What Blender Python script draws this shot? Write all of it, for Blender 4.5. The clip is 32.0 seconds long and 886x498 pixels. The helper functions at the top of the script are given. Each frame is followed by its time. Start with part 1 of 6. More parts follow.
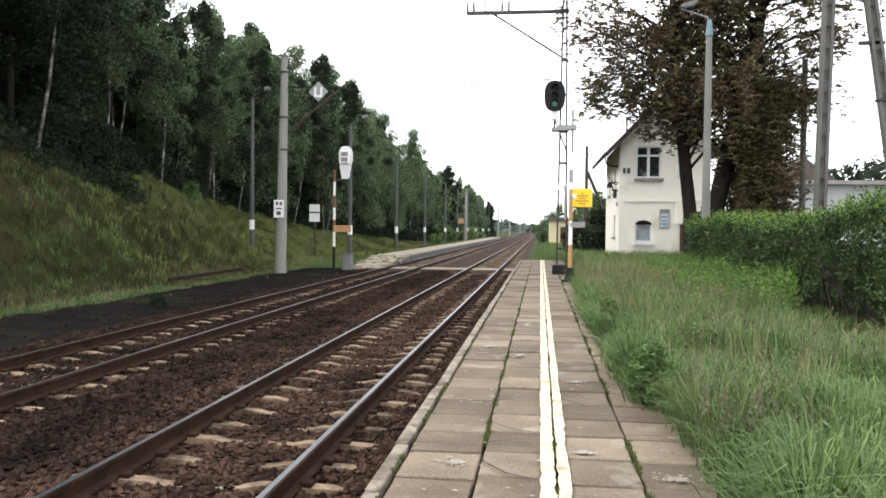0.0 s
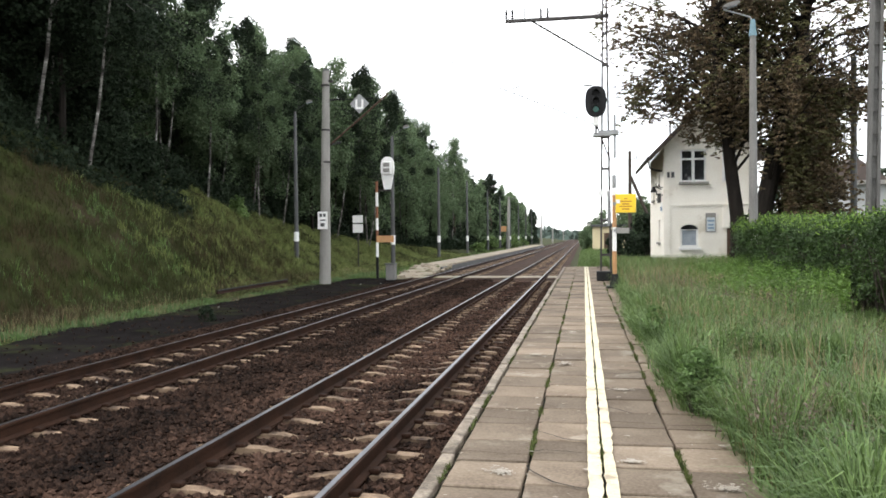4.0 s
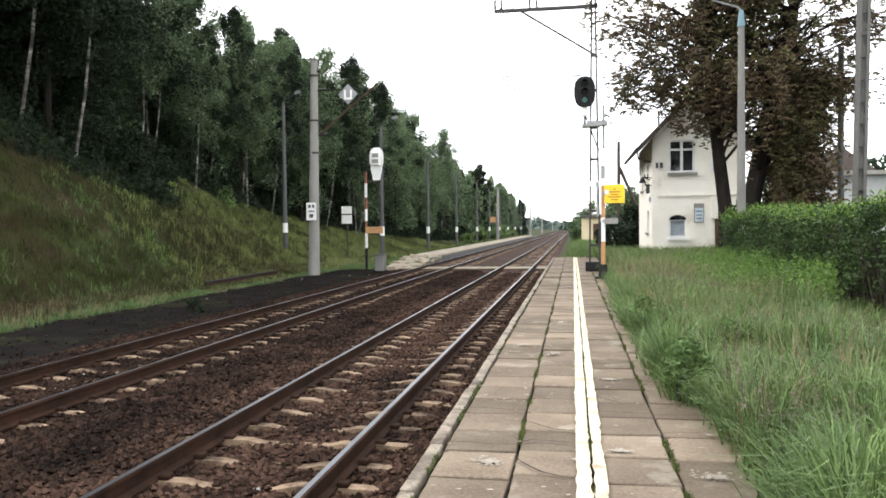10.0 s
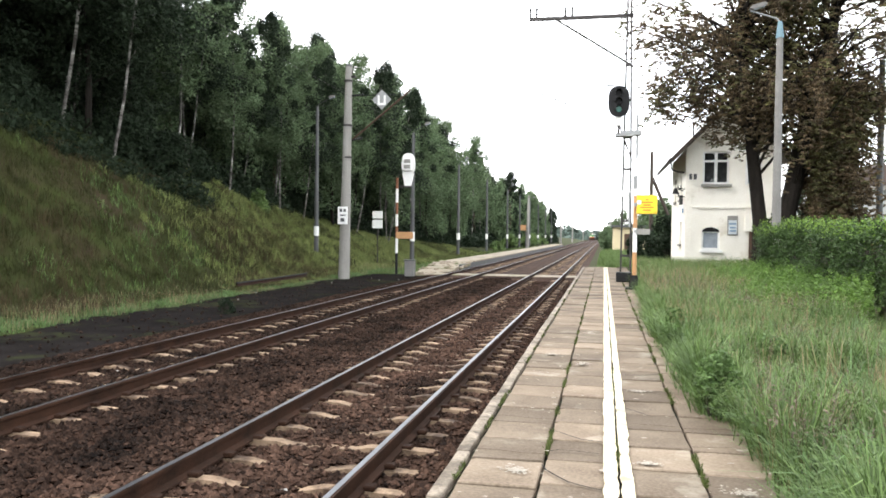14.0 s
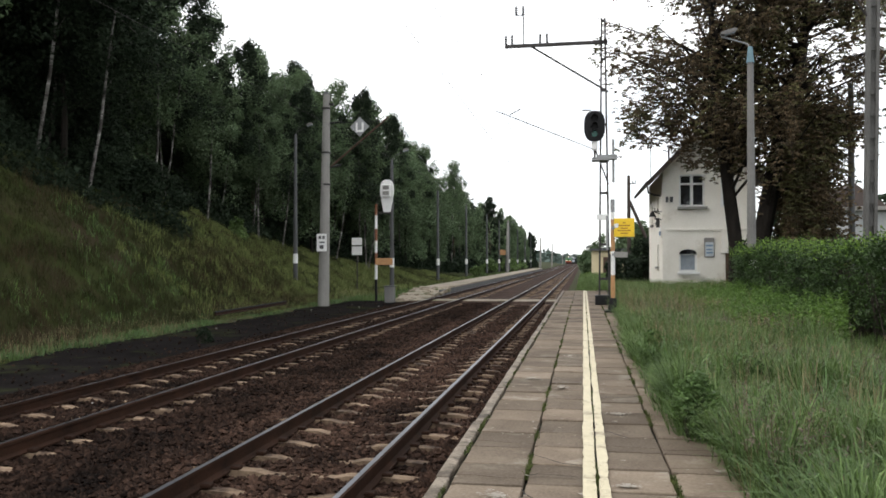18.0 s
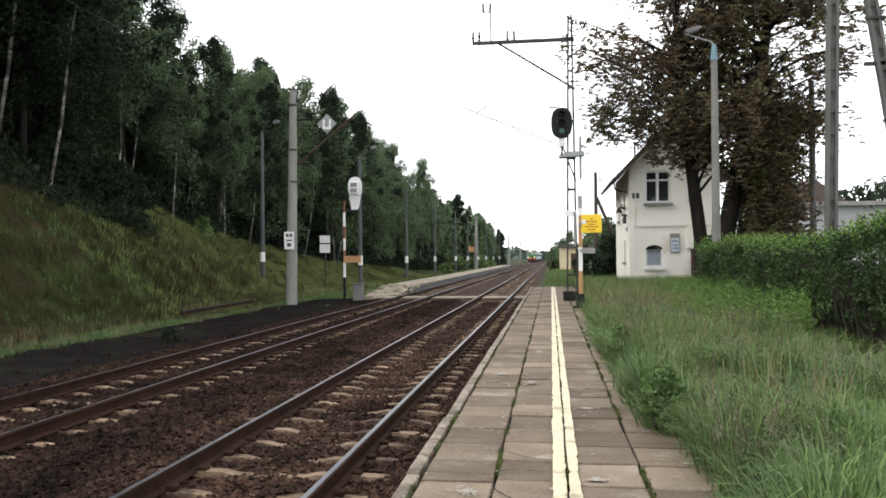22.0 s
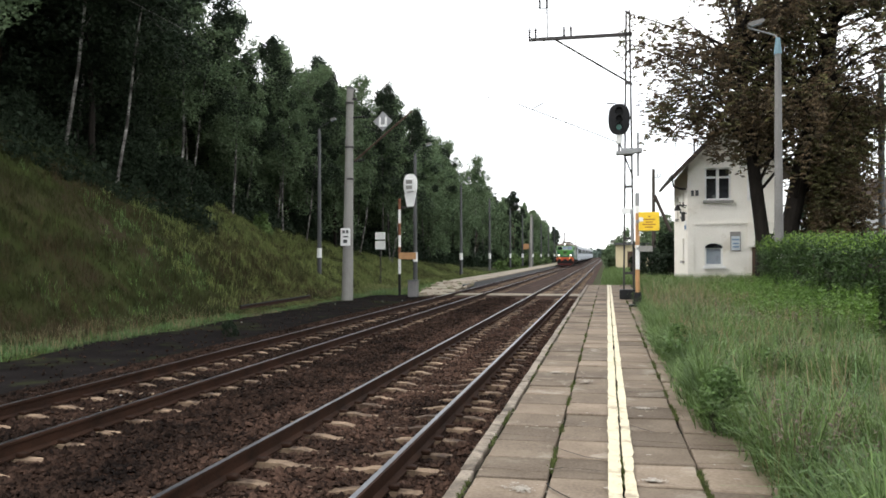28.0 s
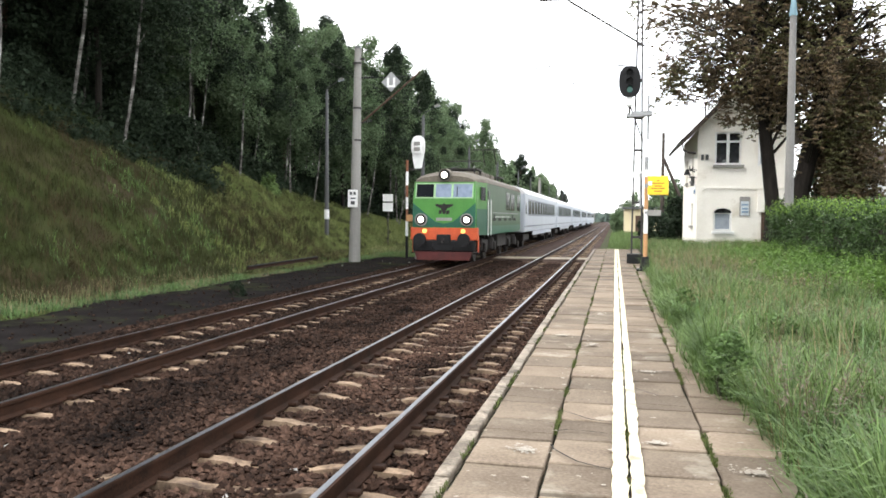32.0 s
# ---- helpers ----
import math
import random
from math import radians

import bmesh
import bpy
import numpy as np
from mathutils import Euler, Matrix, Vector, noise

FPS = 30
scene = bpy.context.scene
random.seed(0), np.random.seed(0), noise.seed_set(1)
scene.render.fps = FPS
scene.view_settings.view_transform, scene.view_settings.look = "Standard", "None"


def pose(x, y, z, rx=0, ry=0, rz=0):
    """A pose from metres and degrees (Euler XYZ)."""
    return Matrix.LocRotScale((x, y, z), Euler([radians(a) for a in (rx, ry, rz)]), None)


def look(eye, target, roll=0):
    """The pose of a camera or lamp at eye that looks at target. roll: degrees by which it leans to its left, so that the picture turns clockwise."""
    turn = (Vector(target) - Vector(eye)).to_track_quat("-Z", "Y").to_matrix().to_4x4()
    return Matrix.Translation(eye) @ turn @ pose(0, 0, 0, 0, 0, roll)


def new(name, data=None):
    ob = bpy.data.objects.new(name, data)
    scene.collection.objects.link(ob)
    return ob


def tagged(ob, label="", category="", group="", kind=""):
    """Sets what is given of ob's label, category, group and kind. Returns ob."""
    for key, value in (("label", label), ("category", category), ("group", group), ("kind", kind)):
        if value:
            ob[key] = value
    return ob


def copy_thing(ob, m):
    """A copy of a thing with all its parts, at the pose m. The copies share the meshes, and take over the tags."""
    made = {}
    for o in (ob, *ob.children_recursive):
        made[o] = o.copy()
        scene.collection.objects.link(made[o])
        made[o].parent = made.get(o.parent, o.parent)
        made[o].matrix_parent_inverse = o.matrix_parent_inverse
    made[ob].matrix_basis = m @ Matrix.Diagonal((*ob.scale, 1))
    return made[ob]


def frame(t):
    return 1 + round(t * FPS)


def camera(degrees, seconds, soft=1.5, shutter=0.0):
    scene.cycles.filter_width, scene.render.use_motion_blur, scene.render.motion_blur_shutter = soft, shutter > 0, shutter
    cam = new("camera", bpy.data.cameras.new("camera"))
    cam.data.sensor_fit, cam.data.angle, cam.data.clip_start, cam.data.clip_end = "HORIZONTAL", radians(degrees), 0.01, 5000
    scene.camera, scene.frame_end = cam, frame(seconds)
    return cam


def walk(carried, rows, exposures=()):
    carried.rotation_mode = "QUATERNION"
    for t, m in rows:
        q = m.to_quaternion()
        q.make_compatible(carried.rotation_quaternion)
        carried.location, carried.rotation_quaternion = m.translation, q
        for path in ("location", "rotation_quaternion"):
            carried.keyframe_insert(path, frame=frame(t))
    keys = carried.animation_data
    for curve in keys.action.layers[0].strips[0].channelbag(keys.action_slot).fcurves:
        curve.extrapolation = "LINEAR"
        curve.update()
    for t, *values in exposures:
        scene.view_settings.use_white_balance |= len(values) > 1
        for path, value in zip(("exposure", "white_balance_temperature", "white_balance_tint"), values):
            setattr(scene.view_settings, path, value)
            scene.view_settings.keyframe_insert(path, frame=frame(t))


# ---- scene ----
cam = camera(58.4, 32.0, soft=1.7)

PATH = [
    (0, (-0.016, 0.054, 1.551), (-0.259, 2.039, 1.5), 0.6),
    (0.5, (-0.022, 0.073, 1.54), (-0.263, 2.058, 1.498), 0.7),
    (1, (-0.019, 0.083, 1.538), (-0.268, 2.067, 1.498), 0.7),
    (1.5, (-0.016, 0.088, 1.541), (-0.265, 2.073, 1.511), 0.4),
    (2, (-0.011, 0.088, 1.54), (-0.284, 2.069, 1.508), 0.2),
    (2.5, (-0.01, 0.084, 1.54), (-0.284, 2.065, 1.52), -0.0),
    (3, (-0.012, 0.075, 1.543), (-0.296, 2.055, 1.532), 0.0),
    (3.5, (-0.01, 0.064, 1.547), (-0.301, 2.043, 1.528), -0.1),
    (4, (-0.011, 0.047, 1.552), (-0.361, 2.015, 1.523), -0.5),
    (4.5, (-0.011, 0.021, 1.555), (-0.46, 1.969, 1.509), -0.5),
    (6.5, (-0.014, 0.086, 1.54), (-0.302, 2.065, 1.499), 0.1),
    (7, (-0.012, 0.099, 1.541), (-0.288, 2.08, 1.492), -0.0),
    (7.5, (-0.008, 0.106, 1.536), (-0.272, 2.089, 1.504), -0.4),
    (8, (-0.008, 0.106, 1.537), (-0.264, 2.089, 1.498), -0.5),
    (8.5, (-0.01, 0.114, 1.537), (-0.28, 2.095, 1.493), -0.3),
    (9, (-0.01, 0.117, 1.535), (-0.282, 2.098, 1.499), -0.6),
    (9.5, (-0.007, 0.095, 1.54), (-0.298, 2.073, 1.498), -0.6),
    (10, (-0.005, 0.068, 1.547), (-0.329, 2.041, 1.495), -0.6),
    (10.5, (-0.01, 0.037, 1.553), (-0.433, 1.991, 1.489), -0.7),
    (11, (-0.014, 0.025, 1.557), (-0.459, 1.973, 1.479), -0.6),
    (11.5, (-0.02, 0.014, 1.559), (-0.471, 1.961, 1.468), -0.0),
    (12, (-0.021, 0.01, 1.559), (-0.484, 1.953, 1.466), -0.0),
    (12.5, (-0.016, 0.016, 1.557), (-0.472, 1.962, 1.47), 0.1),
    (13, (-0.018, 0.025, 1.554), (-0.467, 1.973, 1.475), -0.4),
    (13.5, (-0.02, 0.039, 1.549), (-0.426, 1.996, 1.481), 0.8),
    (14, (-0.017, 0.041, 1.552), (-0.414, 2.001, 1.516), 0.7),
    (14.5, (-0.008, 0.031, 1.552), (-0.382, 1.995, 1.57), 0.1),
    (15, (-0.003, 0.012, 1.55), (-0.326, 1.984, 1.615), -0.4),
    (15.5, (-0.005, 0.013, 1.552), (-0.31, 1.989, 1.617), -0.2),
    (17.5, (0.015, 0.031, 1.548), (-0.271, 2.01, 1.605), -1.0),
    (18, (0.013, 0.029, 1.549), (-0.335, 1.998, 1.578), -0.1),
    (18.5, (0.009, 0.009, 1.549), (-0.415, 1.963, 1.568), -0.6),
    (19, (0.007, 0.023, 1.549), (-0.407, 1.979, 1.54), -0.6),
    (19.5, (0.003, 0.049, 1.543), (-0.382, 2.011, 1.547), -0.4),
    (20, (-0.006, 0.075, 1.536), (-0.303, 2.053, 1.543), 0.2),
    (20.5, (-0.002, 0.09, 1.531), (-0.265, 2.072, 1.543), 0.2),
    (21, (0.004, 0.089, 1.534), (-0.264, 2.071, 1.55), -0.0),
    (21.5, (0.008, 0.076, 1.536), (-0.26, 2.058, 1.56), -0.3),
    (22, (0.008, 0.063, 1.538), (-0.262, 2.045, 1.56), -0.5),
    (22.5, (0.012, 0.061, 1.54), (-0.254, 2.043, 1.575), -0.4),
    (23, (0.013, 0.061, 1.54), (-0.247, 2.044, 1.581), -0.6),
    (23.5, (0.019, 0.06, 1.54), (-0.231, 2.043, 1.586), -0.7),
    (24, (0.012, 0.073, 1.54), (-0.223, 2.058, 1.587), -0.3),
    (24.5, (0.016, 0.082, 1.537), (-0.209, 2.069, 1.59), -0.0),
    (25, (0.02, 0.089, 1.537), (-0.211, 2.076, 1.576), -0.4),
    (25.5, (0.017, 0.081, 1.536), (-0.258, 2.062, 1.569), -0.5),
    (26, (0.004, 0.064, 1.537), (-0.335, 2.035, 1.551), 0.9),
    (26.5, (0.004, 0.05, 1.54), (-0.376, 2.013, 1.558), 0.1),
    (28.5, (0.003, 0.025, 1.54), (-0.415, 1.981, 1.549), 0.2),
    (29, (-0.003, 0.019, 1.54), (-0.432, 1.973, 1.533), 1.1),
    (29.5, (-0.006, 0.019, 1.539), (-0.395, 1.981, 1.523), 1.2),
    (30, (-0.008, 0.028, 1.538), (-0.397, 1.99, 1.502), 1.1),
    (30.5, (-0.004, 0.035, 1.538), (-0.395, 1.996, 1.492), 0.8),
    (31, (-0.006, 0.046, 1.535), (-0.4, 2.006, 1.474), 0.8),
    (31.5, (-0.002, 0.055, 1.535), (-0.41, 2.011, 1.467), 0.7),
    (32, (0.0, 0.068, 1.53), (-0.423, 2.021, 1.451), 0.4),
]

EXPOSURES = [(0, 0.85), (3, 0.79), (4, 0.79), (7, 0.85), (8, 0.87), (9, 0.85), (10, 0.97), (11, 1.22), (13, 1.24), (14, 1.29), (15, 0.92), (16.5, 0.47), (18, 0.15), (19, 0.67),
             (20, 0.82), (21, 0.65), (22, 0.47), (23, 0.27), (24, -0.09), (25, -0.38), (26, -0.08), (27, 0.27), (29, 0.77), (30, 0.97), (32, 1.22)]
walk(cam, [(t, look(eye, target, roll)) for t, eye, target, roll in PATH], EXPOSURES)

# ---- world and sun ----
SUN_EL, SUN_AZ = 42, 250      # degrees; azimuth clockwise from +y
world = bpy.data.worlds.new("world")
scene.world = world
world.use_nodes = True
wn, wl = world.node_tree.nodes, world.node_tree.links
wn.clear()
w_out = wn.new("ShaderNodeOutputWorld")
w_bg = wn.new("ShaderNodeBackground")
w_sky = wn.new("ShaderNodeTexSky")
w_sky.sky_type, w_sky.sun_disc = "NISHITA", False
w_sky.sun_elevation, w_sky.sun_rotation = radians(SUN_EL), radians(SUN_AZ)
w_co = wn.new("ShaderNodeTexCoord")
w_map = wn.new("ShaderNodeMapping")
w_map.inputs["Scale"].default_value = (1.6, 1.6, 5.0)
w_map.inputs["Location"].default_value = (2.3, 0.6, 1.9)
w_noise = wn.new("ShaderNodeTexNoise")
w_noise.inputs["Scale"].default_value, w_noise.inputs["Detail"].default_value = 1.7, 7
w_ramp = wn.new("ShaderNodeValToRGB")
w_ramp.color_ramp.elements[0].position, w_ramp.color_ramp.elements[1].position = 0.40, 0.58
w_ramp.color_ramp.elements[0].color = (0.62, 0.62, 0.62, 1)
w_mix = wn.new("ShaderNodeMixRGB")
w_mix.inputs[2].default_value = (16.5, 16.7, 17.0, 1)
w_bg.inputs["Strength"].default_value = 0.1
wl.new(w_co.outputs["Generated"], w_map.inputs["Vector"])
wl.new(w_map.outputs[0], w_noise.inputs["Vector"])
wl.new(w_noise.outputs["Fac"], w_ramp.inputs[0])
wl.new(w_ramp.outputs[0], w_mix.inputs[0])
wl.new(w_sky.outputs[0], w_mix.inputs[1])
wl.new(w_mix.outputs[0], w_bg.inputs["Color"])
wl.new(w_bg.outputs[0], w_out.inputs[0])

sun = new("sun", bpy.data.lights.new("sun", "SUN"))
sun.data.energy, sun.data.angle, sun.data.color = 1.3, radians(14), (1.0, 0.96, 0.9)
_d = Vector((math.sin(radians(SUN_AZ)) * math.cos(radians(SUN_EL)), math.cos(radians(SUN_AZ)) * math.cos(radians(SUN_EL)), math.sin(radians(SUN_EL))))
sun.matrix_world = look(_d * 50, (0, 0, 0))


# ---- materials ----
def mat(name, c1, c2=None, rough=0.8, metal=0.0, scale=3.0, fine=40.0, bump=0.25, rand=0.0, stain=None, stain_amt=0.0, stretch=(1, 1, 1), emit=0.0, island=0.0, depth=0.01, trans=0.0, spec=0.35):
    """Two-scale noise between c1 and c2, an optional stain colour, per-object or per-island brightness, and fine bump."""
    m = bpy.data.materials.new(name)
    m.use_nodes = True
    nt = m.node_tree
    n, l = nt.nodes, nt.links
    b = n["Principled BSDF"]
    c2 = c2 or tuple(v * 0.7 for v in c1)
    co = n.new("ShaderNodeTexCoord")
    mp = n.new("ShaderNodeMapping")
    mp.inputs["Scale"].default_value = stretch
    l.new(co.outputs["Object"], mp.inputs["Vector"])
    vec = mp.outputs[0]
    if rand:
        oi = n.new("ShaderNodeObjectInfo")
        ad = n.new("ShaderNodeVectorMath")
        sc = n.new("ShaderNodeMath")
        sc.operation = "MULTIPLY"
        sc.inputs[1].default_value = 37.0
        l.new(oi.outputs["Random"], sc.inputs[0])
        l.new(vec, ad.inputs[0])
        l.new(sc.outputs[0], ad.inputs[1])
        vec = ad.outputs[0]
    n1 = n.new("ShaderNodeTexNoise")
    n1.inputs["Scale"].default_value, n1.inputs["Detail"].default_value = scale, 5
    n2 = n.new("ShaderNodeTexNoise")
    n2.inputs["Scale"].default_value, n2.inputs["Detail"].default_value = fine, 3
    l.new(vec, n1.inputs["Vector"])
    l.new(vec, n2.inputs["Vector"])
    mx = n.new("ShaderNodeMath")
    mx.operation = "MULTIPLY_ADD"
    mx.inputs[1].default_value, mx.inputs[2].default_value = 0.45, 0.0
    l.new(n2.outputs["Fac"], mx.inputs[0])
    m2 = n.new("ShaderNodeMath")
    m2.operation = "MULTIPLY_ADD"
    m2.inputs[1].default_value = 0.55
    l.new(n1.outputs["Fac"], m2.inputs[0])
    l.new(mx.outputs[0], m2.inputs[2])
    rp = n.new("ShaderNodeValToRGB")
    rp.color_ramp.elements[0].position, rp.color_ramp.elements[1].position = 0.36, 0.64
    rp.color_ramp.elements[0].color, rp.color_ramp.elements[1].color = (*c2, 1), (*c1, 1)
    l.new(m2.outputs[0], rp.inputs[0])
    col = rp.outputs[0]
    if stain:
        n3 = n.new("ShaderNodeTexNoise")
        n3.inputs["Scale"].default_value, n3.inputs["Detail"].default_value = scale * 0.6, 8
        n3.inputs["Roughness"].default_value = 0.7
        l.new(vec, n3.inputs["Vector"])
        r3 = n.new("ShaderNodeValToRGB")
        r3.color_ramp.elements[0].position, r3.color_ramp.elements[1].position = 0.62 - stain_amt * 0.35, 0.70 - stain_amt * 0.2
        l.new(n3.outputs["Fac"], r3.inputs[0])
        m3 = n.new("ShaderNodeMixRGB")
        m3.inputs[2].default_value = (*stain, 1)
        l.new(r3.outputs[0], m3.inputs[0])
        l.new(col, m3.inputs[1])
        col = m3.outputs[0]
    if rand or island:
        hv = n.new("ShaderNodeHueSaturation")
        mr = n.new("ShaderNodeMapRange")
        amp = island or rand
        mr.inputs["To Min"].default_value, mr.inputs["To Max"].default_value = 1 - amp, 1 + amp
        if island:
            ge = n.new("ShaderNodeNewGeometry")
            l.new(ge.outputs["Random Per Island"], mr.inputs["Value"])
        else:
            l.new(oi.outputs["Random"], mr.inputs["Value"])
        l.new(mr.outputs[0], hv.inputs["Value"])
        l.new(col, hv.inputs["Color"])
        col = hv.outputs[0]
    l.new(col, b.inputs["Base Color"])
    b.inputs["Roughness"].default_value, b.inputs["Metallic"].default_value = rough, metal
    b.inputs["Specular IOR Level"].default_value = spec if not metal else 0.5
    if bump:
        bp = n.new("ShaderNodeBump")
        bp.inputs["Strength"].default_value, bp.inputs["Distance"].default_value = bump, depth
        l.new(m2.outputs[0], bp.inputs["Height"])
        l.new(bp.outputs[0], b.inputs["Normal"])
    if emit:
        b.inputs["Emission Color"].default_value, b.inputs["Emission Strength"].default_value = (*c1, 1), emit
    if trans:
        ts = n.new("ShaderNodeBsdfTranslucent")
        l.new(col, ts.inputs["Color"])
        ms = n.new("ShaderNodeMixShader")
        ms.inputs[0].default_value = trans
        l.new(b.outputs[0], ms.inputs[1])
        l.new(ts.outputs[0], ms.inputs[2])
        l.new(ms.outputs[0], n["Material Output"].inputs[0])
    return m


def glass_mat(name, tint, rough=0.04):
    m = bpy.data.materials.new(name)
    m.use_nodes = True
    b = m.node_tree.nodes["Principled BSDF"]
    b.inputs["Base Color"].default_value = (*tint, 1)
    b.inputs["Roughness"].default_value = rough
    b.inputs["Specular IOR Level"].default_value = 0.8
    return m


M = {}
M["soil"] = mat("soil", (0.034, 0.045, 0.0105), (0.020, 0.027, 0.0075), scale=0.5, fine=9, stain=(0.036, 0.028, 0.015), stain_amt=0.4, bump=0.5, depth=0.05, spec=0.05)
M["ash"] = mat("ash", (0.018, 0.0160, 0.0155), (0.009, 0.0082, 0.0080), scale=1.2, fine=25, bump=0.8, depth=0.03, stain=(0.026, 0.029, 0.015), stain_amt=0.3, spec=0.0, rough=1.0)
M["ballast"] = mat("ballast", (0.066, 0.0380, 0.0270), (0.016, 0.0094, 0.0068), scale=1.5, fine=28, bump=1.0, depth=0.04, stain=(0.022, 0.010, 0.006), stain_amt=0.35, spec=0.04)
M["stone"] = mat("stone", (0.068, 0.0400, 0.0285), (0.008, 0.0050, 0.0038), scale=1.2, fine=50, bump=0.3, island=0.7, spec=0.06)
# Shade in the gaps between the stones is put into this darker colour.
M["stone_dark_shade"] = mat("stone_gap_shade", (0.038, 0.0222, 0.0158), (0.005, 0.0034, 0.0027), scale=1.2, fine=50, bump=0.3, island=0.7, spec=0.05)
M["sleeper"] = mat("sleeper", (0.30, 0.215, 0.145), (0.17, 0.12, 0.08), scale=4, fine=60, rand=0.22, stain=(0.05, 0.032, 0.022), stain_amt=0.55, spec=0.15)
M["rail"] = mat("rail_rust", (0.045, 0.0215, 0.0130), (0.014, 0.008, 0.0055), rough=0.8, scale=3, fine=60, spec=0.1)
M["railtop"] = mat("rail_top", (0.20, 0.21, 0.235), (0.10, 0.105, 0.115), rough=0.36, metal=1.0, scale=2, fine=30, bump=0.05, stretch=(8, 0.5, 1))
M["slab"] = mat("slab", (0.192, 0.153, 0.114), (0.106, 0.081, 0.059), rough=0.85, scale=2.2, fine=45, rand=0.33, bump=0.6, stain=(0.25, 0.22, 0.175), stain_amt=0.16, spec=0.15)
M["kerb"] = mat("kerb", (0.30, 0.255, 0.20), (0.13, 0.105, 0.08), scale=5, fine=40, rand=0.15, bump=0.5, stain=(0.07, 0.055, 0.04), stain_amt=0.4)
M["lime"] = mat("lime_bloom", (0.36, 0.33, 0.28), (0.24, 0.21, 0.17), rough=0.9, scale=6, fine=50, bump=0)
M["joint"] = mat("joint_soil", (0.028, 0.026, 0.016), (0.014, 0.018, 0.009), scale=3, fine=30, spec=0.1)
M["paint"] = mat("line_paint", (0.60, 0.54, 0.385), (0.50, 0.44, 0.30), rough=0.7, scale=5, fine=45, stain=(0.28, 0.23, 0.165), stain_amt=0.25)
M["conc"] = mat("concrete", (0.29, 0.28, 0.26), (0.20, 0.192, 0.178), scale=1.5, fine=30, bump=0.3, stretch=(1, 1, 0.35))
M["conc_dark"] = mat("concrete_dark", (0.10, 0.103, 0.105), (0.065, 0.066, 0.066), scale=1.5, fine=30, stretch=(1, 1, 0.35))
M["plaster"] = mat("plaster", (0.84, 0.81, 0.74), (0.76, 0.72, 0.64), scale=0.9, fine=14, bump=0.25, stain=(0.62, 0.57, 0.48), stain_amt=0.15)
M["white"] = mat("white_paint", (0.80, 0.80, 0.78), (0.68, 0.68, 0.66), rough=0.5, scale=4, fine=30, bump=0.1)
M["black"] = mat("black_paint", (0.014, 0.014, 0.015), (0.008, 0.008, 0.008), rough=0.6, scale=5, fine=40, spec=0.2)
M["steel"] = mat("dark_steel", (0.050, 0.046, 0.044), (0.028, 0.024, 0.022), rough=0.6, metal=0.0, scale=3, fine=40)
M["grey_steel"] = mat("grey_steel", (0.32, 0.33, 0.33), (0.22, 0.22, 0.22), rough=0.5, metal=0.3, scale=3, fine=30)
M["orange"] = mat("orange_paint", (0.50, 0.27, 0.12), (0.34, 0.19, 0.09), rough=0.6, scale=6, fine=40)
M["rust"] = mat("rusty_red", (0.24, 0.10, 0.05), (0.14, 0.06, 0.035), rough=0.7, scale=6, fine=40)
M["yellow"] = mat("yellow_paint", (0.85, 0.58, 0.03), (0.75, 0.48, 0.03), rough=0.5, scale=5, fine=40, bump=0.05)
M["rooftile"] = mat("roof_tile", (0.10, 0.075, 0.065), (0.06, 0.05, 0.045), scale=2, fine=20, rand=0.25)
M["wood"] = mat("dark_wood", (0.06, 0.045, 0.035), (0.035, 0.027, 0.022), scale=3, fine=40, stretch=(1, 1, 0.2))
M["brownwood"] = mat("brown_wood", (0.10, 0.06, 0.04), (0.06, 0.035, 0.025), scale=3, fine=40, stretch=(4, 4, 0.4))
M["glass_dark"] = glass_mat("window_glass", (0.02, 0.022, 0.025))
M["glass_pale"] = mat("curtained_glass", (0.34, 0.38, 0.42), (0.24, 0.27, 0.31), rough=0.12, scale=3, fine=20, bump=0)
M["bark"] = mat("bark", (0.022, 0.018, 0.015), (0.011, 0.0095, 0.008), scale=5, fine=30, bump=0.8, depth=0.03, stretch=(1, 1, 0.3), spec=0.1)
M["birch"] = mat("birch_bark", (0.38, 0.365, 0.34), (0.20, 0.19, 0.175), scale=3, fine=14, stain=(0.035, 0.03, 0.027), stain_amt=0.75, stretch=(0.7, 0.7, 1.6))
M["pinebark"] = mat("pine_bark", (0.11, 0.07, 0.05), (0.06, 0.042, 0.034), scale=4, fine=24, bump=0.7, stretch=(1, 1, 0.3))
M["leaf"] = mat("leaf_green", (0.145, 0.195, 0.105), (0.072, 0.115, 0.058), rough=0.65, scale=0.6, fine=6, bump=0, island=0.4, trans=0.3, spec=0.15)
# Dark leaf tone; it also puts the wood's shade into near leaves.
M["leaf_dark_shade"] = mat("leaf_dark_shade", (0.030, 0.043, 0.025), (0.016, 0.025, 0.015), rough=0.7, scale=0.5, fine=6, bump=0, island=0.4, trans=0.22, spec=0.08)
M["leaf_sunlit"] = mat("leaf_sunlit", (0.17, 0.27, 0.04), (0.10, 0.18, 0.03), rough=0.55, scale=1.2, fine=9, bump=0, island=0.35, trans=0.3)
M["leaf_brown"] = mat("leaf_brown", (0.125, 0.085, 0.045), (0.062, 0.048, 0.026), rough=0.7, scale=0.8, fine=5, bump=0, island=0.5, trans=0.25)
M["leaf_olive"] = mat("leaf_olive", (0.135, 0.125, 0.050), (0.065, 0.064, 0.026), rough=0.6, scale=0.8, fine=5, bump=0, island=0.45, trans=0.3)
M["hedge"] = mat("hedge_leaf", (0.058, 0.105, 0.026), (0.024, 0.048, 0.014), rough=0.5, scale=1.2, fine=8, bump=0, island=0.5, trans=0.25)
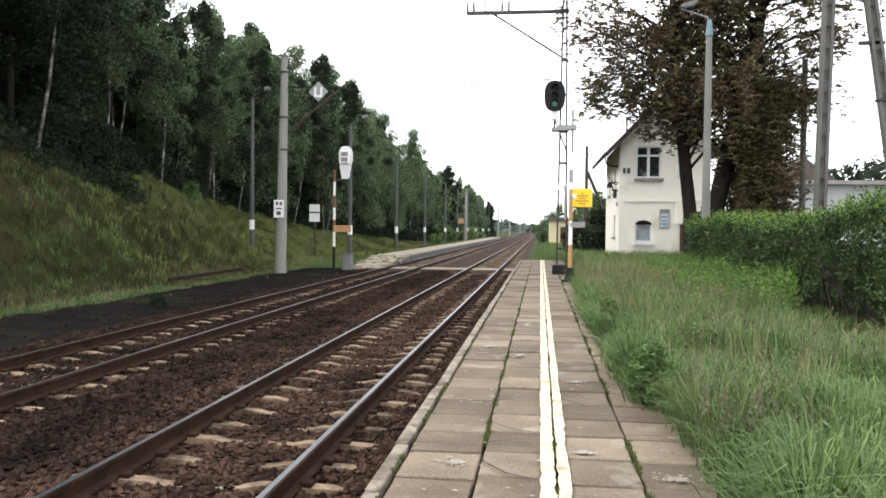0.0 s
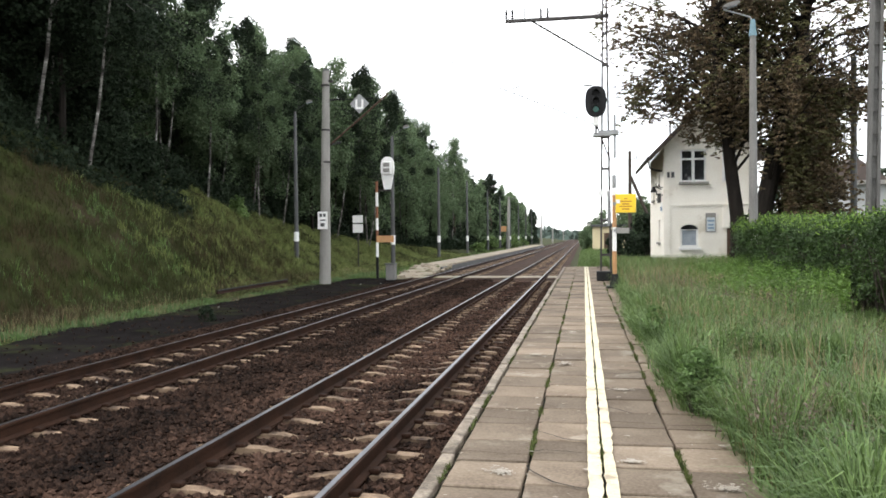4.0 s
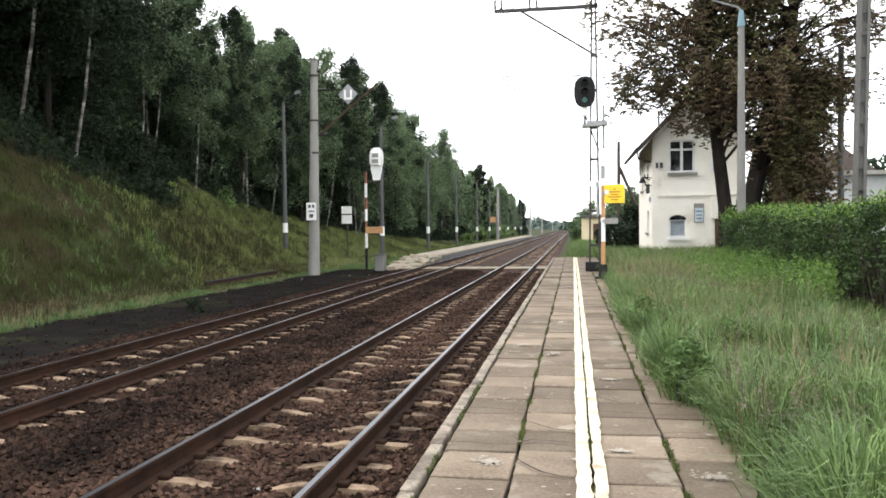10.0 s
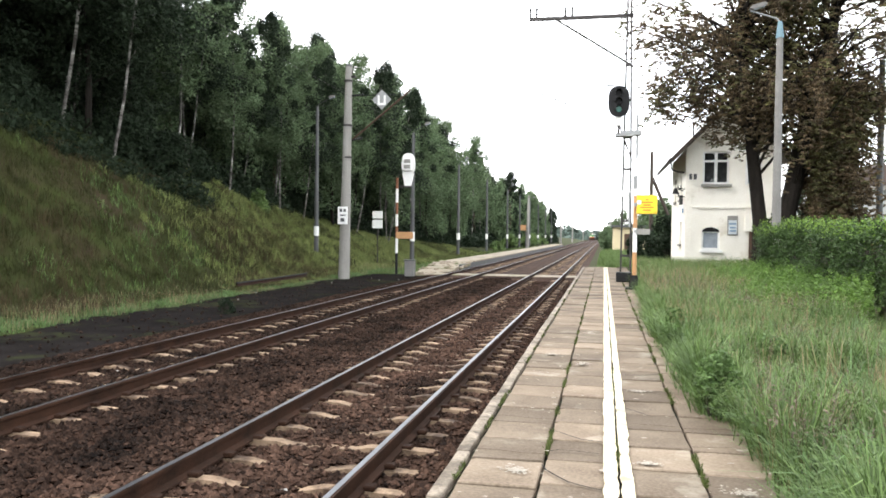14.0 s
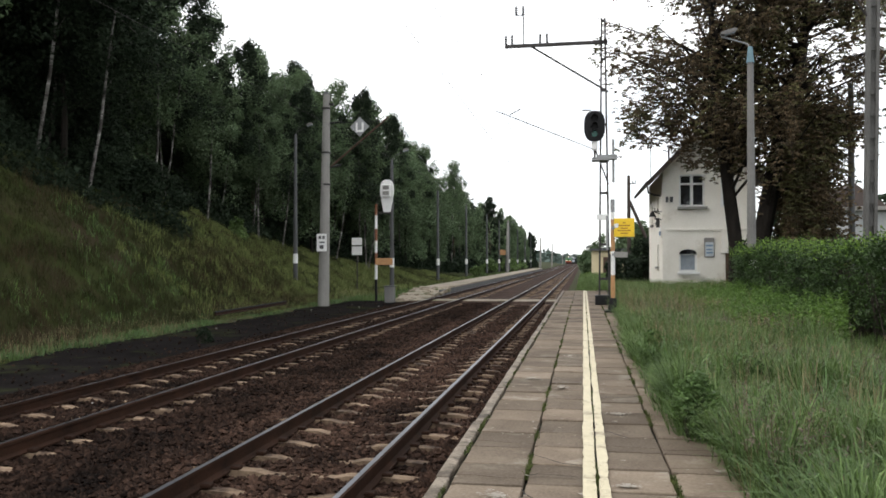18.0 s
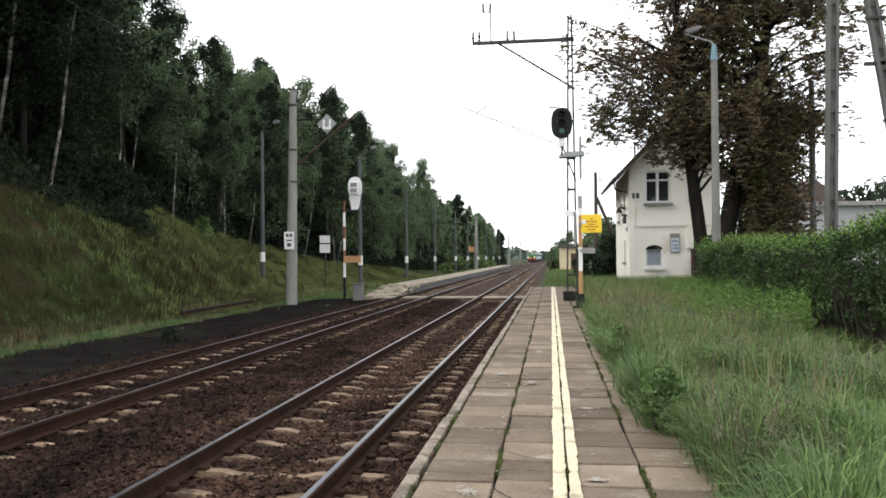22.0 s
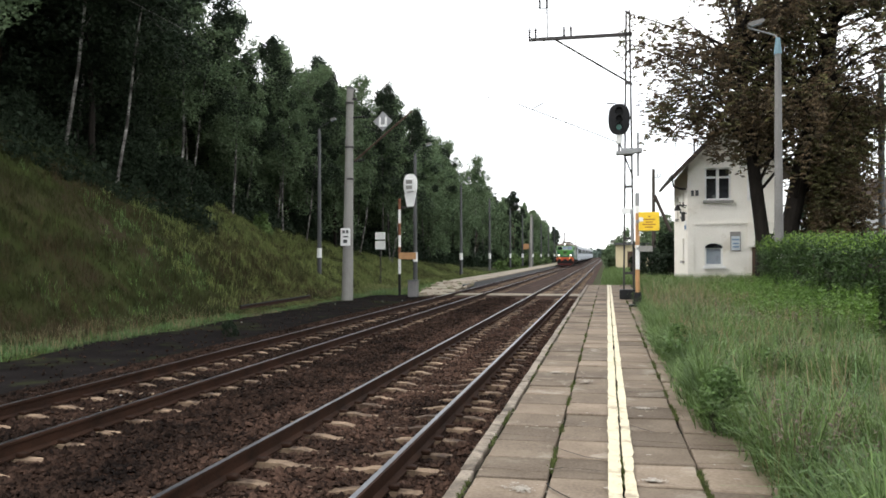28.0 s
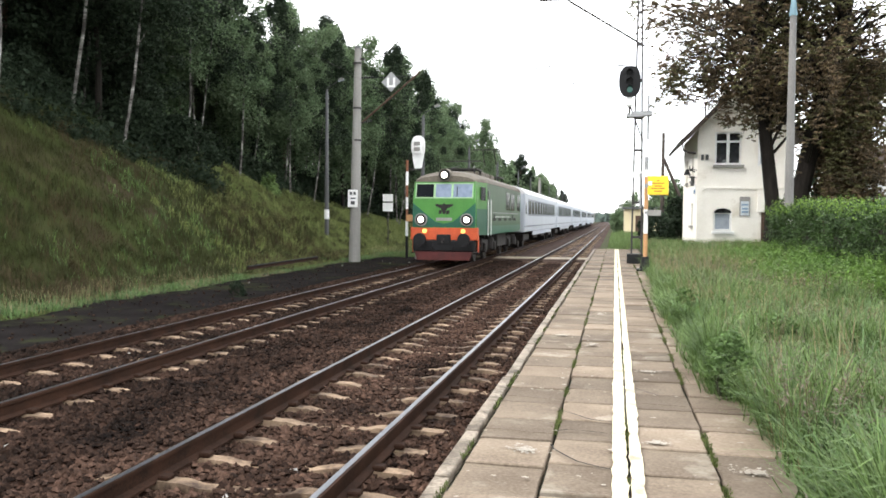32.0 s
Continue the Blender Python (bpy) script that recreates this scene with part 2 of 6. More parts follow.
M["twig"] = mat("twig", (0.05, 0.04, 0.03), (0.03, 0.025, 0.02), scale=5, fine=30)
M["grass"] = mat("grass_blade", (0.150, 0.220, 0.068), (0.062, 0.110, 0.032), rough=0.55, scale=1.1, fine=6, bump=0, island=0.5, trans=0.3)
M["hay"] = mat("dry_grass", (0.30, 0.245, 0.135), (0.19, 0.155, 0.085), rough=0.7, scale=0.7, fine=5, bump=0, island=0.35, trans=0.25)
M["slopegrass"] = mat("slope_grass", (0.064, 0.070, 0.028), (0.033, 0.038, 0.015), rough=0.75, scale=0.3, fine=2.5, bump=0, island=0.3, trans=0.35, stain=(0.066, 0.056, 0.026), stain_amt=0.22, spec=0.1)
M["deadgrass"] = mat("dead_grass", (0.085, 0.062, 0.034), (0.05, 0.038, 0.022), rough=0.8, scale=0.7, fine=5, bump=0, island=0.35, trans=0.2, spec=0.1)
M["conc_pole"] = mat("concrete_pole", (0.135, 0.132, 0.125), (0.085, 0.082, 0.078), scale=1.5, fine=30, bump=0.3, stretch=(1, 1, 0.35))
M["conc_mid"] = mat("concrete_weathered", (0.21, 0.205, 0.195), (0.14, 0.135, 0.13), scale=1.5, fine=30, bump=0.3, stretch=(1, 1, 0.35))
M["lush"] = mat("lush_grass", (0.135, 0.225, 0.075), (0.060, 0.112, 0.036), rough=0.5, scale=1.4, fine=6, bump=0, island=0.5, trans=0.3)
M["rank"] = mat("rank_weed_leaf", (0.125, 0.215, 0.040), (0.065, 0.125, 0.024), rough=0.5, scale=0.9, fine=6, bump=0, island=0.45, trans=0.3)
M["moss"] = mat("moss", (0.085, 0.105, 0.022), (0.04, 0.055, 0.014), scale=6, fine=40, bump=0.6)
M["weed"] = mat("weed_leaf", (0.105, 0.175, 0.050), (0.055, 0.10, 0.027), rough=0.6, scale=2, fine=9, bump=0, island=0.4, trans=0.25)
# Aerial haze is put into this blue-green leaf colour.
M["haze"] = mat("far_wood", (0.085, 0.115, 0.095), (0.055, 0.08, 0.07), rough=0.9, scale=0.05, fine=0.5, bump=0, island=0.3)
M["sand"] = mat("sandy_paving", (0.31, 0.26, 0.195), (0.20, 0.165, 0.12), scale=1.0, fine=12, stain=(0.10, 0.11, 0.05), stain_amt=0.25)


# ---- mesh helpers ----
def part(name, bm, material, parent=None, label="", smooth=False):
    me = bpy.data.meshes.new(name)
    bm.to_mesh(me)
    bm.free()
    if smooth:
        for p in me.polygons:
            p.use_smooth = True
    me.materials.append(material)
    ob = new(name, me)
    if parent is not None:
        ob.parent = parent
    if label:
        ob["label"] = label
    return ob


def raw(name, verts, faces, material, parent=None, label="", smooth=False):
    me = bpy.data.meshes.new(name)
    me.from_pydata(verts, [], faces)
    me.update()
    if smooth:
        for p in me.polygons:
            p.use_smooth = True
    me.materials.append(material)
    ob = new(name, me)
    if parent is not None:
        ob.parent = parent
    if label:
        ob["label"] = label
    return ob


def quads(name, P, material, parent=None, label=""):
    """One mesh of loose polygons: P is an array (count, corners, 3)."""
    n, k, _ = P.shape
    me = bpy.data.meshes.new(name)
    me.vertices.add(n * k)
    me.vertices.foreach_set("co", P.reshape(-1).astype(np.float32))
    me.loops.add(n * k)
    me.loops.foreach_set("vertex_index", np.arange(n * k, dtype=np.int32))
    me.polygons.add(n)
    me.polygons.foreach_set("loop_start", np.arange(0, n * k, k, dtype=np.int32))
    me.update(calc_edges=True)
    me.materials.append(material)
    ob = new(name, me)
    if parent is not None:
        ob.parent = parent
    if label:
        ob["label"] = label
    return ob


def box(bm, x0, x1, y0, y1, z0, z1, bevel=0.0, m=None):
    r = bmesh.ops.create_cube(bm, size=1, matrix=Matrix.Translation(((x0 + x1) / 2, (y0 + y1) / 2, (z0 + z1) / 2)) @ Matrix.Diagonal((x1 - x0, y1 - y0, z1 - z0, 1)))
    vs = r["verts"]
    if bevel:
        es = list({e for v in vs for e in v.link_edges})
        g = bmesh.ops.bevel(bm, geom=es, offset=bevel, segments=1, affect="EDGES")
        vs = list({v for f in g["faces"] for v in f.verts} | {v for v in vs if v.is_valid})
    if m is not None:
        bmesh.ops.transform(bm, matrix=m, verts=vs)
    return vs


def boxed(x0, x1, y0, y1, z0, z1, bevel=0.0, m=None):
    bm = bmesh.new()
    box(bm, x0, x1, y0, y1, z0, z1, bevel, m)
    return bm


def tube(bm, pts, radii, seg=10, cap=True):
    """A round bar through the points, with a radius at each."""
    pts = [Vector(p) for p in pts]
    if not isinstance(radii, (list, tuple)):
        radii = [radii] * len(pts)
    rings = []
    for i, p in enumerate(pts):
        d = (pts[min(i + 1, len(pts) - 1)] - pts[max(i - 1, 0)]).normalized()
        a = d.cross(Vector((0, 0, 1)) if abs(d.z) < 0.9 else Vector((0, 1, 0))).normalized()
        b = d.cross(a)
        rings.append([bm.verts.new(p + radii[i] * (math.cos(2 * math.pi * k / seg) * a + math.sin(2 * math.pi * k / seg) * b)) for k in range(seg)])
    for r0, r1 in zip(rings, rings[1:]):
        for k in range(seg):
            bm.faces.new((r0[k], r0[(k + 1) % seg], r1[(k + 1) % seg], r1[k]))
    if cap:
        bm.faces.new(rings[0][::-1])
        bm.faces.new(rings[-1])
    return bm


def tubed(pts, radii, seg=10):
    return tube(bmesh.new(), pts, radii, seg)


def prism(bm, outline, axis, a, b):
    """An outline of 2D points pushed along an axis (0, 1 or 2) from a to b."""
    def put(p, v):
        q = list(p)
        q.insert(axis, v)
        return bm.verts.new(q)
    r0, r1 = [put(p, a) for p in outline], [put(p, b) for p in outline]
    n = len(outline)
    for k in range(n):
        bm.faces.new((r0[k], r0[(k + 1) % n], r1[(k + 1) % n], r1[k]))
    bm.faces.new(r0[::-1])
    bm.faces.new(r1)
    bmesh.ops.recalc_face_normals(bm, faces=bm.faces)
    return bm


def prismed(outline, axis, a, b):
    return prism(bmesh.new(), outline, axis, a, b)


def thing(name, x, y, z, label, category, group="", rz=0.0):
    e = new(name)
    e.matrix_basis = pose(x, y, z, 0, 0, rz)
    return tagged(e, label, category, group)


rng = np.random.default_rng(7)


def wave(x, y, k=1.0, seed=0.0):
    """A smooth uneven field between 0 and 1 over the ground."""
    v = (np.sin(k * (0.91 * x + 0.37 * y) + seed) + np.sin(k * (-0.53 * x + 0.83 * y) * 1.31 + 2.1 * seed + 1) + np.sin(k * (1.7 * x + 1.13 * y) * 1.07 + 0.7 * seed + 4)
         + 0.6 * np.sin(k * (2.9 * x - 2.3 * y) + 3.3 * seed + 2) + 0.5 * np.sin(k * (-4.1 * x - 3.7 * y) + 1.9 * seed))
    return np.clip(0.5 + v / 6.2, 0, 1)


def kites(C, d, length, width, seed):
    """Leaf blades from the points C along the directions d: an array of quads."""
    g = np.random.default_rng(seed)
    side = np.cross(d, g.normal(size=d.shape))
    side /= np.linalg.norm(side, axis=1, keepdims=True)
    L, W = length[:, None], width[:, None]
    return np.stack([C, C + d * L * 0.55 + side * W, C + d * L, C + d * L * 0.55 - side * W], 1)

# ---- levels ----
RAIL_Z, BED_Z, SLEEPER_Z = -0.31, -0.505, -0.478
NEAR, FAR = (-1.90, -3.405), (-5.85, -7.355)     # rail centre lines
EDGE, END_Y = -1.03, 41.6                        # platform edge, platform end


def slope_k(y):
    return float(np.interp(y, [-60, 24, 36, 44, 60, 85, 130, 300], [0.93, 0.92, 0.76, 0.62, 0.40, 0.26, 0.14, 0.09]))


def ground_z(x, y):
    """Height of the ground."""
    if x > 0.6:
        z = -0.04 + 0.04 * noise.noise((x * 0.6, y * 0.6, 0))
        return z + 0.02 * max(0, x - 9)
    if x > -1.2:
        return -0.72 if y < END_Y else -0.05 - 0.5 * min(1, max(0, (0.6 - x) / 1.6))
    if x > -12.8:
        return -0.74 if x > -10 else -0.70
    if x > -14.4:
        return -0.66 + 0.05 * noise.noise((x * 0.6, y * 0.5, 8)) + 0.04 * (-12.8 - x)
    d = -14.4 - x
    k = slope_k(y)
    s = min(d, 7.8)
    z = -0.60 + k * s * min(1, d / 2.5 * 0.5 + 0.5)
    if d > 7.8:
        z += 0.10 * min(d - 7.8, 50)
    return z + 0.18 * noise.noise((x * 0.35, y * 0.35, 3)) * min(1, d)


# ---- ground ----
def grid_mesh(name, xs, ys, fz, material):
    verts = [(x, y, fz(x, y)) for y in ys for x in xs]
    w = len(xs)
    faces = [(j * w + i, j * w + i + 1, (j + 1) * w + i + 1, (j + 1) * w + i) for j in range(len(ys) - 1) for i in range(w - 1)]
    return raw(name, verts, faces, material, smooth=True)


gx = [-1500, -700, -300, -150, -90, -60, -50, -42, -36] + list(np.arange(-32, -12, 0.8)) + [-12.8, -12, -11, -10, -9, -5, -1.3, -1.1, -0.6, 0, 0.5, 0.7] + list(np.arange(1.2, 12, 0.9)) + [14, 18, 25, 40, 80, 150, 300, 700, 1500]
gx = sorted(set(round(float(v), 2) for v in gx))
gy = [-300, -100, -40] + list(np.arange(-20, 100, 1.5)) + list(np.arange(100, 200, 8)) + [220, 260, 320, 400, 550, 800, 1200, 2000, 3500]
ground = tagged(grid_mesh("ground", gx, gy, ground_z, M["soil"]), "grassy earth with a steep embankment beside the railway", "ground", kind="structure")

# dark ash strip at the foot of the embankment
ash = tagged(grid_mesh("ash_strip", [-13.6] + list(np.arange(-13.4, -11.8, 0.2)) + [-11.4, -10.7, -10, -9.2], list(np.arange(-10, 44, 0.4)),
                       lambda x, y: (-0.655 + 0.02 * noise.noise((x, y, 1))) if x > -12.75 + 0.9 * noise.noise((y * 0.3, 0, 5)) + 0.3 * noise.noise((y * 1.3, 0, 9)) else ground_z(x, y) - 0.05, M["ash"]),
             "dark ash and gravel path beside the track", "ash path", kind="structure")

# ---- ballast ----
def bed_z(x, y):
    edge = max(0.0, (-8.55 - x)) * 0.24
    mid = 0.02 if -4.95 < x < -4.3 else 0.0
    dn, df = abs(x + 2.6525), abs(x + 6.6025)
    d = min(dn, df)
    mid += 0.020 * max(0, 1 - d / 0.4) + (0.020 if d > 1.1 else 0.0)
    mid += 0.016 * noise.noise((x * 0.9, y * 0.7, 7))
    return BED_Z - edge + mid - 0.02 + 0.018 * noise.noise((x * 3, y * 3, 0)) + 0.01 * noise.noise((x * 9, y * 9, 2))


bed = tagged(grid_mesh("ballast_bed", [round(float(v), 2) for v in np.arange(-9.7, -0.99, 0.1)], list(np.arange(-6, 24, 0.15)) + list(np.arange(24, 60, 0.8)) + list(np.arange(60, 200, 10)) + [250, 400, 700, 1500, 2500], bed_z, M["ballast"]),
             "dark brown rust-stained ballast bed under both tracks", "ballast", kind="structure")

# ---- tracks ----
RAIL_OUT = [(-0.07, -0.172), (0.07, -0.172), (0.07, -0.155), (0.012, -0.135), (0.012, -0.045), (0.036, -0.034), (0.036, -0.005), (0.03, -0.0015), (-0.03, -0.0015), (-0.036, -0.005), (-0.036, -0.034), (-0.012, -0.045), (-0.012, -0.135), (-0.07, -0.155)]


def sleeper_mesh():
    bm = bmesh.new()
    rings = []
    for x, z in ((-1.3, -0.045), (-1.06, -0.004), (-0.80, 0.004), (-0.46, 0.0), (-0.32, -0.030), (0.32, -0.030), (0.46, 0.0), (0.80, 0.004), (1.06, -0.004), (1.3, -0.045)):
        rings.append([bm.verts.new((x, y, zz)) for y, zz in ((-0.085, -0.2), (0.085, -0.2), (0.066, z), (-0.066, z))])
    for r0, r1 in zip(rings, rings[1:]):
        for k in range(4):
            bm.faces.new((r0[k], r1[k], r1[(k + 1) % 4], r0[(k + 1) % 4]))
    bm.faces.new(rings[0])
    bm.faces.new(rings[-1][::-1])
    bmesh.ops.recalc_face_normals(bm, faces=bm.faces)
    me = bpy.data.meshes.new("sleeper")
    bm.to_mesh(me)
    bm.free()
    me.materials.append(M["sleeper"])
    return me


SLEEPER = sleeper_mesh()


def clip_mesh():
    bm = bmesh.new()
    box(bm, -0.15, -0.055, -0.05, 0.05, 0.0, 0.045, 0.01)
    box(bm, 0.055, 0.15, -0.05, 0.05, 0.0, 0.045, 0.01)
    me = bpy.data.meshes.new("rail_clip")
    bm.to_mesh(me)
    bm.free()
    me.materials.append(M["rail"])
    return me


CLIP = clip_mesh()


def track(name, rails, label, phase):
    t = new(name)
    tagged(t, label, "railway track", "parallel tracks", "structure")
    for rx, worn in zip(rails, (-0.006, 0.010)):
        rail = part("rail", prismed([(rx + a, RAIL_Z + b) for a, b in RAIL_OUT], 1, -8, 2200), M["rail"], t)
        part("running_surface", boxed(rx - 0.026 + worn, rx + 0.020 + worn, -8, 2200, RAIL_Z - 0.003, RAIL_Z + 0.001), M["railtop"], rail, "shiny worn rail head")
    xc = sum(rails) / 2
    rr = random.Random(phase)
    for i in range(150):
        ob = new("sleeper", SLEEPER)
        ob.parent = t
        ob.location = (xc + rr.uniform(-0.03, 0.03), phase + 0.612 * i, SLEEPER_Z + rr.uniform(-0.012, 0.012))
        ob.rotation_euler = (0, 0, rr.uniform(-0.02, 0.02))
    for i in range(70):
        for rx in rails:
            ob = new("rail_clip", CLIP)
            ob.parent = t
            ob.location = (rx, phase + 0.612 * i, SLEEPER_Z)
    V, F = [], []
    for i in range(150, 420):
        y = phase + 0.612 * i
        b = len(V)
        V += [(xc - 1.1, y - 0.05, SLEEPER_Z - 0.02), (xc + 1.1, y - 0.05, SLEEPER_Z - 0.02), (xc + 1.1, y + 0.05, SLEEPER_Z - 0.02), (xc - 1.1, y + 0.05, SLEEPER_Z - 0.02)]
        F.append((b, b + 1, b + 2, b + 3))
    tagged(raw("far_sleepers", V, F, M["sleeper"], t), kind="stuff")
    return t


track("track_near", NEAR, "railway track with concrete sleepers half buried in ballast", -2.52)
track("track_far", FAR, "second railway track with rusty rails on ballast", -2.2)


def on_sleeper(x, y):
    """True over the bared top of a sleeper."""
    for xc, phase in ((-2.6525, -2.52), (-6.6025, -2.2)):
        if 0.28 < abs(x - xc) < 1.12:
            q = ((y - phase) / 0.612) % 1
            if min(q, 1 - q) * 0.612 < 0.085:
                return True
    return False


def stone_field(name, n, x0, x1, y0, y1, smin, smax, material, fz):
    """Loose angular stones as one mesh."""
    oc = np.array([(1, 0, 0), (-1, 0, 0), (0, 1, 0), (0, -1, 0), (0, 0, 1), (0, 0, -1)], float)
    fc = np.array([(0, 2, 4), (2, 1, 4), (1, 3, 4), (3, 0, 4), (2, 0, 5), (1, 2, 5), (3, 1, 5), (0, 3, 5)])
    u = rng.random(n)
    ys = y0 + (y1 - y0) * u ** 1.6
    xs = rng.uniform(x0, x1, n)
    bare = [i for i in range(n) if not on_sleeper(xs[i], ys[i]) or rng.random() < 0.06]
    xs, ys, n = xs[bare], ys[bare], len(bare)
    V = np.zeros((n, 6, 3))
    for i in range(n):
        a = rng.uniform(0, 6.28)
        s = rng.uniform(smin, smax) * np.array([1, rng.uniform(0.6, 1), rng.uniform(0.5, 0.8)])
        v = (oc * rng.uniform(0.65, 1.2, (6, 1)) + rng.uniform(-0.3, 0.3, (6, 3))) * s
        c, q = math.cos(a), math.sin(a)
        V[i] = np.stack([v[:, 0] * c - v[:, 1] * q, v[:, 0] * q + v[:, 1] * c, v[:, 2]], 1) + (xs[i], ys[i], fz(xs[i], ys[i]) + s[2] * 0.25 + rng.uniform(0, 0.02))
    F = (fc[None] + 6 * np.arange(n)[:, None, None]).reshape(-1, 3)
    return raw(name, V.reshape(-1, 3).tolist(), F.tolist(), material)


tagged(stone_field("ballast_stones", 34000, -4.3, -1.06, 2.5, 36, 0.022, 0.052, M["stone"], bed_z), "loose rust-brown ballast stones in the near track", "ballast stones", kind="stuff")
tagged(stone_field("ballast_stones_far", 56000, -9.5, -4.2, 4, 40, 0.024, 0.056, M["stone_dark_shade"], bed_z), "loose brown ballast stones round the far track, darkened for gap shade", "ballast stones", kind="stuff")
tagged(stone_field("ash_stones", 900, -13.0, -9.4, 6, 42, 0.02, 0.05, M["stone_dark_shade"], lambda x, y: -0.645), "scattered dark stones on the ash path", "stones", kind="stuff")
tagged(stone_field("pale_litter", 60, -12.8, -1.2, 5, 42, 0.018, 0.045, M["conc"], lambda x, y: bed_z(x, y) if x > -9.5 else -0.64), "pale chips lying on the ballast", "stones", kind="stuff")

# ---- platform ----
platform = new("platform_near")
tagged(platform, "low station platform of worn concrete slabs with a painted line", "platform", kind="structure")
part("platform_body", boxed(EDGE + 0.03, 1.17, -6, END_Y, -0.8, -0.055), M["joint"], platform)
part("edge_wall", boxed(EDGE + 0.01, EDGE + 0.025, -6, END_Y, -0.8, -0.07), M["kerb"], platform)
COLS = [(-0.905, -0.408), (-0.391, 0.094), (0.115, 0.628), (0.646, 1.14)]
ROW = 0.566


def slab_mesh(w, d, name, material, h=0.06):
    bm = boxed(-w / 2, w / 2, -d / 2, d / 2, -h, 0, 0.007)
    me = bpy.data.meshes.new(name)
    bm.to_mesh(me)
    bm.free()
    me.materials.append(material)
    return me


def worn_slab(w, d, r, cracked):
    """A slab with uneven edges, chipped corners and now and then a crack through it."""
    bm = bmesh.new()

    def side(p, q, n=4):
        out = []
        for k in range(n):
            f = k / n
            nx, ny = (q[1] - p[1]), -(q[0] - p[0])
            ln = math.hypot(nx, ny) or 1
            j = r.uniform(-0.006, 0.001) if k else 0
            out.append((p[0] + (q[0] - p[0]) * f + nx / ln * j, p[1] + (q[1] - p[1]) * f + ny / ln * j))
        return out

    c = [(-w / 2, -d / 2), (w / 2, -d / 2), (w / 2, d / 2), (-w / 2, d / 2)]
    k = r.randrange(4)
    if r.random() < 0.45:
        s = r.uniform(0.02, 0.06)
        x, y = c[k]
        sx, sy = (1 if x < 0 else -1), (1 if y < 0 else -1)
        e1, e2 = (x + sx * s, y), (x, y + sy * s)
        c[k:k + 1] = [e2, e1] if k in (0, 2) else [e1, e2]
    pts = [p for u, v in zip(c, c[1:] + c[:1]) for p in side(u, v)]
    loops = [pts]
    if cracked:
        a, b2 = r.uniform(-0.35, 0.35) * d, r.uniform(-0.35, 0.35) * d
        mid = [(-w / 2, a), (-w * 0.2, (a * 2 + b2) / 3 + r.uniform(-0.03, 0.03)), (w * 0.15, (a + 2 * b2) / 3 + r.uniform(-0.03, 0.03)), (w / 2, b2)]
        g = 0.004
        loops = [[(-w / 2, -d / 2), (w / 2, -d / 2)] + [(x, y - g) for x, y in mid[::-1]], [(x, y + g) for x, y in mid] + [(w / 2, d / 2), (-w / 2, d / 2)]]
    for lp in loops:
        lo = [bm.verts.new((x, y, -0.06)) for x, y in lp]
        cx, cy = sum(p[0] for p in lp) / len(lp), sum(p[1] for p in lp) / len(lp)
        up = [bm.verts.new((x, y, -0.008)) for x, y in lp]
        tp = [bm.verts.new((x + (cx - x) * 0.025, y + (cy - y) * 0.025, 0)) for x, y in lp]
        n = len(lp)
        for q in range(n):
            bm.faces.new((lo[q], lo[(q + 1) % n], up[(q + 1) % n], up[q]))
            bm.faces.new((up[q], up[(q + 1) % n], tp[(q + 1) % n], tp[q]))
        bm.faces.new(tp)
    me = bpy.data.meshes.new("paving_slab")
    bm.to_mesh(me)
    bm.free()
    me.materials.append(M["slab"])
    return me


pr = random.Random(5)
for c, (a, b) in enumerate(COLS):
    kinds = [worn_slab(b - a, ROW - 0.028, pr, i > 5) for i in range(8)]
    off = (4.93, 5.04, 4.93, 4.92)[c] - 14 * ROW
    for i in range(int((END_Y - off) / ROW)):
        ob = new("paving_slab", pr.choice(kinds))
        ob.parent = platform
        ob.location = ((a + b) / 2 + pr.uniform(-0.007, 0.007), off + (i + 0.5) * ROW + pr.uniform(-0.008, 0.008), pr.uniform(-0.016, 0.002))
        ob.rotation_euler = (pr.uniform(-0.014, 0.014), pr.uniform(-0.01, 0.01), pr.uniform(-0.012, 0.012))
me = slab_mesh(0.095, 1.0, "edge_stone", M["kerb"], 0.12)
for i in range(46):
    ob = new("edge_stone", me)
    ob.parent = platform
    ob.location = (EDGE + 0.045 + pr.uniform(-0.008, 0.008), -5.0 + i * 1.013, 0.004 + pr.uniform(-0.01, 0.006))
    ob.rotation_euler = (pr.uniform(-0.006, 0.006), 0, pr.uniform(-0.006, 0.006))


def painted_strip(x0, x1, y0, y1, seed):
    """A brushed line of paint with wavering edges, as one thin strip."""
    r = random.Random(seed)
    V, F, y, k = [], [], y0, 0
    while y < y1:
        w = 0.014 * noise.noise((y * 1.3, seed, 0)) + 0.014 * noise.noise((y * 7, seed, 1))
        v = 0.014 * noise.noise((y * 1.3, seed, 4)) + 0.014 * noise.noise((y * 7, seed, 5))
        V += [(x0 + w, y, 0.0105), (x1 + v, y, 0.0105)]
        if k:
            F.append((2 * k - 2, 2 * k - 1, 2 * k + 1, 2 * k))
        k += 1
        y += 0.07
    return raw("painted_line", V, F, M["paint"], platform, "cream-white safety line painted on the slabs")


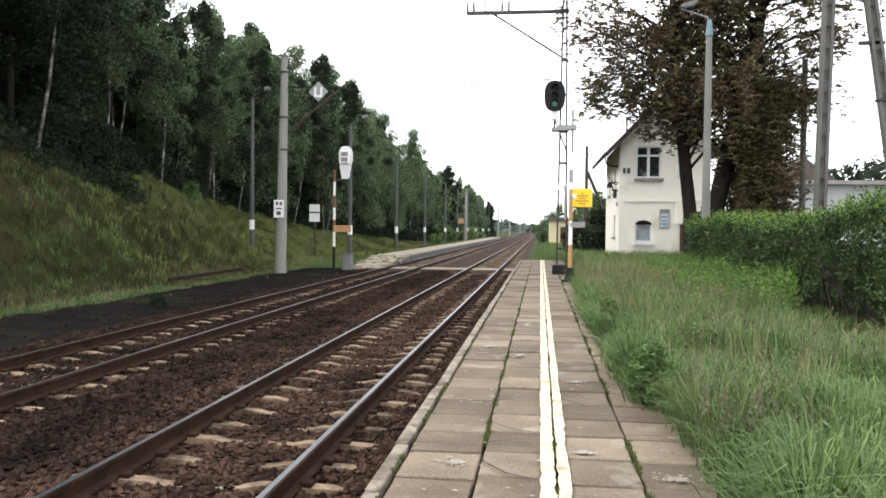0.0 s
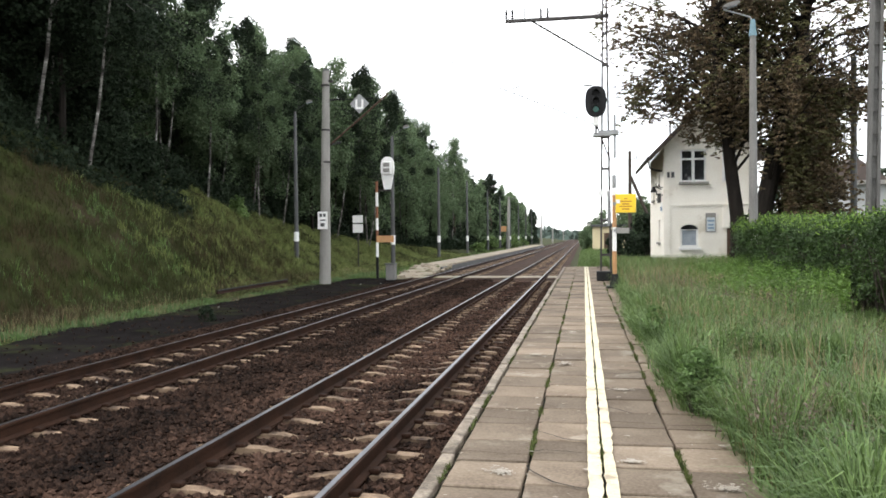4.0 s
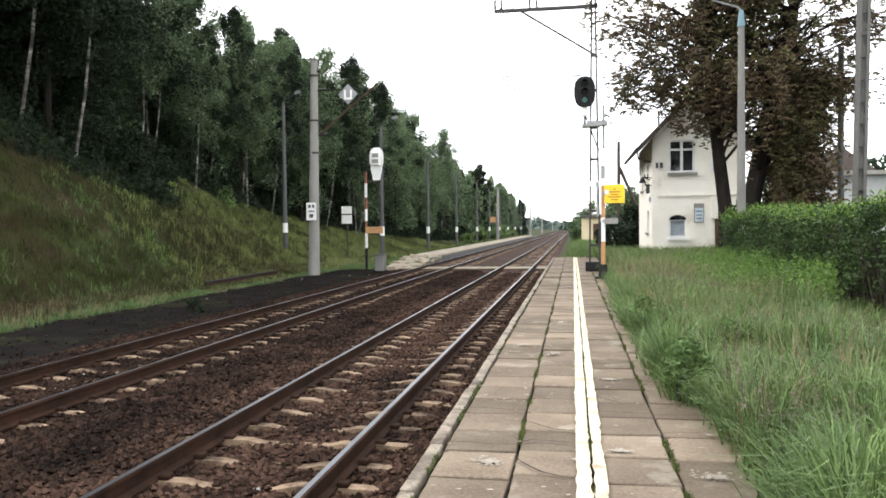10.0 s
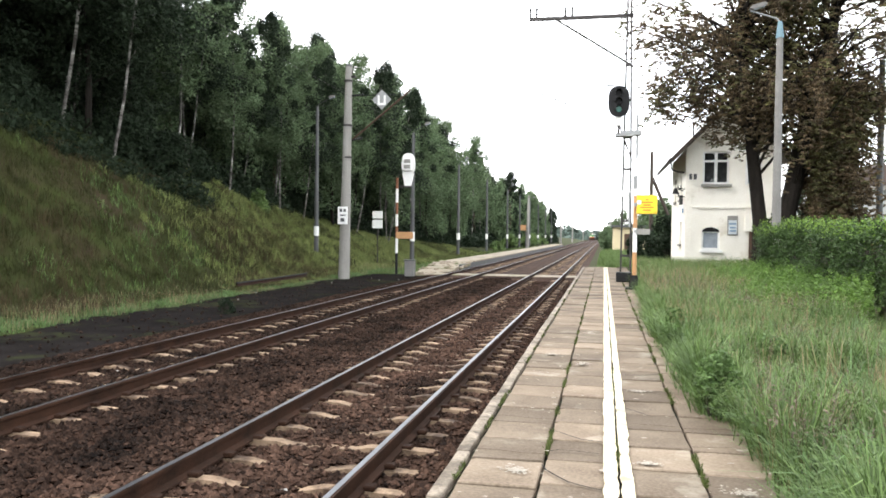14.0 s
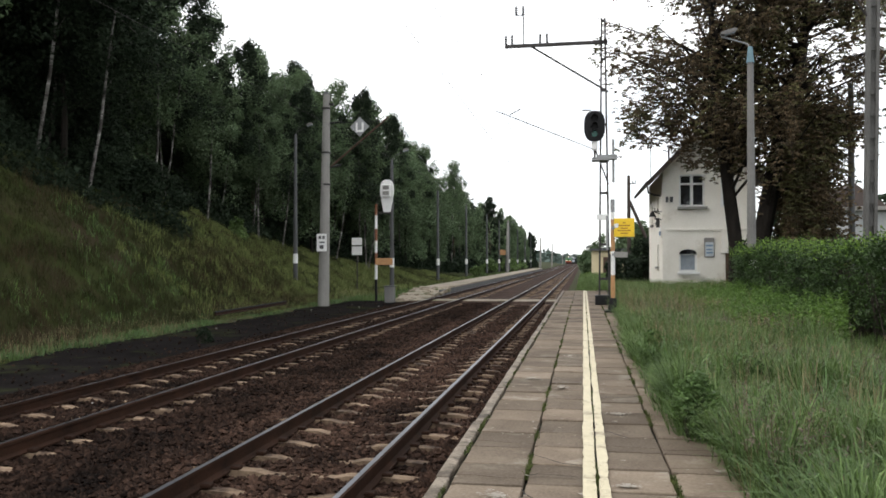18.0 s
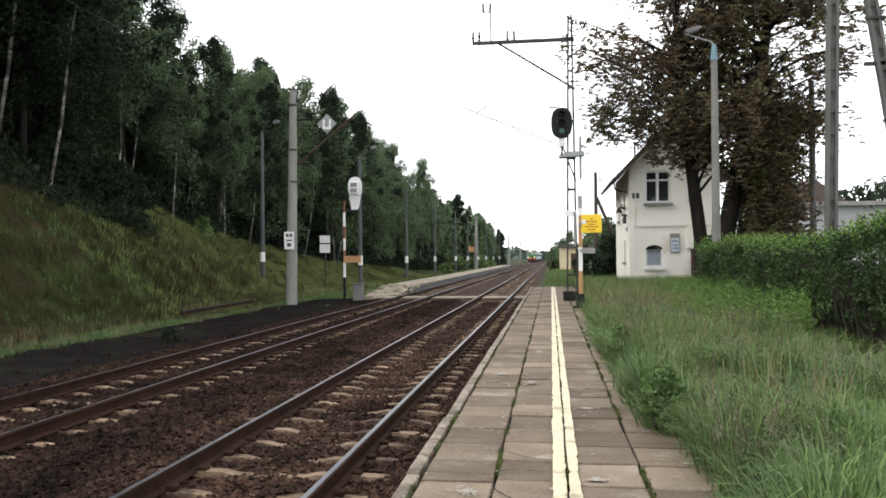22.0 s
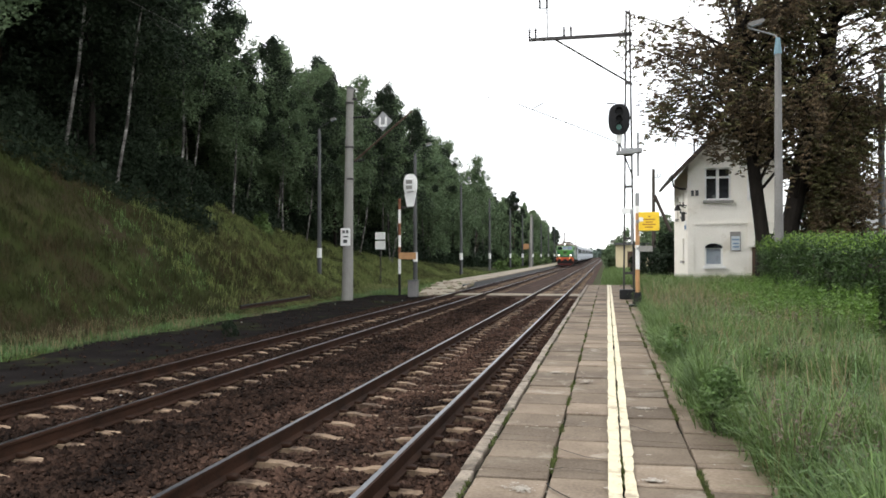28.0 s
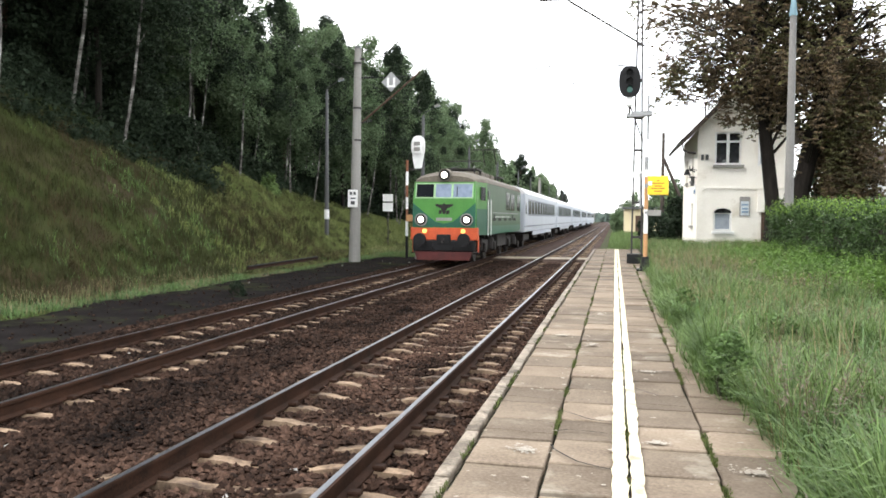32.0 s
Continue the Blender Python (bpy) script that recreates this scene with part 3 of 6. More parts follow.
def moss_line(x, y0, y1, n, w, seed):
    """Low cushions of moss and blades of grass in a joint."""
    g = np.random.default_rng(seed)
    y = y0 + (y1 - y0) * g.random(n) ** 1.4
    keep = np.sin(y * 2.1 + seed) + np.sin(y * 5.3 + seed) > 0.25
    y = y[keep]
    n = len(y)
    C = np.stack([x + g.normal(0, w, n), y, np.full(n, -0.018)], 1)
    a = g.uniform(0, 6.28, n)
    s = np.stack([np.cos(a), np.sin(a), np.zeros(n)], 1) * 0.008
    t = np.stack([g.normal(0, 0.012, n), g.normal(0, 0.012, n), g.uniform(0.012, 0.045, n)], 1)
    return tagged(quads("joint_moss", np.stack([C - s, C + s, C + t], 1), M["moss"], platform), kind="stuff")


for k, (x, n, w) in enumerate(((-0.399, 5000, 0.009), (0.105, 4000, 0.008), (0.637, 7000, 0.012), (1.15, 5000, 0.02), (-0.93, 2500, 0.008))):
    moss_line(x, 3.0, 30, n, w, k + 1)

painted_strip(0.006, 0.097, -5, 40.8, 1)
painted_strip(0.114, 0.190, -5, 40.8, 2)


def flecks(n, seed):
    """Small flecks of old paint and lime on the slabs."""
    g = np.random.default_rng(seed)
    C = np.stack([g.uniform(-0.98, 1.1, n), 2.8 + 22 * g.random(n) ** 1.6, g.uniform(0.0078, 0.0102, n)], 1)
    a = g.uniform(0, 6.28, n)
    s = g.uniform(0.004, 0.024, n) * g.uniform(0.4, 1, n)
    ring = [np.stack([np.cos(a + k * 1.05) * s * g.uniform(0.5, 1.3, n) * 1.5, np.sin(a + k * 1.05) * s * g.uniform(0.5, 1.3, n), np.zeros(n)], 1) for k in range(6)]
    return tagged(quads("paint_flecks", np.stack([C + r for r in ring], 1), M["lime"], platform), kind="stuff")


flecks(420, 4)


def lime_patch(cx, cy, rx, ry, n, seed):
    """A worn pale patch of lime, as many small ragged flakes."""
    g = np.random.default_rng(seed)
    a, q = g.uniform(0, 6.28, n), np.abs(g.normal(0, 0.5, n))
    C = np.stack([cx + rx * q * np.cos(a), cy + ry * q * np.sin(a), g.uniform(0.0088, 0.0125, n)], 1)
    b = g.uniform(0, 6.28, n)
    s = g.uniform(0.003, 0.013, n)
    ring = [np.stack([np.cos(b + k * 1.26) * s * g.uniform(0.6, 1.6, n), np.sin(b + k * 1.26) * s * g.uniform(0.6, 1.3, n), np.zeros(n)], 1) for k in range(5)]
    return tagged(quads("lime_patch", np.stack([C + r for r in ring], 1), M["lime"], platform), kind="stuff")


for k, (x, y, rx, ry) in enumerate(((-0.56, 5.24, 0.13, 0.12), (-0.25, 9.8, 0.1, 0.2), (0.35, 8.2, 0.14, 0.1), (-0.65, 10.5, 0.15, 0.15), (0.3, 5.6, 0.1, 0.05), (0.85, 5.1, 0.15, 0.1), (-0.2, 13.0, 0.15, 0.3))):
    lime_patch(x, y, rx, ry, 160, 500 + k)

# sleepers-and-slab foot crossing over both tracks
crossing = new("foot_crossing")
tagged(crossing, "pale concrete foot crossing laid across both tracks", "crossing", kind="structure")
for x0, x1 in ((-1.75, -0.98), (-3.28, -2.04), (-5.70, -3.55), (-7.20, -6.0), (-8.2, -7.5)):
    part("crossing_slab", boxed(x0, x1, 37.6, 39.2, -0.6, RAIL_Z - 0.06, 0.02), M["sand"], crossing)
    part("ballast_ramp", prismed([(36.7, -0.62), (36.9, -0.51), (37.595, RAIL_Z - 0.085), (37.595, -0.62)], 0, x0, x1), M["ballast"], crossing)

# far platform with its sandy ramp
far_platform = new("platform_far")
tagged(far_platform, "low sandy platform along the far track", "platform", kind="structure")
part("platform_body", prismed([(41.6, -0.75), (165, -0.75), (165, -0.12), (52.0, -0.12), (46.0, -0.30), (41.6, -0.6)], 0, -10.2, -8.35), M["sand"], far_platform)
part("edge_wall", boxed(-8.35, -8.22, 46.0, 165, -0.75, -0.2), M["conc_dark"], far_platform)
part("edge_stones", boxed(-8.6, -8.2, 51.0, 165, -0.2, -0.1, 0.01), M["sand"], far_platform)

# cracks across worn slabs
cr = random.Random(5)
CRACK = mat("crack", (0.022, 0.018, 0.014), (0.012, 0.010, 0.008), rough=1.0, bump=0)
for pts in ([(-0.40, 5.40), (-0.37, 5.29), (-0.29, 5.17), (-0.21, 5.06), (-0.08, 4.98), (0.0, 4.95), (0.09, 4.93)], [(-0.38, 6.36), (-0.33, 6.32), (-0.16, 6.14), (-0.07, 6.12), (0.09, 6.08)],
            [(-0.39, 5.75), (-0.31, 5.81), (-0.18, 5.80), (-0.03, 5.77)], [(0.20, 7.36), (0.29, 7.24), (0.39, 7.11)], [(0.12, 9.05), (0.3, 9.2), (0.45, 9.12), (0.62, 9.3)]):
    bm = bmesh.new()
    for (ax, ay), (bx, by) in zip(pts, pts[1:]):
        d = Vector((bx - ax, by - ay, 0)).normalized()
        n2 = Vector((-d.y, d.x, 0)) * cr.uniform(0.004, 0.008)
        bm.faces.new([bm.verts.new(Vector((px, py, 0.0075)) + q) for px, py, q in ((ax, ay, -n2), (bx, by, -n2), (bx, by, n2), (ax, ay, n2))])
    part("crack", bm, CRACK, platform, "wide dark crack through the slabs")

rr = random.Random(77)
for i in range(70):
    y = 41.4 + 9 * rr.random() ** 1.3
    x = rr.uniform(-10.4, -8.1)
    s = rr.uniform(0.08, 0.28)
    z = float(np.interp(y, [41.4, 46, 52], [-0.66, -0.34, -0.16]))
    m = pose(x, y, z, rr.uniform(-12, 12), rr.uniform(-12, 12), rr.uniform(0, 180))
    part("rubble", boxed(-s, s, -s * 0.7, s * 0.7, -0.06, rr.uniform(0.03, 0.1), 0.015, m), M["sand"], far_platform)

# ---- masts and posts ----
def insulator(bm, x, y, z, h=0.4, r=0.06):
    for k in range(4):
        tube(bm, [(x, y, z + h * (0.1 + 0.22 * k)), (x, y, z + h * (0.2 + 0.22 * k))], [r, r * 0.5], 8)
    tube(bm, [(x, y, z), (x, y, z + h)], r * 0.4, 6)


def lattice_mast():
    """Catenary mast on the platform: two tapering channels, rungs, a top arm and the cantilever."""
    e = thing("catenary_mast", 0.74, 28.3, 0, "tall dark steel lattice mast carrying the overhead line", "mast")
    for s in (-1, 1):
        bm = bmesh.new()
        for p, q in (((s * 0.17, 0.3), (s * 0.055, 10.05)),):
            v = []
            for (x, z) in (p, q):
                for dx, dy in ((-0.03, -0.06), (0.03, -0.06), (0.03, 0.06), (-0.03, 0.06)):
                    v.append(bm.verts.new((x + dx, dy, z)))
            for k in range(4):
                bm.faces.new((v[k], v[(k + 1) % 4], v[4 + (k + 1) % 4], v[4 + k]))
            bm.faces.new(v[:4][::-1])
            bm.faces.new(v[4:])
        part("mast_leg", bm, M["steel"], e)
    for z in (0.9, 2.1, 3.0, 3.9, 5.0, 6.3, 7.5, 8.6, 9.95):
        w = 0.17 - 0.115 * (z - 0.3) / 9.75
        part("mast_rung", boxed(-w, w, -0.05, 0.05, z - 0.04, z + 0.04), M["steel"], e)
    part("footing", boxed(-0.32, 0.32, -0.3, 0.3, 0.0, 0.33, 0.02), M["black"], e)
    part("top_arm", boxed(-3.45, 0.15, -0.06, 0.06, 9.15, 9.26), M["steel"], e)
    part("arm_strut", tubed([(-2.5, 0, 9.16), (0.16, 0, 7.45)], 0.035, 8), M["steel"], e)
    for x in (-3.42, -3.2, -2.2, -1.96):
        bm = bmesh.new()
        insulator(bm, x, 0, 9.26, 0.36)
        part("insulator", bm, M["black"], e, "dark ribbed insulator")
    bm = tubed([(-2.78, 0, 9.2), (-2.8, 0, 10.55)], 0.02, 6)
    insulator(bm, -2.8, 0, 10.3, 0.34)
    insulator(bm, -3.05, 0, 10.3, 0.34)
    tube(bm, [(-3.05, 0, 10.3), (-2.8, 0, 10.3)], 0.012, 6)
    part("upright_rod", bm, M["steel"], e)
    bm = tubed([(-0.35, 0, 5.45), (-3.8, 0, 6.92)], 0.013, 8)
    tube(bm, [(-3.3, 0, 6.75), (-2.9, 0, 6.95)], 0.015, 6)
    part("cantilever", bm, M["steel"], e)
    part("cantilever_brace", tubed([(-0.3, 0, 5.45), (0.16, 0, 4.2)], 0.025, 6), M["steel"], e)
    part("bracket_platform", boxed(-0.25, 0.45, -0.35, 0.05, 5.05, 5.2), M["grey_steel"], e)
    part("bracket_post", boxed(0.28, 0.36, -0.2, -0.1, 4.25, 5.75), M["grey_steel"], e)
    part("number_plate_bar", boxed(-0.25, 0.15, -0.1, -0.07, 2.95, 3.15), M["white"], e)
    part("conduit", tubed([(0.1, -0.1, 1.9), (0.1, -0.1, 3.1)], 0.04, 8), M["grey_steel"], e)
    return e


lattice_mast()


def lens_shape(bm, cx, y0, y1, cz, rx, rz, seg=24, power=2.6):
    pts = []
    for k in range(seg):
        a = 2 * math.pi * k / seg
        c, s = math.cos(a), math.sin(a)
        pts.append((cx + rx * math.copysign(abs(c) ** (2 / power), c), cz + rz * math.copysign(abs(s) ** (2 / power), s)))
    prism(bm, pts, 1, y0, y1)
    return bm


def signal_head():
    e = thing("colour_light_signal", 0.42, 27.75, 5.1, "black oval railway colour-light signal showing a dim green lamp", "signal")
    part("backboard", lens_shape(bmesh.new(), 0, 0.0, 0.06, 1.07, 0.36, 0.53), M["black"], e)
    part("lamp_case", boxed(-0.2, 0.2, 0.06, 0.32, 0.65, 1.5, 0.03), M["black"], e)
    green = mat("signal_green", (0.02, 0.13, 0.10), (0.015, 0.10, 0.08), rough=0.15, emit=0.10, bump=0)
    for z, mm in ((1.36, M["black"]), (1.07, M["black"]), (0.8, green)):
        bm = bmesh.new()
        tube(bm, [(0, 0.0, z), (0, -0.03, z)], 0.10, 16)
        lensob = part("signal_lens", bm, mm, e)
        bm = bmesh.new()
        pts = [(0.125 * math.cos(a), z + 0.125 * math.sin(a)) for a in np.linspace(-0.3, math.pi + 0.3, 12)] + [(0.11 * math.cos(a), z + 0.11 * math.sin(a)) for a in np.linspace(math.pi + 0.3, -0.3, 12)]
        prism(bm, pts, 1, -0.2, 0.0)
        part("hood", bm, M["black"], lensob)
    part("neck_pipe", tubed([(0, 0.12, -0.02), (0, 0.12, 0.3)], 0.035, 8), M["steel"], e)
    part("signal_neck", boxed(-0.10, 0.10, 0.03, 0.2, 0.24, 0.58, 0.03), M["white"], e, "white mounting box under the signal")
    part("signal_plate", boxed(-0.42, -0.12, 0.1, 0.12, 1.62, 1.66), M["steel"], e)
    part("bracket", boxed(-0.1, 0.5, 0.1, 0.6, -0.1, 0.0), M["grey_steel"], e)
    return e


signal_head()


def striped_post(name, x, y, z, h, r, bands, base=True, label=""):
    e = thing(name, x, y, z, label, "post")
    zz = 0.0
    for hh, mm in bands:
        part("band", tubed([(0, 0, zz), (0, 0, zz + hh)], r, 14), M[mm], e)
        zz += hh
    if base:
        part("base_plate", boxed(-0.25, 0.25, -0.25, 0.25, 0.0, 0.06, 0.01), M["black"], e)
        bm = tubed([(0, 0, 0.06), (0, 0, 0.42)], [0.16, 0.10], 14)
        part("base_collar", bm, M["black"], e)
    return e


post = striped_post("striped_sign_post", 0.89, 24.3, 0.0, 3.4, 0.062, [(1.1, "orange"), (0.72, "white"), (0.95, "orange"), (0.22, "white"), (0.38, "grey_steel")], label="orange and white striped steel post on a black base")


def yellow_sign():
    e = thing("yellow_sign_board", 1.22, 24.2, 2.52, "yellow metal warning board with small unreadable lines of text", "sign")
    part("board", boxed(-0.29, 0.29, -0.012, 0.012, -0.27, 0.27, 0.004), M["yellow"], e)
    part("border", boxed(-0.30, 0.30, 0.012, 0.02, -0.28, 0.28), mat("pale_yellow", (0.85, 0.70, 0.25)), e)
    brown = mat("faded_print", (0.42, 0.2, 0.03), (0.35, 0.17, 0.03))
    for z, w, x in ((0.14, 0.04, 0.0), (0.06, 0.17, 0), (-0.02, 0.10, 0), (-0.09, 0.19, 0), (-0.17, 0.11, 0)):
        part("text_bar", boxed(x - w, x + w, -0.016, -0.012, z - 0.018, z + 0.018), brown, e)
    part("white_patch", boxed(-0.29, -0.17, -0.02, -0.014, 0.0, 0.12), M["white"], e)
    part("clamp", boxed(-0.38, -0.28, -0.02, 0.12, -0.05, 0.05), M["grey_steel"], e)
    return e


yellow_sign()
e = thing("small_white_sign", 1.22, 24.25, 1.72, "small weathered white direction plate on the striped post", "sign")
part("plate", boxed(-0.30, 0.10, -0.012, 0.012, -0.09, 0.08, 0.004), M["conc"], e)
part("bracket", boxed(-0.36, -0.28, -0.02, 0.06, -0.04, 0.04), M["grey_steel"], e)


def concrete_mast(x, y, h, label, full=True):
    e = thing("concrete_catenary_mast", x, y, -0.75, label, "mast")
    bm = tubed([(0, 0, 0), (0.16, 0, h)], [0.28, 0.165], 16)
    part("concrete_shaft", bm, M["conc"], e)
    if not full:
        part("cap_band", tubed([(0.16, 0, h - 0.3), (0.16, 0, h - 0.2)], 0.18, 12), M["steel"], e)
        return e
    part("top_cap", tubed([(0.16, 0, h), (0.16, 0, h + 0.12)], [0.19, 0.1], 12), M["conc_dark"], e)
    for z in (h - 0.75, h - 2.9, h - 4.45):
        part("steel_band", tubed([(0.13, 0, z), (0.13, 0, z + 0.09)], 0.225, 14), M["steel"], e)
    part("cantilever", tubed([(0.35, 0, 6.85), (3.25, 0, 9.2)], 0.045, 8), M["brownwood"], e)
    part("cantilever_tie", tubed([(0.3, 0, 9.0), (3.1, 0, 9.0)], 0.02, 8), M["black"], e)
    for x0, z0, x1, z1 in ((0.35, 9.0, 0.95, 9.03), (0.35, 6.85, 0.9, 6.95)):
        bm = bmesh.new()
        for k in range(5):
            f = k / 5
            tube(bm, [(x0 + (x1 - x0) * f, 0, z0 + (z1 - z0) * f), (x0 + (x1 - x0) * (f + 0.12), 0, z0 + (z1 - z0) * (f + 0.12))], 0.055, 8)
        part("insulator", bm, M["black"], e)
    part("top_fitting", boxed(0.12, 0.5, -0.08, 0.08, h - 0.55, h - 0.45), M["steel"], e)
    part("top_fitting", tubed([(0.3, 0, h - 0.5), (0.42, 0, h + 0.1)], 0.02, 6), M["steel"], e)
    part("notice", boxed(-0.25, 0.25, -0.29, -0.265, 2.75, 3.6, 0.01), M["white"], e, "white plate with dark unreadable bars")
    for z0, z1, x0, x1 in ((3.35, 3.5, -0.15, -0.02), (3.35, 3.5, 0.04, 0.16), (2.88, 3.05, -0.1, 0.1), (3.15, 3.22, -0.12, 0.15)):
        part("text_bar", boxed(x0, x1, -0.296, -0.29, z0, z1), M["conc_dark"], e)
    bm = boxed(-0.34, 0.34, -0.01, 0.01, -0.34, 0.34, 0, pose(1.85, -0.1, 8.75, 0, 45, 0))
    part("diamond_sign", bm, M["grey_steel"], e, "grey diamond board with a white mark")
    bm = bmesh.new()
    for x0, x1, z0, z1 in ((-0.2, -0.1, -0.18, 0.2), (0.1, 0.2, -0.18, 0.2), (-0.2, 0.2, -0.26, -0.16)):
        box(bm, 1.85 + x0, 1.85 + x1, -0.118, -0.112, 8.75 + z0, 8.75 + z1)
    part("sign_mark", bm, M["white"], e)
    return e


concrete_mast(-12.41, 36.95, 10.4, "grey round concrete mast with a steel cantilever and a white plate")


def lamp_post(x, y, z, h, reach, label, material="conc_dark", rz=0.0, r=0.11, neck=None):
    e = thing("platform_lamp_post", x, y, z, label, "lamp post", "platform lamps", rz)
    part("pole", tubed([(0, 0, 0), (0, 0, h)], [r * 1.25, r * 0.8], 12), M[material], e)
    part("white_band", tubed([(0, 0, 1.2), (0, 0, 1.75)], r * 1.3, 12), M["white"], e)
    nm = neck or M[material]
    am = M["grey_steel"] if neck else M["conc_dark"]
    big = 1.0 if neck else 0.6
    part("neck", tubed([(0, 0, h - 0.1), (0, 0, h + 0.45)], [r * 1.05, r * 0.55], 12), nm, e)
    part("arm", tubed([(0, 0, h + 0.4), (0.1 * reach, 0, h + 0.55), (reach, 0, h + 0.85)], 0.03 if neck else 0.02, 8), am, e)
    head = bmesh.new()
    lens_shape(head, 0, -0.12 * big, 0.12 * big, 0, 0.28 * big, 0.07)
    bmesh.ops.transform(head, matrix=pose(reach + 0.25, 0, h + 1.0, 0, -15, 0), verts=head.verts)
    lh = part("lamp_head", head, M["conc_mid"], e)
    dm = boxed(-0.18, 0.18, -0.08, 0.08, -0.1, -0.065, 0.01, pose(reach + 0.25, 0, h + 1.0, 0, -15, 0))
    part("lamp_glass", dm, M["glass_pale"], lh)
    return e


BLUE = mat("pale_blue_paint", (0.17, 0.27, 0.31), (0.13, 0.21, 0.25))
lamp_post(-16.3, 43.5, ground_z(-16.3, 43.5) - 0.2, 8.6 - ground_z(-16.3, 43.5), 0.6, "slim grey concrete lamp post on the grass bank")
lamp_post(-11.2, 46.0, -0.05, 7.2, 0.6, "slim grey concrete lamp post by the far platform")
for x, y, h in ((-11.9, 65.0, 7.0), (-12.0, 82, 7.0), (-12.0, 100, 7.0), (-12.0, 115, 7.0), (-12.0, 131, 7.0), (-12.0, 148, 7.0), (-12.0, 167, 7.0), (-12.0, 186, 7.0)):
    lamp_post(x, y, -0.05, h, 0.4, "slim grey concrete lamp post on the far platform")
lamp_post(5.68, 28.5, 0.0, 8.4, -0.95, "grey concrete street lamp with a pale blue neck above the hedge", "conc_mid", 0, 0.13, BLUE)
for x, y in ((-11.8, 125), (-11.8, 223), (-11.8, 307), (-11.8, 466)):
    concrete_mast(x, y, 8.6, "distant grey concrete catenary mast", False)

e = thing("far_orange_board", -12.45, 124.6, 2.4, "faded orange board beside a distant concrete mast", "board")
part("board", boxed(-0.55, 0.45, -0.03, 0.03, 0.0, 0.85, 0.01), M["orange"], e)
part("post", tubed([(0.4, 0.06, -2.6), (0.4, 0.06, 0.8)], 0.05, 8), M["conc_dark"], e)

# signal seen from behind with its striped post, by the far track
p2 = striped_post("striped_signal_post", -10.29, 38.9, -0.5, 5.0, 0.07, [(1.1, "black"), (0.75, "white"), (0.6, "rust"), (0.6, "white"), (0.6, "rust"), (0.7, "white"), (0.55, "rust")], False, "tall rust-red and white striped signal post by the far track")
e = thing("rear_facing_signal", -9.75, 39.0, 3.9, "white oval back of a railway signal on a short arm", "signal")
part("backboard", lens_shape(bmesh.new(), 0, 0.0, 0.05, 1.2, 0.36, 0.55), M["white"], e)
part("neck", prismed([(-0.17, 0.1), (0.17, 0.1), (0.3, 0.75), (-0.3, 0.75)], 1, -0.05, 0.05), M["white"], e)
part("housing", boxed(-0.22, 0.22, -0.25, 0.0, 0.85, 1.5, 0.03), M["white"], e)
for z in (1.05, 1.33):
    part("cover", boxed(-0.16, 0.16, -0.27, -0.25, z - 0.1, z + 0.1, 0.01), M["conc"], e)
part("arm", boxed(-0.58, 0.2, -0.04, 0.04, 0.02, 0.12), M["steel"], e)
e = thing("orange_board", -9.8, 38.85, 1.5, "faded orange board on the striped signal post", "board")
part("board", boxed(-0.5, 0.38, -0.02, 0.02, -0.17, 0.17, 0.005), M["orange"], e)
e = thing("relay_cabinet", -9.75, 39.6, -0.6, "small grey concrete trackside cabinet", "cabinet")
part("body", boxed(-0.24, 0.24, -0.24, 0.24, 0, 0.8, 0.03), M["conc_mid"], e)
part("lid", boxed(-0.28, 0.28, -0.28, 0.28, 0.8, 0.86, 0.02), M["conc_dark"], e)
e = thing("white_notice", -14.3, 49.3, -0.3, "two small white plates on a thin dark post", "sign")
part("post", tubed([(0, 0, 0), (0, 0, 3.3)], 0.035, 8), M["steel"], e)
part("upper_plate", boxed(-0.35, 0.33, -0.06, -0.04, 2.85, 3.32), M["white"], e)
part("lower_plate", boxed(-0.35, 0.33, -0.06, -0.04, 2.22, 2.76), M["white"], e)

# ---- signal house ----
HX0, HX1, HY0, HY1 = 4.05, 8.25, 42.0, 50.6
WALL, PITCH, OVER = 6.1, 1.04, 0.75      # eaves height, roof pitch, overhang


def wall_with_openings(name, u0, u1, z0, z1, openings, place, material, parent, thick=0.35):
    """A wall of boxes round its openings; place turns (u, depth, z) into the world."""
    bm = bmesh.new()
    us = sorted({u0, u1, *[v for o in openings for v in o[:2]]})
    zs = sorted({z0, z1, *[v for o in openings for v in o[2:4]]})
    for a, b in zip(us, us[1:]):
        for c, d in zip(zs, zs[1:]):
            if not any(o[0] <= a and b <= o[1] and o[2] <= c and d <= o[3] for o in openings):
                box(bm, a, b, 0, thick, c, d)
    bmesh.ops.remove_doubles(bm, verts=bm.verts, dist=0.0005)
    bmesh.ops.transform(bm, matrix=place, verts=bm.verts)
    return part(name, bm, material, parent)


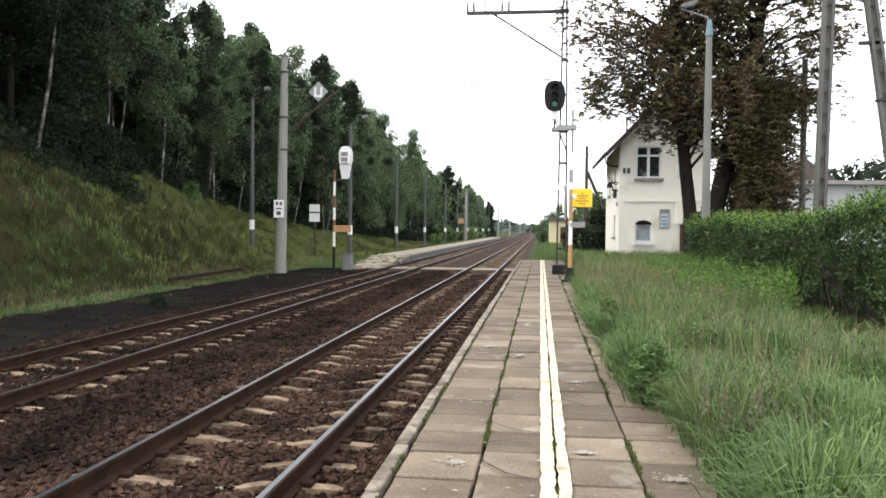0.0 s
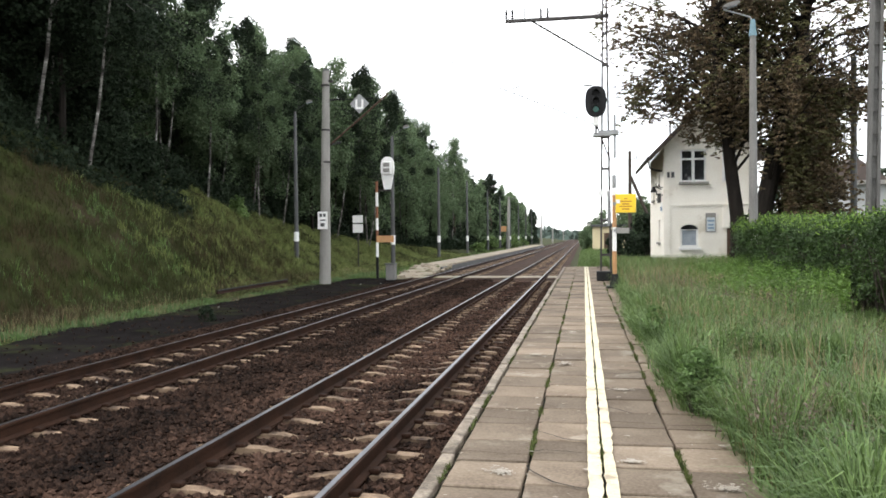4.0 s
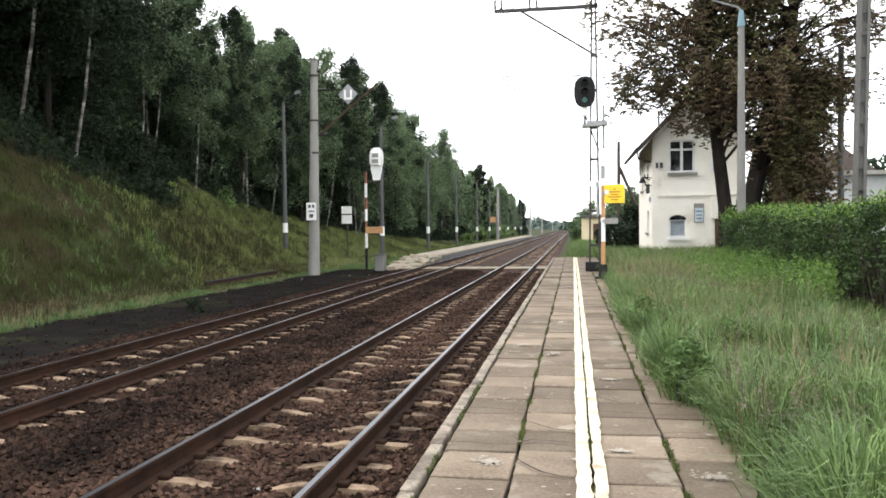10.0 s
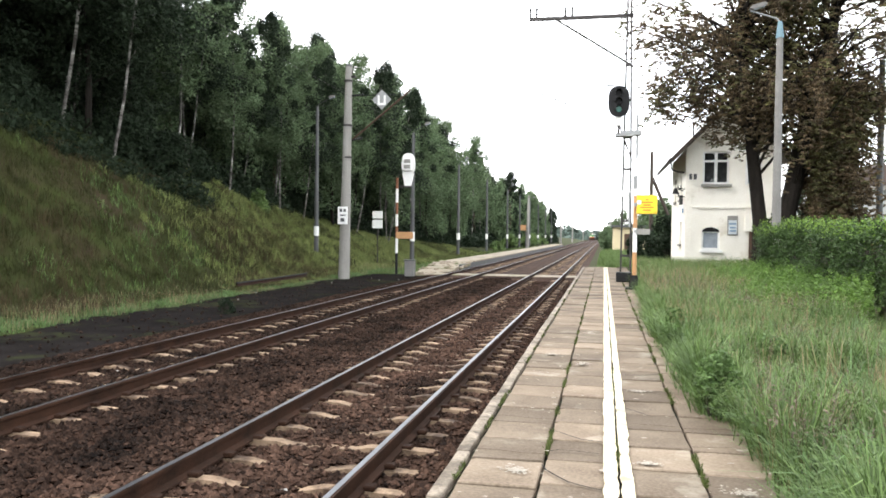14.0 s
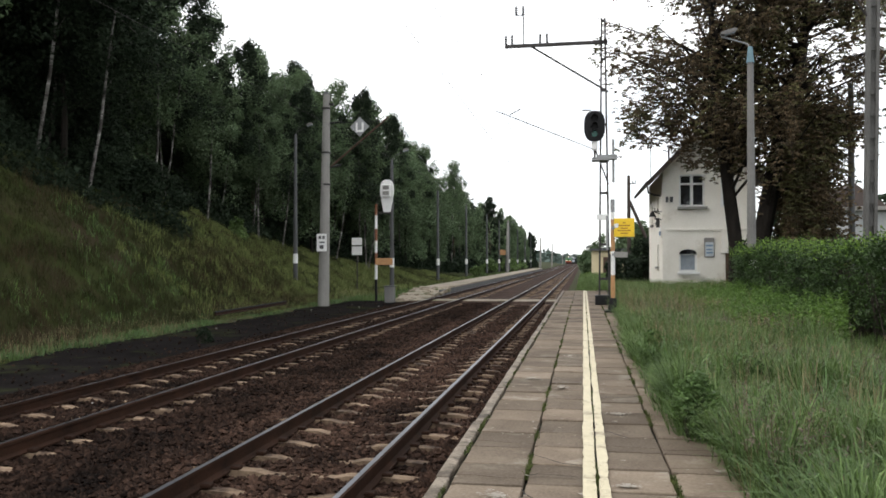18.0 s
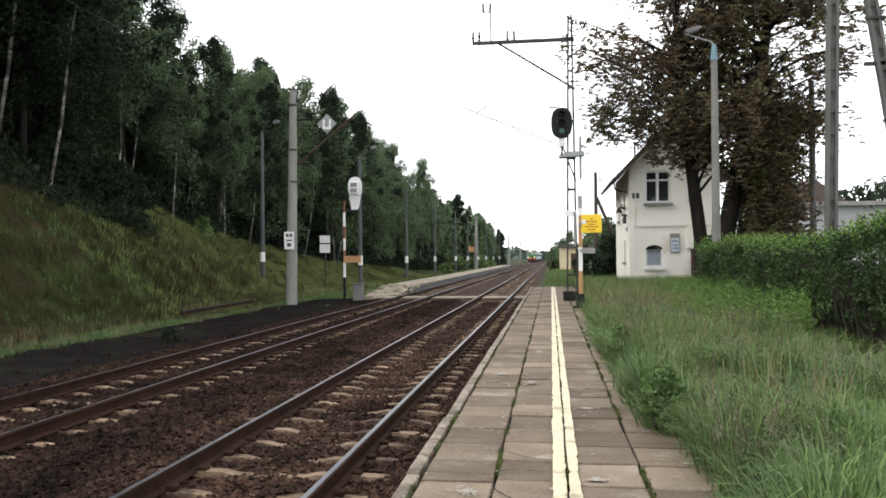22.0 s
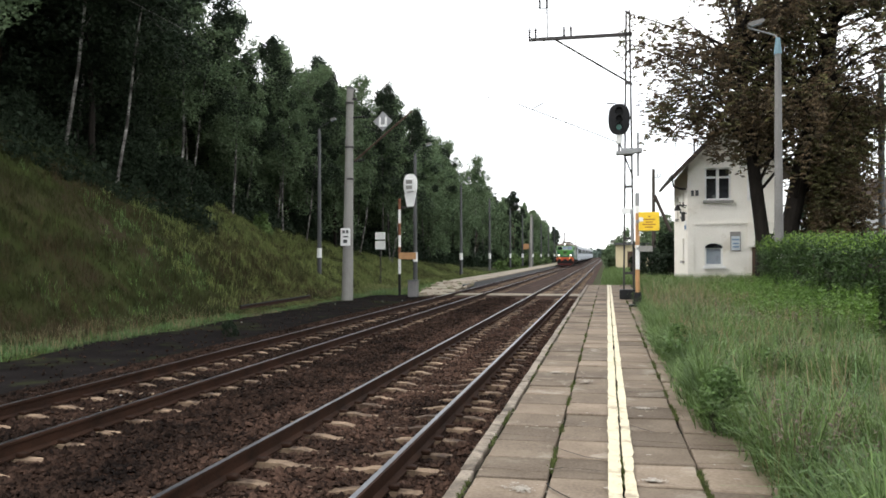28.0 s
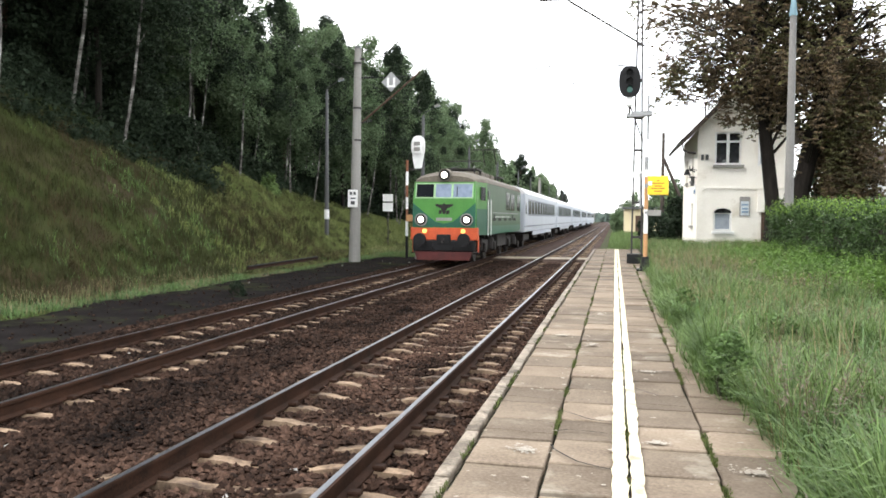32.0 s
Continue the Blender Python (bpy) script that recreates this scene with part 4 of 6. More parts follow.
house = thing("signal_house", 0, 0, 0, "white plastered two-storey signal house with a steep dark tiled roof", "house")
FRONT = pose(0, HY0, 0)
SIDE = Matrix(((0, 1, 0, HX0), (1, 0, 0, 0), (0, 0, 1, 0), (0, 0, 0, 1)))
up, low = (4.85, 6.12, 4.27, 5.92), (4.84, 5.72, 0.95, 2.1)
wall_with_openings("front_wall", HX0, HX1, -0.3, WALL, [up, low], FRONT, M["plaster"], house)
XM = (HX0 + HX1) / 2
part("gable", prismed([(HX0, WALL), (HX1, WALL), (XM, WALL + (XM - HX0) * PITCH)], 1, HY0, HY0 + 0.35), M["plaster"], house)
wall_with_openings("side_wall", HY0 + 0.35, HY1, -0.3, WALL, [(44.2, 45.2, 1.2, 2.4), (44.2, 45.2, 3.6, 4.9), (47.5, 48.5, 3.6, 4.9)], SIDE, M["plaster"], house)
part("right_wall", boxed(HX1 - 0.35, HX1, HY0 + 0.35, HY1, -0.3, WALL), M["plaster"], house)
part("back_wall", boxed(HX0 + 0.35, HX1 - 0.35, HY1 - 0.35, HY1, -0.3, WALL), M["plaster"], house)
part("corner_strip", boxed(HX0 - 0.03, HX0 + 0.28, HY0 - 0.03, HY0, -0.3, WALL - 0.3), M["plaster"], house)
part("plinth", boxed(HX0 - 0.06, HX1 + 0.06, HY0 - 0.06, HY0, -0.3, 0.45, 0.01), M["plaster"], house)
for s in (-1, 1):
    xe = HX0 - OVER if s < 0 else HX1 + OVER
    z_e, z_r = WALL - OVER * PITCH + 0.25, WALL + (XM - HX0) * PITCH + 0.25
    part("roof_slope", prismed([(xe, z_e), (XM, z_r), (XM, z_r - 0.2), (xe + 0.02 * s, z_e - 0.14)], 1, HY0 - 0.6, HY1 + 0.5), M["rooftile"], house)
    part("bargeboard", prismed([(xe, z_e - 0.02), (XM, z_r - 0.02), (XM, z_r - 0.3), (xe, z_e - 0.26)], 1, HY0 - 0.64, HY0 - 0.6), M["wood"], house)
    for k in range(26):
        f0, f1 = k / 26, (k + 1.25) / 26
        xa, xb, za, zb = xe + (XM - xe) * f0, xe + (XM - xe) * min(1, f1), z_e + (z_r - z_e) * f0, z_e + (z_r - z_e) * min(1, f1)
        part("tile_course", prismed([(xa, za + 0.004), (xb, zb + 0.004), (xb, zb + 0.02), (xa, za + 0.05)], 1, HY0 - 0.66, HY1 + 0.5), M["rooftile"], house)
    part("gutter", tubed([(xe - 0.06 * -s, HY0 - 0.6, z_e - 0.08), (xe - 0.06 * -s, HY1 + 0.5, z_e - 0.08)], 0.08, 8), M["steel"], house)
part("downpipe", tubed([(HX0 - 0.75, HY0 + 0.3, 5.4), (HX0 - 0.70, HY0 + 0.3, 5.05), (HX0 - 0.4, HY0 + 0.3, 4.92), (HX0 - 0.08, HY0 + 0.5, 4.9)], 0.05, 8), M["steel"], house)
part("chimney", boxed(XM - 0.3, XM + 0.3, 48, 48.6, 6.9, 9.0, 0.02), M["plaster"], house)


def house_window(x0, x1, z0, z1, y, arched, glass, mull):
    w = part("window", boxed(x0, x1, y + 0.14, y + 0.16, z0, z1), glass, house)
    for a, b, c, d in ((x0, x0 + 0.09, z0, z1), (x1 - 0.09, x1, z0, z1), (x0 + 0.09, x1 - 0.09, z0, z0 + 0.1), (x0 + 0.09, x1 - 0.09, z1 - 0.08, z1)):
        part("window_frame", boxed(a, b, y + 0.08, y + 0.14, c, d), M["white"], w)
    if mull:
        part("mullion", boxed((x0 + x1) / 2 - 0.07, (x0 + x1) / 2 + 0.07, y + 0.07, y + 0.138, z0 + 0.1, z1 - 0.08), M["white"], w)
        part("transom", boxed(x0 + 0.09, x1 - 0.09, y + 0.075, y + 0.139, z0 + 1.12, z0 + 1.22), M["white"], w)
    part("window_sill", boxed(x0 - 0.08, x1 + 0.12, y - 0.12, y + 0.1, z0 - 0.14, z0, 0.01), M["conc"] if not arched else M["white"], w)
    return w


house_window(*up, HY0, False, M["glass_dark"], True)
w = house_window(low[0], low[1], low[2], low[3] - 0.2, HY0, True, M["glass_pale"], False)
bm = bmesh.new()
cxw = (low[0] + low[1]) / 2
prism(bm, [(low[0] + 0.04, 1.86)] + [(cxw + 0.42 * math.cos(a), 1.86 + 0.24 * math.sin(a)) for a in np.linspace(math.pi - 0.1, 0.1, 9)] + [(low[1] - 0.04, 1.86)], 1, HY0 + 0.05, HY0 + 0.1)
part("arch_light", bm, M["glass_dark"], w)
bm = bmesh.new()
arc = [(cxw + 0.44 * math.cos(a), 1.9 + 0.2 * math.sin(a)) for a in np.linspace(math.pi, 0, 9)]
prism(bm, [(low[0], 2.1)] + [(low[0], 1.9)] + arc[1:-1] + [(low[1], 1.9), (low[1], 2.1)], 1, HY0 + 0.0, HY0 + 0.3)
part("arch_head", bm, M["plaster"], house)
for y0, y1, z0, z1 in ((44.2, 45.2, 1.2, 2.4), (44.2, 45.2, 3.6, 4.9), (47.5, 48.5, 3.6, 4.9)):
    w = part("window", boxed(HX0 + 0.14, HX0 + 0.16, y0, y1, z0, z1), M["glass_dark"], house)
    part("window_frame", boxed(HX0 + 0.1, HX0 + 0.138, (y0 + y1) / 2 - 0.05, (y0 + y1) / 2 + 0.05, z0, z1), M["white"], w)
    part("window_sill", boxed(HX0 - 0.12, HX0 + 0.1, y0 - 0.1, y1 + 0.1, z0 - 0.12, z0), M["conc"], w)
part("string_course", boxed(HX0 + 0.28, HX1, HY0 - 0.05, HY0, 3.10, 3.15), M["plaster"], house)
for i in range(13):
    part("dentil", boxed(HX0 + 0.45 + i * 0.22, HX0 + 0.55 + i * 0.22, HY0 - 0.05, HY0, 3.02, 3.10), M["plaster"], house)
part("buttress", prismed([(6.9, 3.0), (6.9, 1.92), (7.45, 1.92), (7.1, 3.0)], 1, HY0 - 0.12, HY0 - 0.002), M["plaster"], house)
w = part("window", boxed(6.95, 7.6, HY0 - 0.03, HY0 - 0.01, 4.3, 5.6), M["glass_pale"], house)
part("window_frame", boxed(6.88, 7.0, HY0 - 0.06, HY0 - 0.032, 4.22, 5.65), M["white"], w)
part("door", boxed(7.1, 7.95, HY0 - 0.06, HY0 - 0.01, -0.1, 1.9, 0.01), M["brownwood"], house, "dark brown wooden door")
e = thing("notice_board", 6.32, HY0 - 0.03, 2.2, "small framed notice board with a blue panel on the house wall", "notice board")
part("frame", boxed(-0.25, 0.25, -0.02, 0.03, -0.5, 0.48, 0.02), M["conc"], e)
part("panel", boxed(-0.2, 0.2, -0.03, -0.021, -0.45, 0.25), mat("pale_panel", (0.6, 0.66, 0.7)), e)
for z, c in ((0.08, 0.16), (-0.12, 0.14), (-0.28, 0.15)):
    part("text_bar", boxed(-c, c, -0.036, -0.031, z - 0.04, z + 0.04), mat("blue_print", (0.2, 0.3, 0.42)), e)
e = thing("name_letters", 4.35, HY0 - 0.035, 4.65, "two small dark letter-like marks on the plaster", "marks")
part("mark", boxed(-0.16, -0.03, -0.012, 0.0, -0.14, 0.14), M["conc_dark"], e)
part("mark", boxed(0.05, 0.2, -0.012, 0.0, -0.14, 0.14), M["conc_dark"], e)
e = thing("wall_lamp", HX0 - 0.05, 43.4, 4.0, "dark wall lamp and horn on the track side of the house", "wall lamp")
part("arm", tubed([(0.05, 0, 0), (-0.35, 0, 0.15)], 0.03, 6), M["black"], e)
part("shade", tubed([(-0.35, 0, 0.15), (-0.35, 0, -0.15)], [0.06, 0.2], 12), M["black"], e)
part("box", boxed(-0.12, 0.05, 0.3, 0.6, -0.7, -0.2, 0.01), M["conc_dark"], e)

part("roof_aerial", tubed([(3.78, 46, 6.2), (3.78, 46, 7.85)], 0.018, 6), M["steel"], house)
part("roof_aerial", tubed([(3.55, 46, 7.72), (4.0, 46, 7.72)], 0.012, 6), M["steel"], house)
part("vent_pipe", tubed([(4.77, 46, 6.6), (4.77, 46, 7.95)], 0.05, 8), M["steel"], house)
e = thing("wall_notice", HX0 - 0.02, 43.1, 3.05, "small blue and white plate on the track side of the house", "sign")
part("plate", boxed(-0.03, 0.0, -0.45, 0.45, -0.25, 0.25, 0.005), M["white"], e)
part("blue_field", boxed(-0.036, -0.031, -0.40, 0.40, -0.2, 0.02), mat("plate_blue", (0.10, 0.2, 0.33)), e)
e = thing("cable_bracket", HX0 - 0.05, 42.6, 3.75, "dark bracket with cable insulators on the house corner", "bracket")
part("arm", tubed([(0.05, 0, 0.3), (-0.3, 0, 0.35)], 0.025, 6), M["black"], e)
part("arm", tubed([(0.05, 0, -0.1), (-0.28, 0, -0.05)], 0.025, 6), M["black"], e)
for x, z in ((-0.3, 0.3), (-0.15, 0.28), (-0.28, -0.1)):
    bm = bmesh.new()
    insulator(bm, x, 0, z, 0.22, 0.055)
    part("insulator", bm, M["black"], e)

# ---- other buildings ----
e = thing("yellow_shed", 0, 0, 0, "small pale yellow flat-roofed shed beside the line", "shed")
part("wall_block", boxed(1.0, 5.2, 90, 96, -0.3, 2.6), mat("yellow_plaster", (0.66, 0.57, 0.37), (0.55, 0.47, 0.30), scale=0.8, fine=8), e)
part("roof", boxed(0.8, 5.4, 89.7, 96.3, 2.6, 2.85), M["conc_dark"], e)
part("door", boxed(2.2, 3.1, 89.94, 89.99, -0.2, 1.9), M["brownwood"], e)
e = thing("grey_garage", 0, 0, 0, "long low pale grey building behind the hedge", "building")
part("wall_block", boxed(18.6, 40, 60, 70, -0.2, 5.0), mat("grey_plaster", (0.36, 0.37, 0.37), (0.29, 0.3, 0.3), scale=0.5, fine=6), e)
part("roof", boxed(18.3, 40.4, 59.6, 70.4, 5.0, 5.3), M["conc"], e)
e = thing("small_house", 0, 0, 0, "far white house with a dark pitched roof", "house")
part("wall_block", boxed(20.5, 25.5, 74, 82, -0.2, 6.0), M["plaster"], e)
part("roof", prismed([(19.9, 5.9), (23.0, 8.2), (26.1, 5.9)], 1, 73.4, 82.6), M["rooftile"], e)
e = thing("line_pole", 3.35, 60, -0.1, "dark wooden pole with a slanting brace and small insulators", "pole")
part("pole", tubed([(0, 0, 0), (0, 0, 7.9)], [0.16, 0.11], 10), M["wood"], e)
part("brace", tubed([(0.06, 0, 6.0), (2.6, 0, 0)], 0.12, 10), M["wood"], e)
bm = tubed([(-0.05, 0, 7.3), (0.5, 0, 7.3)], 0.03, 6)
for x in (0.3, 0.48):
    insulator(bm, x, 0, 7.32, 0.25, 0.05)
part("crossarm", bm, M["black"], e)
e = thing("a_frame_power_pole", 8.0, 24, 0, "twin-legged concrete power pole standing behind the hedge", "power pole")


def ladder_leg(x0, z0, x1, z1, parent):
    """A concrete leg of two ribs with small webs between and open slots."""
    h = math.hypot(x1 - x0, z1 - z0)
    m = Matrix.Translation((x0, 0, z0)) @ Matrix.Rotation(math.atan2(x1 - x0, z1 - z0), 4, "Y")
    bm = bmesh.new()
    for s in (-1, 1):
        box(bm, s * 0.115 - 0.04, s * 0.115 + 0.04, -0.11, 0.11, 0, h, 0, m)
    leg = part("leg", bm, M["conc_pole"], parent)
    part("inner_web", boxed(-0.075, 0.075, 0.0, 0.03, 0.05, h - 0.05, 0, m), M["conc_pole"], leg)
    k = 0.0
    while k < h:
        part("web", boxed(-0.076, 0.076, -0.05, 0.06, k, k + 0.36, 0, m), M["conc_pole"], leg)
        k += 0.62
    return leg


ladder_leg(-0.1, 0, 0.15, 12.5, e)
ladder_leg(2.4, 0, 0.55, 12.5, e)
for z in (5.3, 8.2):
    x = 2.4 - 1.85 * z / 12.5
    part("clamp", boxed(x - 0.19, x + 0.3, -0.14, 0.14, z, z + 0.07), M["steel"], e)
part("cross_bolt", boxed(0.9, 1.6, -0.05, 0.05, 6.9, 7.0), M["steel"], e)
part("head_beam", boxed(-0.6, 1.2, -0.12, 0.12, 12.3, 12.55), M["conc_pole"], e)
part("cable_run", tubed([(1.55, -0.2, 9.5), (2.2, -0.2, 5.5)], 0.012, 6), M["black"], e)
part("stay", tubed([(-1.3, 0.2, 10.4), (0.0, 0.0, 8.3)], 0.03, 6), M["steel"], e)
e = thing("far_utility_pole", 11.2, 36, 0, "dark slim utility pole behind the tree", "pole")
part("pole", tubed([(0, 0, 0), (0, 0, 9.0)], [0.15, 0.12], 10), M["conc_dark"], e)
e = thing("old_rail_length", -13.52, 27.69, -0.50, "rusty length of old rail lying on the grass", "old rail", rz=2.5)
part("rail_head", boxed(-0.04, 0.04, 0, 8.1, 0.11, 0.16, 0.012), M["black"], e)
part("rail_foot", prismed([(-0.07, 0.0), (0.07, 0.0), (0.07, 0.02), (0.012, 0.04), (0.012, 0.11), (-0.012, 0.11), (-0.012, 0.04), (-0.07, 0.02)], 1, 0, 8.1), M["rail"], e)

# ---- trees ----
def leaf_cloud(centres, radii, n, size, flat=0.6):
    """Leaf faces scattered in the shells of the clumps: an array of quads."""
    k = rng.integers(0, len(centres), n)
    d = rng.normal(size=(n, 3))
    d /= np.linalg.norm(d, axis=1, keepdims=True)
    r = rng.random(n) ** 0.5
    C = np.asarray(centres)[k] + d * r[:, None] * np.asarray(radii)[k]
    a = rng.normal(size=(n, 3))
    a[:, 2] *= flat
    a /= np.linalg.norm(a, axis=1, keepdims=True)
    b = np.cross(a, rng.normal(size=(n, 3)))
    b /= np.linalg.norm(b, axis=1, keepdims=True)
    s = size * rng.uniform(0.6, 1.4, n)[:, None]
    a, b = a * s, b * s * 0.62
    return np.stack([C - a, C + a * 0.45 + b, C + a * 0.45 - b], 1)


def make_tree(name, h, crown0, rad, trunk_r, bark, leaf, n, size, label, seed, lean=0.0, bend=0.0, clumps=26, droop=0.0):
    r = random.Random(seed)
    e = new(name)
    tagged(e, label, "tree", "trees of the wood")
    top = Vector((lean * h, bend, h))
    pts = [Vector((lean * h * f + 0.28 * math.sin(4 * f + seed) * min(1, 3 * f), 0.2 * math.cos(5 * f + seed) * min(1, 3 * f), h * f)) for f in (0, 0.2, 0.45, 0.7, 0.97)]
    part("trunk", tubed(pts, [trunk_r, trunk_r * 0.85, trunk_r * 0.65, trunk_r * 0.42, 0.03], 8), bark, e)
    cs, rs = [], []
    for i in range(clumps):
        f = crown0 + (1 - crown0) * ((i + r.random()) / clumps) ** 0.9
        g = (f - crown0) / (1 - crown0)
        prof = rad * (float(np.interp(g, [0, 0.15, 0.4, 0.7, 0.9, 1], [0.55, 0.9, 1.0, 0.72, 0.38, 0.1])))
        a = r.uniform(0, 6.28)
        q = prof * r.uniform(0.1, 1.15)
        c = Vector((lean * h * f + q * math.cos(a), q * math.sin(a), h * f - droop * q + r.uniform(-0.3, 0.3)))
        cs.append(c)
        s = rad * r.uniform(0.14, 0.34)
        rs.append((s, s, s * r.uniform(0.7, 1.6)))
        if i % 6 == 0:
            z0 = max(0.1, f - 0.06)
            part("limb", tubed([(lean * h * z0, 0, h * z0), c], [trunk_r * 0.22, 0.012], 5), bark, e)
    quads("crown", leaf_cloud([tuple(c) for c in cs], rs, n, size), leaf, e)
    return e


def tree_copies(protos, places):
    for i, (x, y, k, s, rz) in enumerate(places):
        ob = protos[k]
        m = pose(x, y, ground_z(x, y) - 0.1, 0, 0, rz) @ Matrix.Scale(s, 4)
        c = copy_thing(ob, m)
        c.scale = (s, s, s)


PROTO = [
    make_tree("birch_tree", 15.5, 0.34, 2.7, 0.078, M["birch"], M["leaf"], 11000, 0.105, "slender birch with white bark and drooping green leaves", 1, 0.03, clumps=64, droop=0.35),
    make_tree("birch_tree", 14.5, 0.36, 2.5, 0.072, M["birch"], M["leaf_dark_shade"], 11000, 0.105, "leaning birch with white bark, dense leaves coloured dark for shade", 2, 0.17, clumps=60, droop=0.35),
    make_tree("pine_tree", 16, 0.36, 2.7, 0.17, M["pinebark"], M["leaf_dark_shade"], 11000, 0.11, "tall dark pine with a bare lower trunk", 3, 0.01, clumps=60),
    make_tree("oak_tree", 14.5, 0.16, 3.4, 0.2, M["bark"], M["leaf_dark_shade"], 13000, 0.125, "broad deciduous tree at the wood's edge, its green darkened for shade", 4, 0.0, clumps=80),
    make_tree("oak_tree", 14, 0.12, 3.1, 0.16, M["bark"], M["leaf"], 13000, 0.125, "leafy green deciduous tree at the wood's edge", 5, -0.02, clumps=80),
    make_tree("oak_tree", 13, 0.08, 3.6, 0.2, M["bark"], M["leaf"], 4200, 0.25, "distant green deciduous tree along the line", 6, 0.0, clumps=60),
    make_tree("pine_tree", 15, 0.2, 3.0, 0.18, M["pinebark"], M["leaf_dark_shade"], 4200, 0.24, "distant dark pine along the line", 7, 0.0, clumps=56),
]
for p in PROTO:
    i = PROTO.index(p)
    p.matrix_basis = pose(-62 - 5 * i, 45 + 3 * i, ground_z(-62 - 5 * i, 45 + 3 * i))
fr = random.Random(11)
EDGE_Y = [0, 18, 22, 26, 29, 31.6, 33, 35.2, 36.4, 41.5, 43, 50, 52.5, 64, 90, 130, 330]
EDGE_X = [-22, -21.4, -20.9, -20.2, -19.7, -19.3, -18.5, -18.5, -22.6, -22.6, -20.8, -20.4, -22.0, -19.8, -17.6, -15.8, -15.0]      # where the grass ends and the wood's floor begins
# birches standing out on the slope; darker kinds among them colour in shade
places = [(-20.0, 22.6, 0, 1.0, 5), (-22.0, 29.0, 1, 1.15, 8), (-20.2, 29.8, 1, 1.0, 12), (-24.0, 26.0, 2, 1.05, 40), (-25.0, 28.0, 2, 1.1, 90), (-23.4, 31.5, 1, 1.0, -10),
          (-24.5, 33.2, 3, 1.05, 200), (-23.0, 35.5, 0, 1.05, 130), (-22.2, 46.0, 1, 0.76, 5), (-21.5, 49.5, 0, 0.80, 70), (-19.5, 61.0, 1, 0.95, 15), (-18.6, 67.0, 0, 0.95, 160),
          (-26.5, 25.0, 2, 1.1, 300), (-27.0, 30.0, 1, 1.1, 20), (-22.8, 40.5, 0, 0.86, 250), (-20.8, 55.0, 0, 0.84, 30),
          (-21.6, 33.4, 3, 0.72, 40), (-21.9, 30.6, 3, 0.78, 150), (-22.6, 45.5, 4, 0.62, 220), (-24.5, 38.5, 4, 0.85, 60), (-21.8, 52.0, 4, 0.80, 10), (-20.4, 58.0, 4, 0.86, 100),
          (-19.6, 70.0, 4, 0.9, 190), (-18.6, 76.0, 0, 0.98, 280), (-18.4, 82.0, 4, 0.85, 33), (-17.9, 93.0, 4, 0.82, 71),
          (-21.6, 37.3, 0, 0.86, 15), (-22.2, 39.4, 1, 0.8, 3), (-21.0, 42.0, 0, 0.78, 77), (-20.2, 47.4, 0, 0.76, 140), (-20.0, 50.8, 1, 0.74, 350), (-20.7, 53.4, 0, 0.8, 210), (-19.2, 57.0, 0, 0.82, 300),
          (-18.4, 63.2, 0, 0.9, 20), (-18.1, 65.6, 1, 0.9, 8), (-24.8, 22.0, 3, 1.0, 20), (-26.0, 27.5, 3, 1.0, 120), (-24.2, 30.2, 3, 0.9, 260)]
for y0 in np.arange(10, 262, 1.0):
    y = float(y0)
    for row in range(5 if y < 115 else 3):
        if fr.random() > (0.62 if y < 58 else 0.36 if y < 115 else 0.24):
            continue
        front = float(np.interp(y, [0, 26, 32, 38, 50, 64, 90, 130, 330], [-25.5, -24.2, -22.8, -24.0, -23, -20, -17.8, -15.8, -14.8]))
        x = front - row * 4.2 - fr.uniform(0, 4.2)
        if y > 115:
            k = fr.choice([5, 5, 6])
        else:
            # Nearest rows take the dark-leaved kinds, so the wood's shade is coloured in.
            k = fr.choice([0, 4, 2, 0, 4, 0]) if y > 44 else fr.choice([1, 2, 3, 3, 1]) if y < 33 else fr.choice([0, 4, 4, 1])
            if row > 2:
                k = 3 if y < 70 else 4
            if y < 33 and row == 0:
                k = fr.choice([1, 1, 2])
        tall = float(np.interp(y, [0, 34, 43, 58, 63, 110, 200, 262], [1.02, 0.98, 0.79, 0.80, 0.96, 0.86, 0.80, 0.74]))
        places.append((x, y + fr.uniform(-0.5, 0.5), k, tall * fr.uniform(0.85, 1.1), fr.uniform(0, 360)))
for x, y, s in ((14, 140, 0.6), (20, 150, 0.7), (9, 160, 0.6)):
    places.append((x, y, fr.choice([5, 6]), s, fr.uniform(0, 360)))
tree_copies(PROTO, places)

# undergrowth on the wood's floor, densest at its edge, shade in its colour
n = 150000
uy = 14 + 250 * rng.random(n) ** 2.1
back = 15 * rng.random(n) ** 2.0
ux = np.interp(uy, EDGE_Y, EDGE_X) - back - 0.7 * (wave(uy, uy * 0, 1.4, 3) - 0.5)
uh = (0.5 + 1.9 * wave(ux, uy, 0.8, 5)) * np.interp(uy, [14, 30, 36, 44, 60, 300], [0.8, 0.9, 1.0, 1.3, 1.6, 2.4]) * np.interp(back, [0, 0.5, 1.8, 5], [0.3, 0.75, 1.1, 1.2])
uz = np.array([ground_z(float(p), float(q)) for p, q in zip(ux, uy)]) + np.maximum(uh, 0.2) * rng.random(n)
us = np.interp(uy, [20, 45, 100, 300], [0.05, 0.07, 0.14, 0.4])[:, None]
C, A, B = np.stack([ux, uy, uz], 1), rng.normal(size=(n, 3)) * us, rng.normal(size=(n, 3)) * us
tagged(quads("undergrowth", np.stack([C - A, C + A * 0.5 + B, C + A * 0.5 - B], 1), M["leaf_dark_shade"]), "leafy undergrowth on the wood's floor, coloured dark for shade", "undergrowth", kind="stuff")

